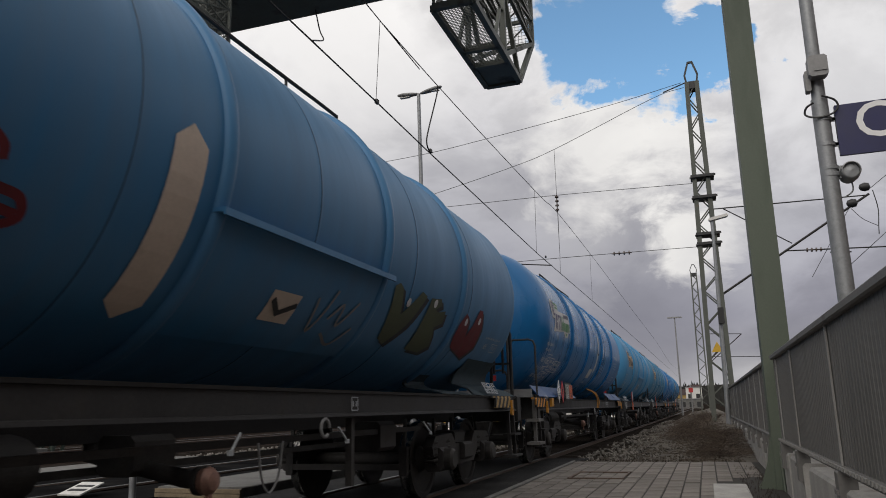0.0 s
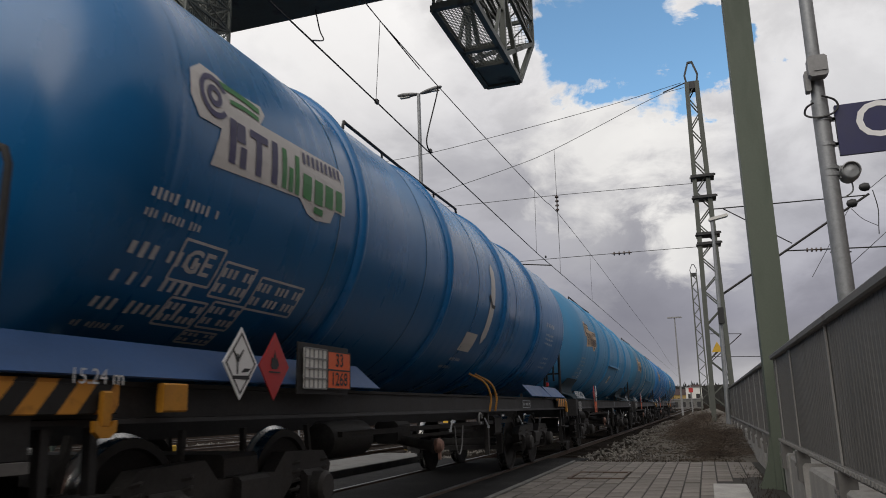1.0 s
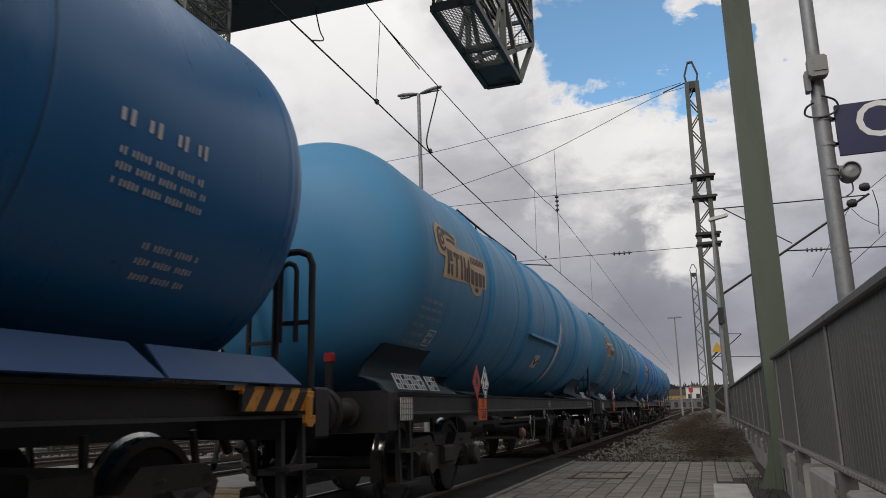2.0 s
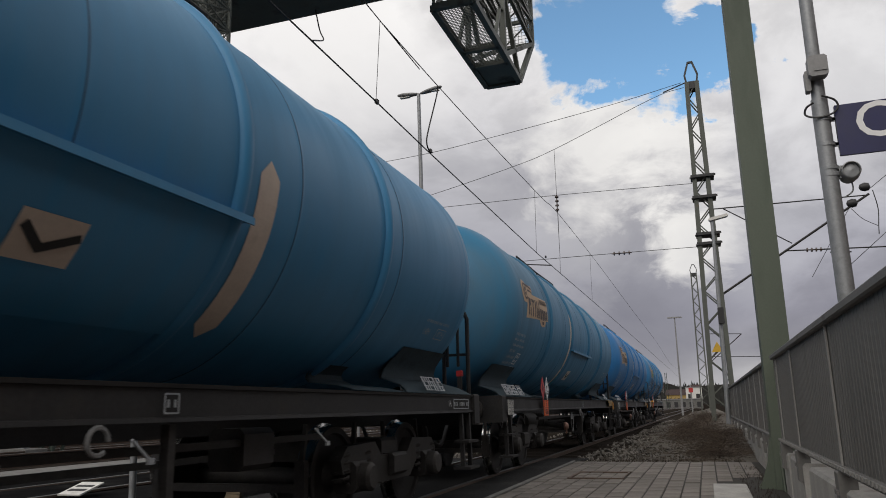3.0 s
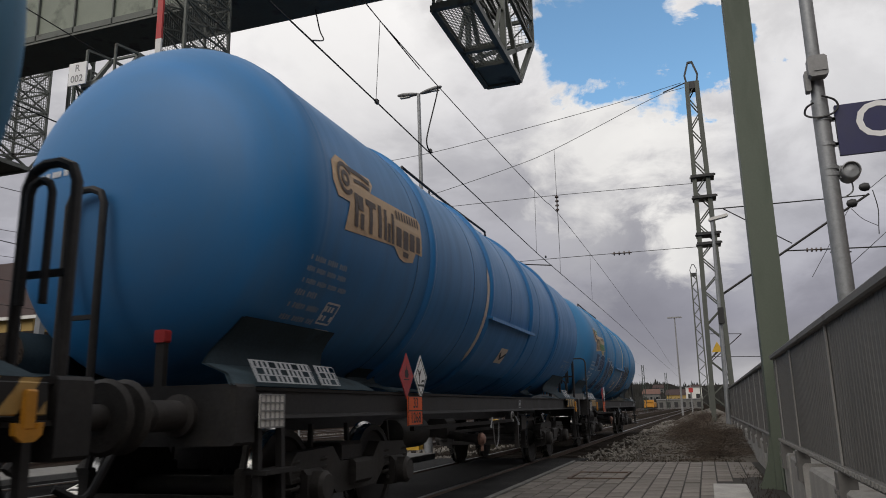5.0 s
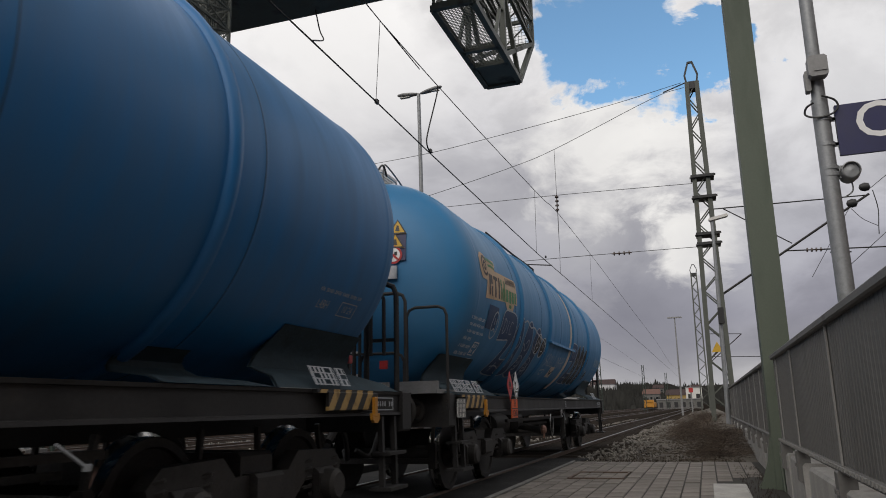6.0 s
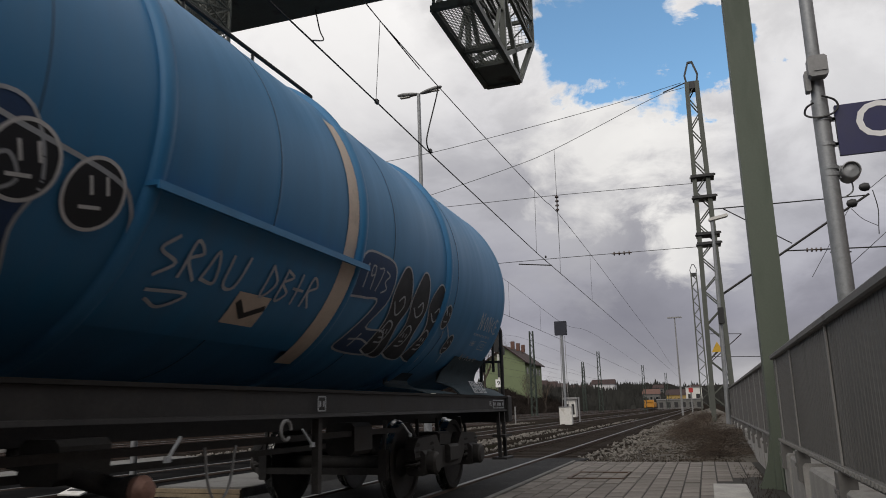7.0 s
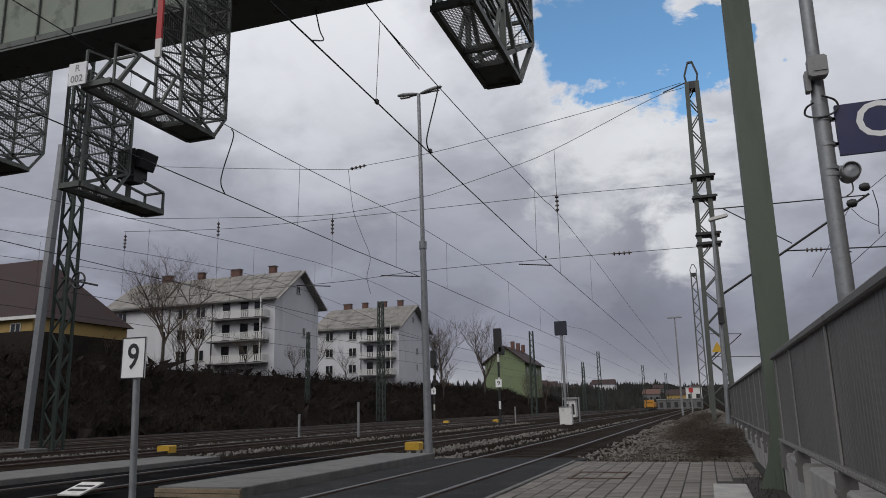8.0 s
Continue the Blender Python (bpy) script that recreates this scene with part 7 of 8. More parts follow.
        for yy, t in RUNGS:
            part("rung", cached("rung", lambda: Geo().bar((lx0, 0, 0), (lx1, 0, 0), 0.04, 0.026), M["alu"]), None, ldr, at=Matrix.Translation((0, yy, t)))
        tg = Geo()
        zt = ZC + RT + 0.16
        for x0, x1, y0, y1, z in ((-0.48, 0.14, -6.42, -5.85, zt), (-0.46, -0.06, -6.62, -6.46, zt - 0.17)):
            for p, q in (((x0, y0), (x1, y0)), ((x0, y1), (x1, y1)), ((x0, y0), (x0, y1)), ((x1, y0), (x1, y1))):
                tg.bar((*p, z), (*q, z), 0.022, 0.04)
            for k in range(1, int((y1 - y0) / 0.035)):
                tg.bar((x0, y0 + k * 0.035, z), (x1, y0 + k * 0.035, z), 0.006, 0.02)
            for k in range(1, int((x1 - x0) / 0.05)):
                tg.bar((x0 + k * 0.05, y0, z), (x0 + k * 0.05, y1, z), 0.006, 0.02)
            for x in (x0, x1):
                tg.bar((x, y1, z), (x, y1 + 0.02, z - 0.25), 0.02)
        tagged(part("top_step", cached("topstep", lambda: tg, M["alu"], False), None, ob, "grating step at the ladder's head"), kind="stuff")
        part("top_rail", cached("toprail", lambda: Geo().tube(smooth_line([(0.2, -6.45, ZC + RT - 0.05), (0.2, -6.44, ZC + RT + 0.20), (0.2, -6.3, ZC + RT + 0.24), (0.2, -5.8, ZC + RT + 0.12), (0.2, -5.4, ZC + RT - 0.02)], 5), 0.012, 8), M["grey"]), None, ob)
    # decals and fittings shared by all
    if style == "brake":
        warning_signs(ob, ((0.57, 3.4), (0.55, 3.21), (0.53, 3.03), (0.51, 2.8)))
    elif modern:
        warning_signs(ob, ((0.08, 3.74), (0.07, 3.46), (0.06, 3.31), (0.43, 2.8)))
    return ob


def joined_wheel():
    a, b = wheelset_geo(), tread_geo()
    me = bpy.data.meshes.new("wheelset")
    off = len(a.v)
    me.from_pydata(a.v + b.v, [], a.f + [tuple(i + off for i in f) for f in b.f])
    me.materials.append(M["bogie"])
    me.materials.append(M["steel"])
    na = len(a.f)
    for p in me.polygons:
        p.material_index = 0 if p.index < na else 1
    me.shade_smooth()
    me.set_sharp_from_angle(angle=radians(38))
    CACHE["wheel_joined"] = me
    return me


WHEELS = []
M["saddle"] = material("saddle", (0.036, 0.058, 0.072), 0.75, 0, 0.35, 1.5, 40, 0.1, second=(0.024, 0.034, 0.040), spec=0.25)
M["blueapron"] = material("blueapron", (0.024, 0.075, 0.20), 0.5, 0, 0.12, 2, 40, 0.05)
PAINT = [tank_paint("paint_a", (0.046, 0.192, 0.385), (0.12, 0.16, 0.20), 0.50, 0.40, 1.0),
         tank_paint("paint_b", (0.008, 0.135, 0.35), (0.045, 0.15, 0.26), 0.12, 0.20, 3.0),
         tank_paint("paint_c", (0.045, 0.245, 0.465), (0.14, 0.22, 0.28), 0.35, 0.38, 5.0),
         tank_paint("paint_d", (0.028, 0.195, 0.36), (0.095, 0.13, 0.145), 0.55, 0.38, 7.0),
         tank_paint("paint_e", (0.012, 0.172, 0.44), (0.10, 0.14, 0.17), 0.50, 0.36, 9.0),
         tank_paint("paint_f", (0.026, 0.190, 0.405), (0.11, 0.16, 0.20), 0.38, 0.38, 11.0)]


def flank_stripe(ob, y, z0, z1, w, mat, label, notch=False):
    a, b = arc(z0), arc(z1)
    p = [(-w / 2, a + 0.12), (0, a), (w / 2, a + 0.12), (w / 2, b - 0.12), (0.0, b), (-w / 2, b - 0.12)]
    part("marker_stripe", wrap(flat([p], mat), 0.006, y, 0), None, ob, label)
    if notch:
        m = (a + b) / 2
        part("stripe_mark", wrap(flat(stroke([(-w * 0.75, m + 0.10, 0), (0, m - 0.03, 0), (w * 0.55, m - 0.03, 0)], 0.05), M["black"]), 0.010, y, 0), None, ob)


def arrow_plate(ob, y, z, bent=True):
    s = arc(z)
    part("arrow_plate", wrap(flat([oblong(0, 0, 0.40, 0.26)], M["stripe"]), 0.036, y, s), None, ob, "cream plate with a dark chevron")
    part("chevron", wrap(flat(stroke([(-0.15, 0.05, 0), (-0.02, -0.05, 0), (0.17, 0.04, 0)], 0.05), M["black"]), 0.041, y, s), None, ob)


def hazard_bar(ob, y, mat, hook):
    """Striped brake-cut-off bar with its yellow hook on the sill."""
    g = Geo().box((1.33, y, 1.14), (0.03, 0.95, 0.15), bevel=0.006).box((1.31, y - 0.1, 1.22), (0.05, 1.1, 0.03))
    part("striped_bar", g, M[mat], ob, "black and yellow striped bar")
    x, yy = 1.37, y + 0.36
    hk = Geo().box((x, yy, 1.09), (0.03, 0.055, 0.18), bevel=0.01)
    hk.prism([(-0.075, 0.045), (-0.07, -0.01), (-0.03, -0.04), (0.03, -0.04), (0.07, -0.01), (0.075, 0.045), (0.05, 0.04), (0.035, 0.015), (-0.035, 0.015), (-0.05, 0.04)], Matrix(((0, 0, 1, x - 0.015), (1, 0, 0, yy), (0, 1, 0, 0.99), (0, 0, 0, 1))), 0.03)
    part("rope_hook", hk, M["amber"], ob, "yellow rope hook")


def frame_label(ob, y, w, txt="", x=1.295, z=1.12):
    b = Geo()
    for dy, dz, ww, h in ((0, 0.055, w, 0.01), (0, -0.055, w, 0.01), (-w / 2, 0, 0.01, 0.11), (w / 2, 0, 0.01, 0.11)):
        b.box((x, y + dy, z + dz), (0.004, ww, h))
    n = int(w / 0.05)
    for k in range(n):
        if k % 5 != 3:
            b.box((x, y - w / 2 + (k + 0.5) * w / n, z), (0.004, 0.02, 0.045))
    tagged(part("sill_lettering", b, M["dimletter"], ob, "white boxed lettering on the sill", smooth=False), kind="stuff")


def skirt_panels(ob, y, z, w, h):
    """The load table low on the end saddle, as boxed bars."""
    b = Geo()
    for wy, yy in ((w * 0.66, y - w * 0.17), (w * 0.26, y + w * 0.36)):
        tilt = Matrix.Translation((1.285, yy, z)) @ Matrix.Rotation(radians(-28), 4, "Y")
        for dz in (-0.5, -0.17, 0.17, 0.5):
            b.add([tilt @ Vector(p) for p in ((0, -wy / 2, dz * h), (0, wy / 2, dz * h), (0, wy / 2, dz * h + 0.010), (0, -wy / 2, dz * h + 0.010))], [(0, 1, 2, 3)])
        for dy in (-0.5, 0.5):
            b.add([tilt @ Vector(p) for p in ((0, dy * wy, -h / 2), (0, dy * wy + 0.010, -h / 2), (0, dy * wy + 0.010, h / 2), (0, dy * wy, h / 2))], [(0, 1, 2, 3)])
        n = int(wy / 0.06)
        for j in range(3):
            for k in range(n):
                if (k * 3 + j) % 5 == 4:
                    continue
                yy2 = -wy / 2 + (k + 0.5) * wy / n
                zz = h * (-0.34 + 0.34 * j)
                b.add([tilt @ Vector(p) for p in ((0, yy2 - 0.018, zz - 0.028), (0, yy2 + 0.018, zz - 0.028), (0, yy2 + 0.018, zz + 0.028), (0, yy2 - 0.018, zz + 0.028))], [(0, 1, 2, 3)])
    tagged(part("load_table", b, M["dimletter"], ob, "white stencilled load table", smooth=False), kind="stuff")


def end_lettering(ob, extra=""):
    """Stencils near the trailing dome."""
    s = arc(1.94)
    me = text_mesh("L4BH", 0.115, M["dimletter"], 0.0, squeeze=0.75)
    part("lettering", wrap(me, 0.006, 5.30, s), None, ob, "white stencilled letters")
    me = text_mesh(extra, 0.095, M["dimletter"], 0.0, squeeze=0.85)
    part("lettering", wrap(me, 0.006, 5.75, s), None, ob, "white stencilled date")
    part("date_box", wrap(flat(outline_box(0, 0, 0.29, 0.13, 0.010), M["dimletter"]), 0.006, 5.75, s), None, ob)
    data_lines(ob, [(5.15, 2.055, 0.76, 0.04)], mat="dimletter")


def make_train():
    w = []
    w.append(build_wagon("old", PAINT[0], "dusty blue tank wagon with green and red graffiti"))
    w.append(build_wagon("modern", PAINT[1], "clean glossy blue tank wagon with blue aprons and end railings"))
    w.append(build_wagon("old", PAINT[2], "faded light blue tank wagon with cream marker stripe"))
    w.append(build_wagon("old", PAINT[3], "dusty turquoise blue tank wagon with cream badge"))
    w.append(build_wagon("old", PAINT[4], "strong blue tank wagon with cream badge and grime"))
    w.append(build_wagon("brake", PAINT[5], "last blue tank wagon covered in white-outlined graffiti"))
    a, b, c, d, e, f = w
    for ob in (a, c, d, e, f):
        logo(ob, -5.08, 0.0, M["cream"], M["brown"], M["green"] if ob is f else M["brown"])
        data_lines(ob, [(-6.28, 2.25, 0.62, 0.055), (-6.28, 2.165, 0.66, 0.05), (-6.28, 2.075, 0.75, 0.05), (-6.3, 1.985, 0.34, 0.06), (-6.3, 1.89, 0.52, 0.06), (-6.3, 1.80, 0.52, 0.06), (-6.3, 1.71, 0.26, 0.05)], mat="letter" if ob is f else "dimletter")
        data_boxes(ob, [(-5.62, 1.88, 0.22, 0.20), (-5.55, 1.71, 0.24, 0.12)])
        placards(ob, -4.2, 1.335, 1.40, 1.05, 0.22, True)
        skirt_panels(ob, -6.25, 1.34, 1.25, 0.17)
        skirt_panels(ob, 5.35, 1.34, 0.62, 0.16)
        grid_plate(ob, -6.72, 1.345, 1.07, 0.30, 0.22)
        frame_label(ob, 6.35, 0.6)
        me = text_mesh("1R", 0.10, M["letter"])
        me.transform(Matrix(((0, 0, 1, 1.297), (1, 0, 0, 5.9), (0, 1, 0, 1.12), (0, 0, 0, 1))))
        part("lettering", me, None, ob)
        frame_label(ob, 0.9, 0.12)
    logo(b, -5.10, 0.0, M["logowhite"], M["purple"], M["green"])
    # first wagon
    flank_stripe(a, -1.66, 1.62, 2.75, 0.30, M["stripe"], "cream marker stripe with pointed ends")
    arrow_plate(a, -0.2, 1.86)
    V = [(1.60, 2.27), (1.70, 2.31), (1.80, 2.28), (1.97, 2.03), (2.33, 2.31), (2.50, 2.28), (2.25, 1.95), (1.98, 1.74), (1.78, 1.78)]
    E = [(2.60, 1.73), (2.60, 2.0), (2.64, 2.28), (2.95, 2.31), (3.02, 2.24), (2.86, 2.18), (2.95, 2.16), (3.20, 2.20), (3.22, 2.06), (3.02, 2.0), (3.12, 1.92), (3.22, 1.80), (3.04, 1.72)]
    U = [(3.84, 2.12), (3.98, 2.26), (4.12, 2.22), (4.26, 1.99), (4.48, 2.36), (4.62, 2.36), (4.78, 2.15), (4.82, 1.90), (4.58, 1.74), (4.20, 1.80), (3.92, 1.84), (3.82, 1.95)]
    for shape, mt, lb in ((V, "spraygreen", "pale green sprayed letter shape"), (E, "spraygreen", "pale green sprayed letter shape"), (U, "sprayred", "dark red sprayed shape")):
        fill_on(a, [(y + 0.09, z - 0.03) for y, z in shape], M["spraydark"], 0.005, "dark sprayed letter shadow")
        fill_on(a, shape, M[mt], 0.010, lb)
    for y, z in ((2.05, 2.16), (2.80, 2.24), (4.05, 2.16), (4.58, 2.22)):
        part("paint_dot", wrap(flat([disc(0, 0, 0.05)], M["letter"]), 0.013, y, arc(z)), None, a)
    spray(a, [[(0, 0.1), (0.1, -0.2), (0.25, 0.2)], [(0.3, -0.05), (0.45, 0.1), (0.5, -0.1), (0.7, 0.15)], [(0.35, -0.2), (0.6, -0.3), (0.8, -0.1)]], 0.03, M["grey"], 0.25, 1.9, off=0.040)
    spray(a, [[(0, 0), (0.2, 0.15), (0.25, -0.1), (0.05, -0.1)], [(-0.3, 0.5), (-0.1, 0.4), (-0.25, 0.3)]], 0.06, M["sprayred"], -3.2, 2.25, label="red sprayed graffiti lines")
    hazard_bar(a, 5.9, "hazardold", True)
    end_lettering(a, "08 24")
    spray_on(a, [[(-2.92, 2.30), (-2.82, 2.24), (-2.80, 2.19)], [(-2.78, 2.07), (-2.64, 2.05), (-2.60, 1.97), (-2.70, 1.91)], [(-2.74, 1.99), (-2.64, 1.98)]], 0.05, M["sprayred"], 0.009, "red sprayed graffiti lines")
    for ob in (c, d, e, f):
        nb = Geo()
        for k in range(13):
            if k in (2, 5, 10):
                continue
            nb.prism(oblong(0, 0, 0.020, 0.050), dome_at(-0.84 + 0.028 * k, 2.99, 0.004), 0.003)
        tagged(part("number_marks", nb, M["letter"], ob, "small white stencilled marks on the dome", smooth=False), kind="stuff")
    # modern wagon
    flank_stripe(b, 0.62, 1.95, 3.10, 0.22, M["logowhite"], "white marker stripe with pointed ends", True)
    part("data_plate", wrap(flat([oblong(0, 0, 0.5, 0.28)], M["logowhite"]), 0.006, 0.1, arc(1.94)), None, b, "white data plate")
    data_lines(b, [(-6.3, 2.28, 0.62, 0.075), (-6.3, 2.17, 0.5, 0.06), (-6.3, 1.98, 0.26, 0.11), (-5.98, 1.98, 0.3, 0.11), (-6.3, 1.83, 0.2, 0.11), (-6.05, 1.83, 0.45, 0.11), (-6.3, 1.69, 0.75, 0.11), (-6.3, 1.58, 0.4, 0.06), (4.45, 2.6, 0.35, 0.10), (4.9, 2.6, 0.3, 0.10), (4.5, 2.42, 0.7, 0.05), (4.5, 2.34, 0.75, 0.05), (4.5, 2.26, 0.75, 0.05), (4.9, 2.0, 0.5, 0.05), (4.9, 1.92, 0.5, 0.05), (4.9, 1.84, 0.5, 0.05), (-0.2, 1.72, 0.45, 0.06), (-0.3, 1.62, 0.45, 0.06)])
    data_boxes(b, [(-5.25, 1.93, 0.36, 0.26), (-4.68, 1.90, 0.6, 0.26), (-5.55, 1.70, 0.36, 0.22), (-5.15, 1.72, 0.34, 0.22), (-5.2, 1.58, 0.34, 0.12)])
    me = text_mesh("GE", 0.22, M["letter"], 0.004)
    part("lettering", wrap(me, 0.006, -5.68, arc(1.98)), None, b, "white stencilled letters")
    part("letter_box", wrap(flat(outline_box(0, 0, 0.40, 0.27, 0.018), M["letter"]), 0.006, -5.68, arc(1.98)), None, b)
    placards(b, -5.40, 1.40, 1.37, 1.38, 1.36, False)
    grid_plate(b, -4.42, 1.405, 1.38, 0.34, 0.30)
    part("placard_frame", Geo().box((1.385, -4.25, 1.38), (0.012, 0.82, 0.38)), M["frame"], b)
    hazard_bar(b, -6.85, "hazard", True)
    hazard_bar(b, 6.3, "hazard", True)
    part("valve_box", Geo().box((1.36, -5.98, 1.15), (0.05, 0.20, 0.16), bevel=0.01), M["amber"], b, "small yellow valve sign")
    me = text_mesh("15.24 m", 0.11, M["letter"])
    me.transform(Matrix(((0, 0, 1, 1.37), (1, 0, 0, -6.55), (0, 1, 0, 1.245), (0, 0, 0, 1))))
    part("lettering", me, None, b)
    for yy, zz in ((0.92, 1.55), (1.22, 1.55)):
        part("filling_hose", Geo().tube(smooth_line([(1.05, yy - 0.22, 1.55), (1.26, yy - 0.16, 1.42), (1.33, yy - 0.10, 1.22), (1.31, yy - 0.12, 1.02)], 6), 0.015, 8), M["hose"], b, "orange-brown hose")
    frame_label(b, 3.2, 0.55)
    part("corner_steps", Geo().box((1.26, -7.12, 1.02), (0.06, 0.12, 0.42), bevel=0.01).box((1.26, -7.12, 0.84), (0.22, 0.42, 0.05)).box((1.26, -7.12, 0.44), (0.24, 0.44, 0.05)).box((1.26, -7.12, 0.62), (0.05, 0.09, 0.4)), M["fence"], b, "grey corner steps")
    # third to fifth
    flank_stripe(c, 1.58, 1.58, 2.78, 0.24, M["stripe"], "cream marker stripe with pointed ends")
    arrow_plate(c, -0.02, 1.92)
    flank_stripe(d, -1.43, 1.9, 3.1, 0.16, M["stripe"], "cream marker stripe along the ring")
    flank_stripe(d, -1.43, 1.45, 1.95, 0.16, M["stripe"], "cream marker stripe along the ring")
    arrow_plate(d, -0.5, 1.80)
    arrow_plate(e, 0.1, 1.88)
    flank_stripe(e, -1.43, 1.7, 3.0, 0.12, M["stripe"], "cream marker stripe along the ring")
    hazard_bar(e, 5.7, "hazardold", True)
    hazard_bar(d, 6.3, "hazardold", True)
    for ob, txt in ((c, "07 24"), (d, "07 24"), (e, "10 24")):
        end_lettering(ob, txt)
    # last wagon
    arrow_plate(f, 0.02, 1.80)
    a0, a1 = arc(1.5), arc(3.6)
    part("marker_stripe", wrap(flat([oblong(0, (a0 + arc(2.3)) / 2, 0.26, arc(2.3) - a0)], M["stripe"]), 0.035, 1.1, 0), None, f, "cream marker band round the flank")
    part("marker_stripe", wrap(flat([oblong(0, (a1 + arc(2.34)) / 2, 0.20, a1 - arc(2.34))], M["stripe"]), 0.006, 1.1, 0), None, f, "cream marker band round the flank")
    part("paint_patch", wrap(flat([oblong(0, 0, 0.5, 0.34)], M["spraynavy"]), 0.006, -5.35, arc(2.33)), None, f, "dark blue painted-over patch")
    face = [[(0.16 * math.cos(k * 0.7), 0.2 * math.sin(k * 0.7)) for k in range(10)], [(-0.05, 0.1), (-0.04, 0.02)], [(0.05, 0.1), (0.05, 0.02)], [(-0.07, -0.08), (0.0, -0.05), (0.07, -0.09)]]
    spray(f, face, 0.025, M["chalk"], -5.16, 2.24)
    dic = [[(0.0, 0.1), (0.0, -0.1), (0.1, -0.04), (0.09, 0.06), (0.0, 0.1)], [(0.2, 0.08), (0.2, -0.08)], [(0.42, 0.07), (0.34, 0.08), (0.3, 0.0), (0.34, -0.08), (0.43, -0.07)]]
    sprayed_word(f, -4.80, 2.02, 1.08, M["spraynavy"], dic, 3)
    spray_on(f, [[(-3.42, 2.46), (-3.26, 2.50), (-2.94, 2.42), (-2.69, 2.44), (-2.29, 2.36), (-1.58, 2.27), (-1.40, 2.16), (-1.34, 2.02)], [(-1.28, 1.95), (-1.25, 1.87)], [(-1.22, 1.82), (-1.20, 1.79)], [(-1.14, 1.70), (-1.08, 1.68), (-1.10, 1.63)]], 0.026, M["chalk"], 0.013)
    spray_on(f, [[(3.76, 2.26), (3.86, 2.19)], [(4.04, 2.05), (4.16, 1.99), (4.28, 1.93)], [(4.42, 1.75), (4.46, 1.66)]], 0.020, M["chalk"], 0.013)
    spray(f, [[(0, 0.1), (0.12, -0.12), (0.22, 0.14), (0.3, -0.08)], [(0.05, -0.02), (0.3, 0.05)]], 0.022, M["dimletter"], -2.35, 1.72)
    for y, z in ((-1.66, 2.16), (-2.10, 2.20)):
        part("paint_disc", wrap(flat([disc(0, 0, 0.19)], M["spraydark"]), 0.012, y, arc(z)), None, f, "black sprayed disc with white marks")
        spray(f, [[(0.19 * math.cos(k * 0.5), 0.19 * math.sin(k * 0.5)) for k in range(14)], [(-0.06, 0.08), (-0.02, 0.0)], [(0.04, 0.1), (0.08, 0.02)], [(-0.06, -0.08), (0.06, -0.06)]], 0.020, M["letter"], y, z).location.x += 0.006
    spray(f, [[(-0.2, 0.12), (-0.3, 0.02), (-0.14, -0.04), (-0.26, -0.14)], [(-0.06, -0.12), (-0.04, 0.12), (0.06, 0.06), (-0.04, 0.0), (0.08, -0.12)], [(0.14, -0.1), (0.2, 0.1), (0.28, -0.1), (0.14, -0.1)], [(0.36, 0.1), (0.38, -0.1), (0.5, -0.1), (0.54, 0.12)], [(-0.24, -0.24), (0.1, -0.22), (-0.05, -0.34), (-0.2, -0.3)]], 0.024, M["chalk"], -0.78, 2.0, off=0.040)
    spray(f, [[(0, 0.12), (0.0, -0.12), (0.12, 0.0), (0, 0.12)], [(0.2, 0.12), (0.2, -0.12), (0.3, -0.05), (0.2, 0.02), (0.3, 0.08), (0.2, 0.12)], [(0.42, 0.12), (0.42, -0.12)], [(0.36, 0), (0.5, 0)], [(0.56, -0.12), (0.58, 0.12), (0.68, 0.06), (0.58, 0.0), (0.68, -0.12)]], 0.022, M["chalk"], 0.05, 2.0, off=0.040)
    year = [[(0.0, 0.05), (0.04, 0.09), (0.04, -0.1)], [(0.18, 0.03), (0.12, 0.01), (0.12, 0.09), (0.18, 0.08), (0.18, -0.1)], [(0.25, 0.09), (0.34, 0.09), (0.28, -0.1)], [(0.40, 0.09), (0.48, 0.06), (0.42, 0.0), (0.48, -0.06), (0.40, -0.1)]]
    sprayed_word(f, 1.36, 2.02, 1.0, M["spraydark"], year, 3, 0.53)
    spray(f, [[(0, -0.12), (0.03, 0.14), (0.12, -0.1), (0.15, 0.14)], [(0.24, 0), (0.3, 0.1), (0.36, 0), (0.3, -0.1), (0.24, 0)], [(0.44, -0.1), (0.46, 0.12), (0.56, -0.1), (0.58, 0.12)], [(0.72, 0.08), (0.64, 0), (0.72, -0.1)], [(0.9, 0.1), (0.8, 0.1), (0.8, -0.1), (0.9, -0.1)], [(0.8, 0), (0.88, 0)]], 0.026, M["chalk"], 5.24, 2.22, 0.92)
    spray(f, [[(0, -0.14), (0.04, 0.14), (0.14, -0.12), (0.16, 0.14)], [(0.24, -0.12), (0.3, 0.12), (0.4, 0.02), (0.28, 0)], [(0.42, -0.1), (0.5, 0.1), (0.56, -0.1)], [(0.6, 0.1), (0.74, 0.1)], [(0.67, 0.1), (0.67, -0.12)]], 0.022, M["grey"], 5.15, 1.69)
    for y, z, q in ((3.89, 2.14, 0.15), (4.37, 1.86, 0.14)):
        part("paint_disc", wrap(flat([[(a * 0.8, b) for a, b in disc(0, 0, q)]], M["spraydark"]), 0.010, y, arc(z)), None, f, "black sprayed disc with white marks")
        spray(f, [[(0.8 * q * math.cos(k * 0.5), q * math.sin(k * 0.5)) for k in range(14)], [(-0.05, 0.05), (-0.01, 0.02)], [(0.04, 0.06), (0.08, 0.03)], [(-0.05, -0.06), (0.05, -0.05)]], 0.018, M["dimletter"], y, z).location.x += 0.004
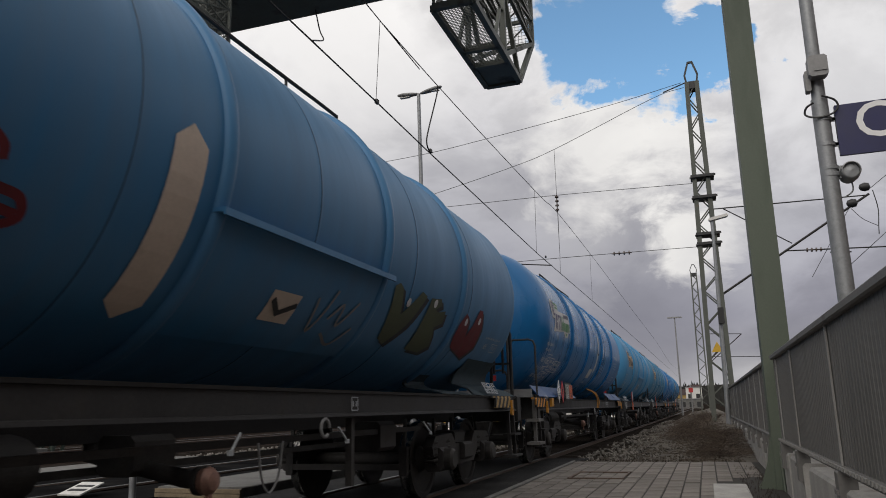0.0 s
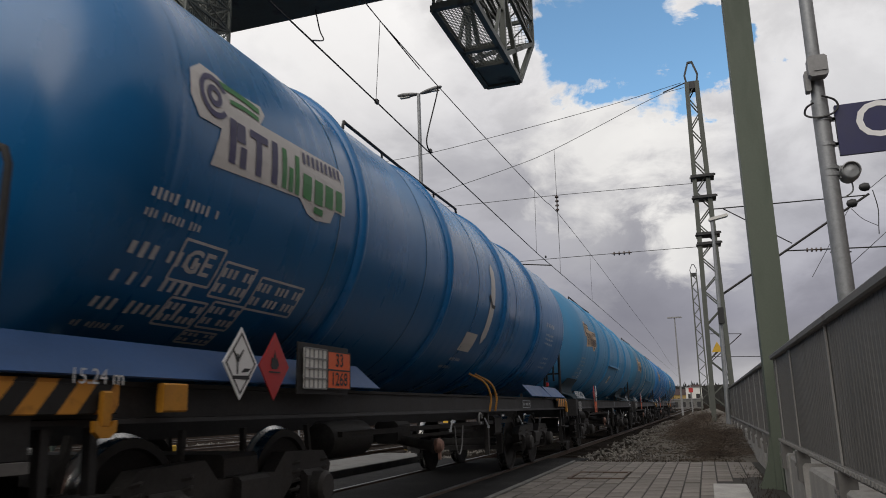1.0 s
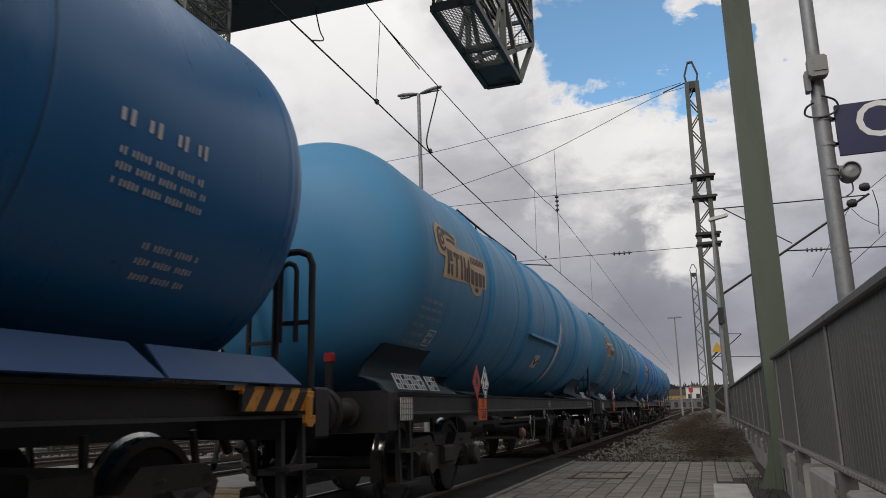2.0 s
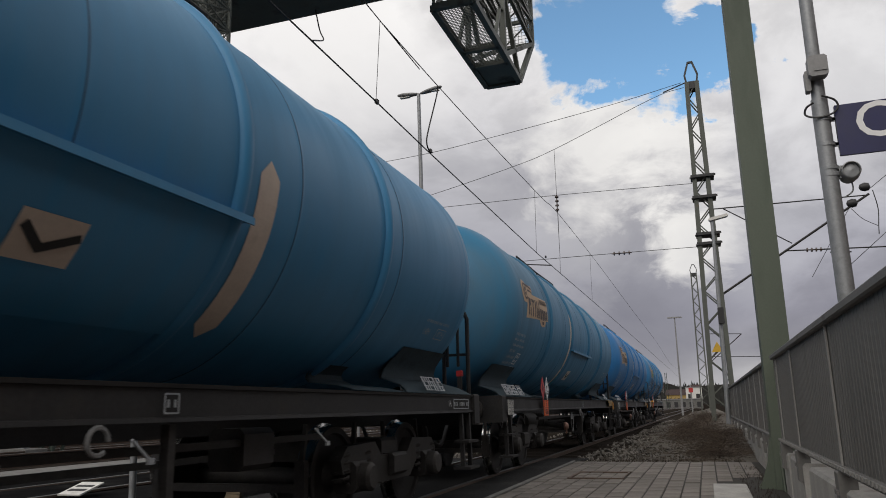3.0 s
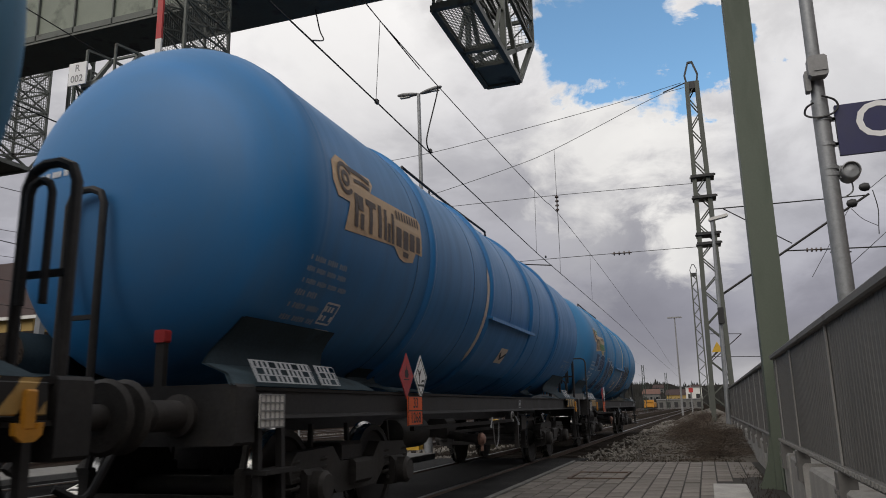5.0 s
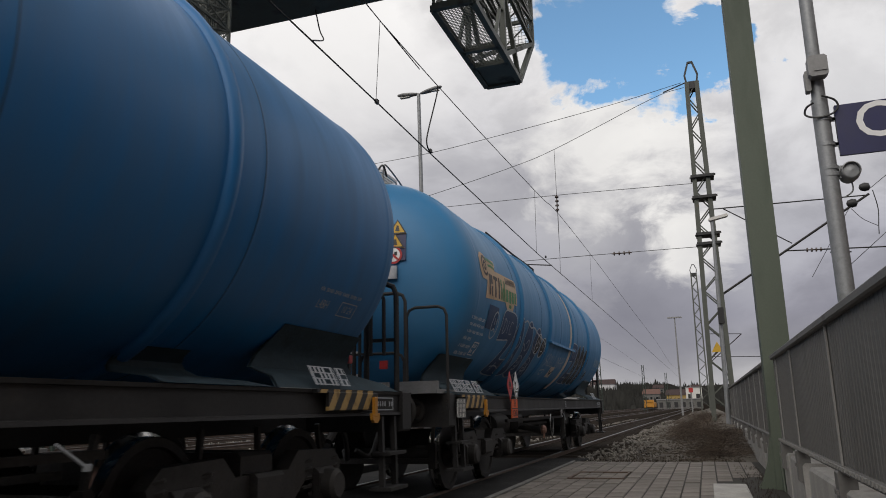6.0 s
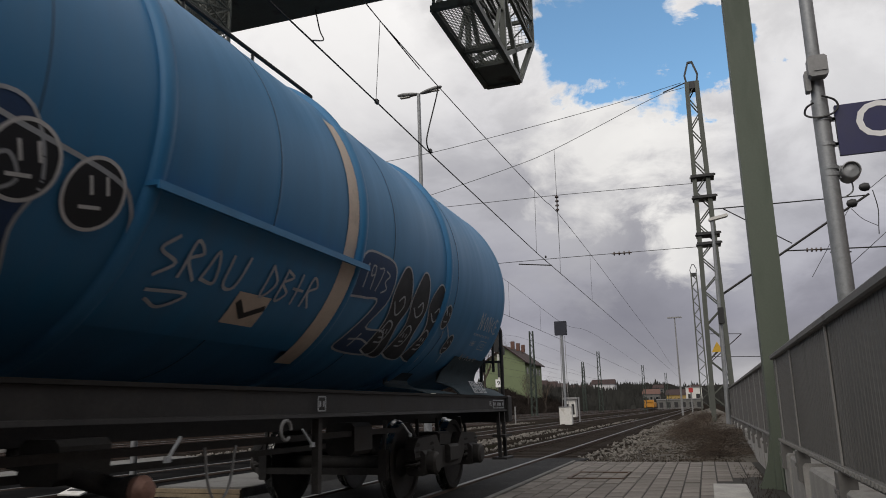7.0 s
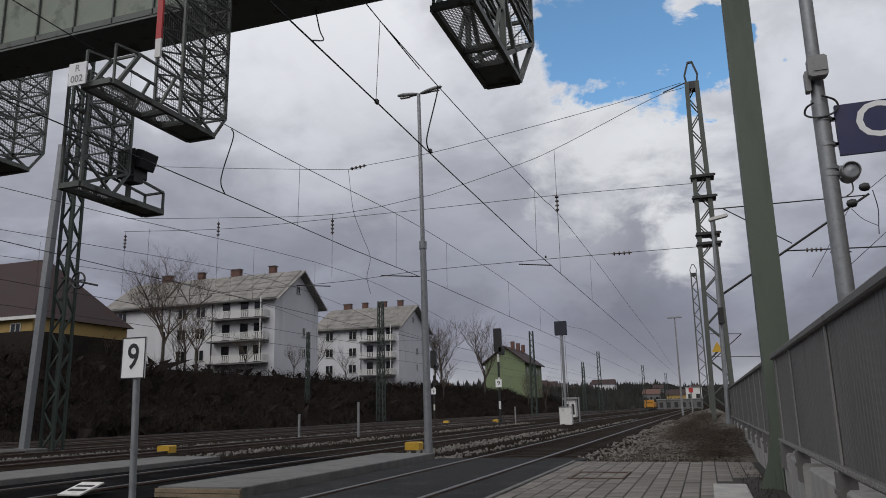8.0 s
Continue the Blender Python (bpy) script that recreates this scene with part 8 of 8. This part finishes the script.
    spray(f, [[(0, 0.08), (0.12, 0.0)], [(0.3, -0.2), (0.36, -0.3)]], 0.018, M["dimletter"], 3.68, 2.17)
    hazard_bar(f, -6.05, "hazardold", True)
    end_lettering(f, "12.22")
    return w


TRAIN = make_train()
STARTS = [5.1] + [5.2 + 15.4 * k for k in range(1, 6)]
for wagon, y in zip(TRAIN, STARTS):
    wagon.matrix_basis = pose(GAUGE_X, y, 0)


# ---------------------------------------------------------------- paving, slab by slab
def build_paving():
    bed = Geo().box(((PAVE_X0 + PAVE_X1) / 2, (PAVE_Y1 - 12) / 2, -0.13), (PAVE_X1 - PAVE_X0, PAVE_Y1 + 12, 0.22))
    floor = structure("pavement", bed, M["joint"], "grey concrete slab paving beside the track", smooth=False)
    part("edge_stone", Geo().box((PAVE_X0 + 0.035, (PAVE_Y1 - 12) / 2, -0.10), (0.07, PAVE_Y1 + 12, 0.216), bevel=0.01), M["concrete"], floor, "pale concrete edge stone")
    random.seed(77)
    w, d = 0.2175, 0.42
    nx = 15
    meshes = [Geo().box((0, 0, -0.03), (w - 0.017, d - 0.012, 0.06), bevel=0.006).mesh("slab", M["slab"], False) for _ in range(3)]
    rest = Geo()
    y, row = PAVE_Y1 - d / 2, 0
    while y > -8:
        for i in range(nx):
            x = -2.56 + (i + 0.5) * w
            yy = y + (0.14 * (i % 3) if row else 0)
            if x > 0.06 and 7.4 < y < 12.2 and x > 0.06 + 0.12 * ((row * 7) % 3):
                continue
            z = -0.012 + random.uniform(-0.004, 0.004)
            if y > 7.4:
                part("slab", random.choice(meshes), None, floor, at=pose(x, yy, z, random.uniform(-0.35, 0.35), random.uniform(-0.35, 0.35), 0))
            else:
                rest.box((x, yy, z - 0.03), (w - 0.012, d - 0.010, 0.06))
        y -= d
        row += 1
    tagged(part("slabs", rest, M["slab"], floor, smooth=False), kind="stuff")
    part("concrete_patch", Geo().box((0.20, 9.7, -0.035), (0.42, 2.7, 0.08), bevel=0.008), M["block"], floor, "pale concrete patch at the post's foot")
    part("manhole_frame", Geo().box((-1.68, 11.75, -0.005), (0.80, 0.05, 0.02)).box((-1.68, 12.85, -0.005), (0.86, 0.07, 0.02)).box((-2.08, 12.3, -0.005), (0.05, 1.1, 0.02)).box((-1.28, 12.3, -0.008), (0.03, 1.1, 0.02)), M["rail"], floor, "rusty manhole frame")
    random.seed(6)
    tuft = Geo()
    for _ in range(900):
        t = random.random()
        if t < 0.5:
            x, y = random.uniform(0.35, 0.72), random.uniform(7.5, 14.2)
        else:
            x, y = random.uniform(-2.5, 0.6), random.uniform(15.3, 15.8)
        h = random.uniform(0.02, 0.07)
        d0 = Vector((random.uniform(-1, 1), random.uniform(-1, 1), 0)) * 0.03
        p = Vector((x, y, -0.03))
        tuft.add([p + Vector((-0.004, 0, 0)), p + Vector((0.004, 0, 0)), p + d0 + Vector((0, 0, h))], [(0, 1, 2)])
    tagged(part("weeds", tuft, M["bramble"], smooth=False), "dry weeds and moss along the paving's edges", "weeds", kind="stuff")


build_paving()


# ---------------------------------------------------------------- what moves
def motions():
    for wagon, y in zip(TRAIN, STARTS):
        walk(wagon, [(t, pose(GAUGE_X, y - SPEED * t, 0)) for t in range(9)])
    turn = math.degrees(SPEED / 0.46)
    steps = [k / FPS for k in range(0, 8 * FPS + 1)]
    for wheel, dy in WHEELS:
        walk(wheel, [(t, pose(0, dy, 0.46, turn * t)) for t in steps])


motions()
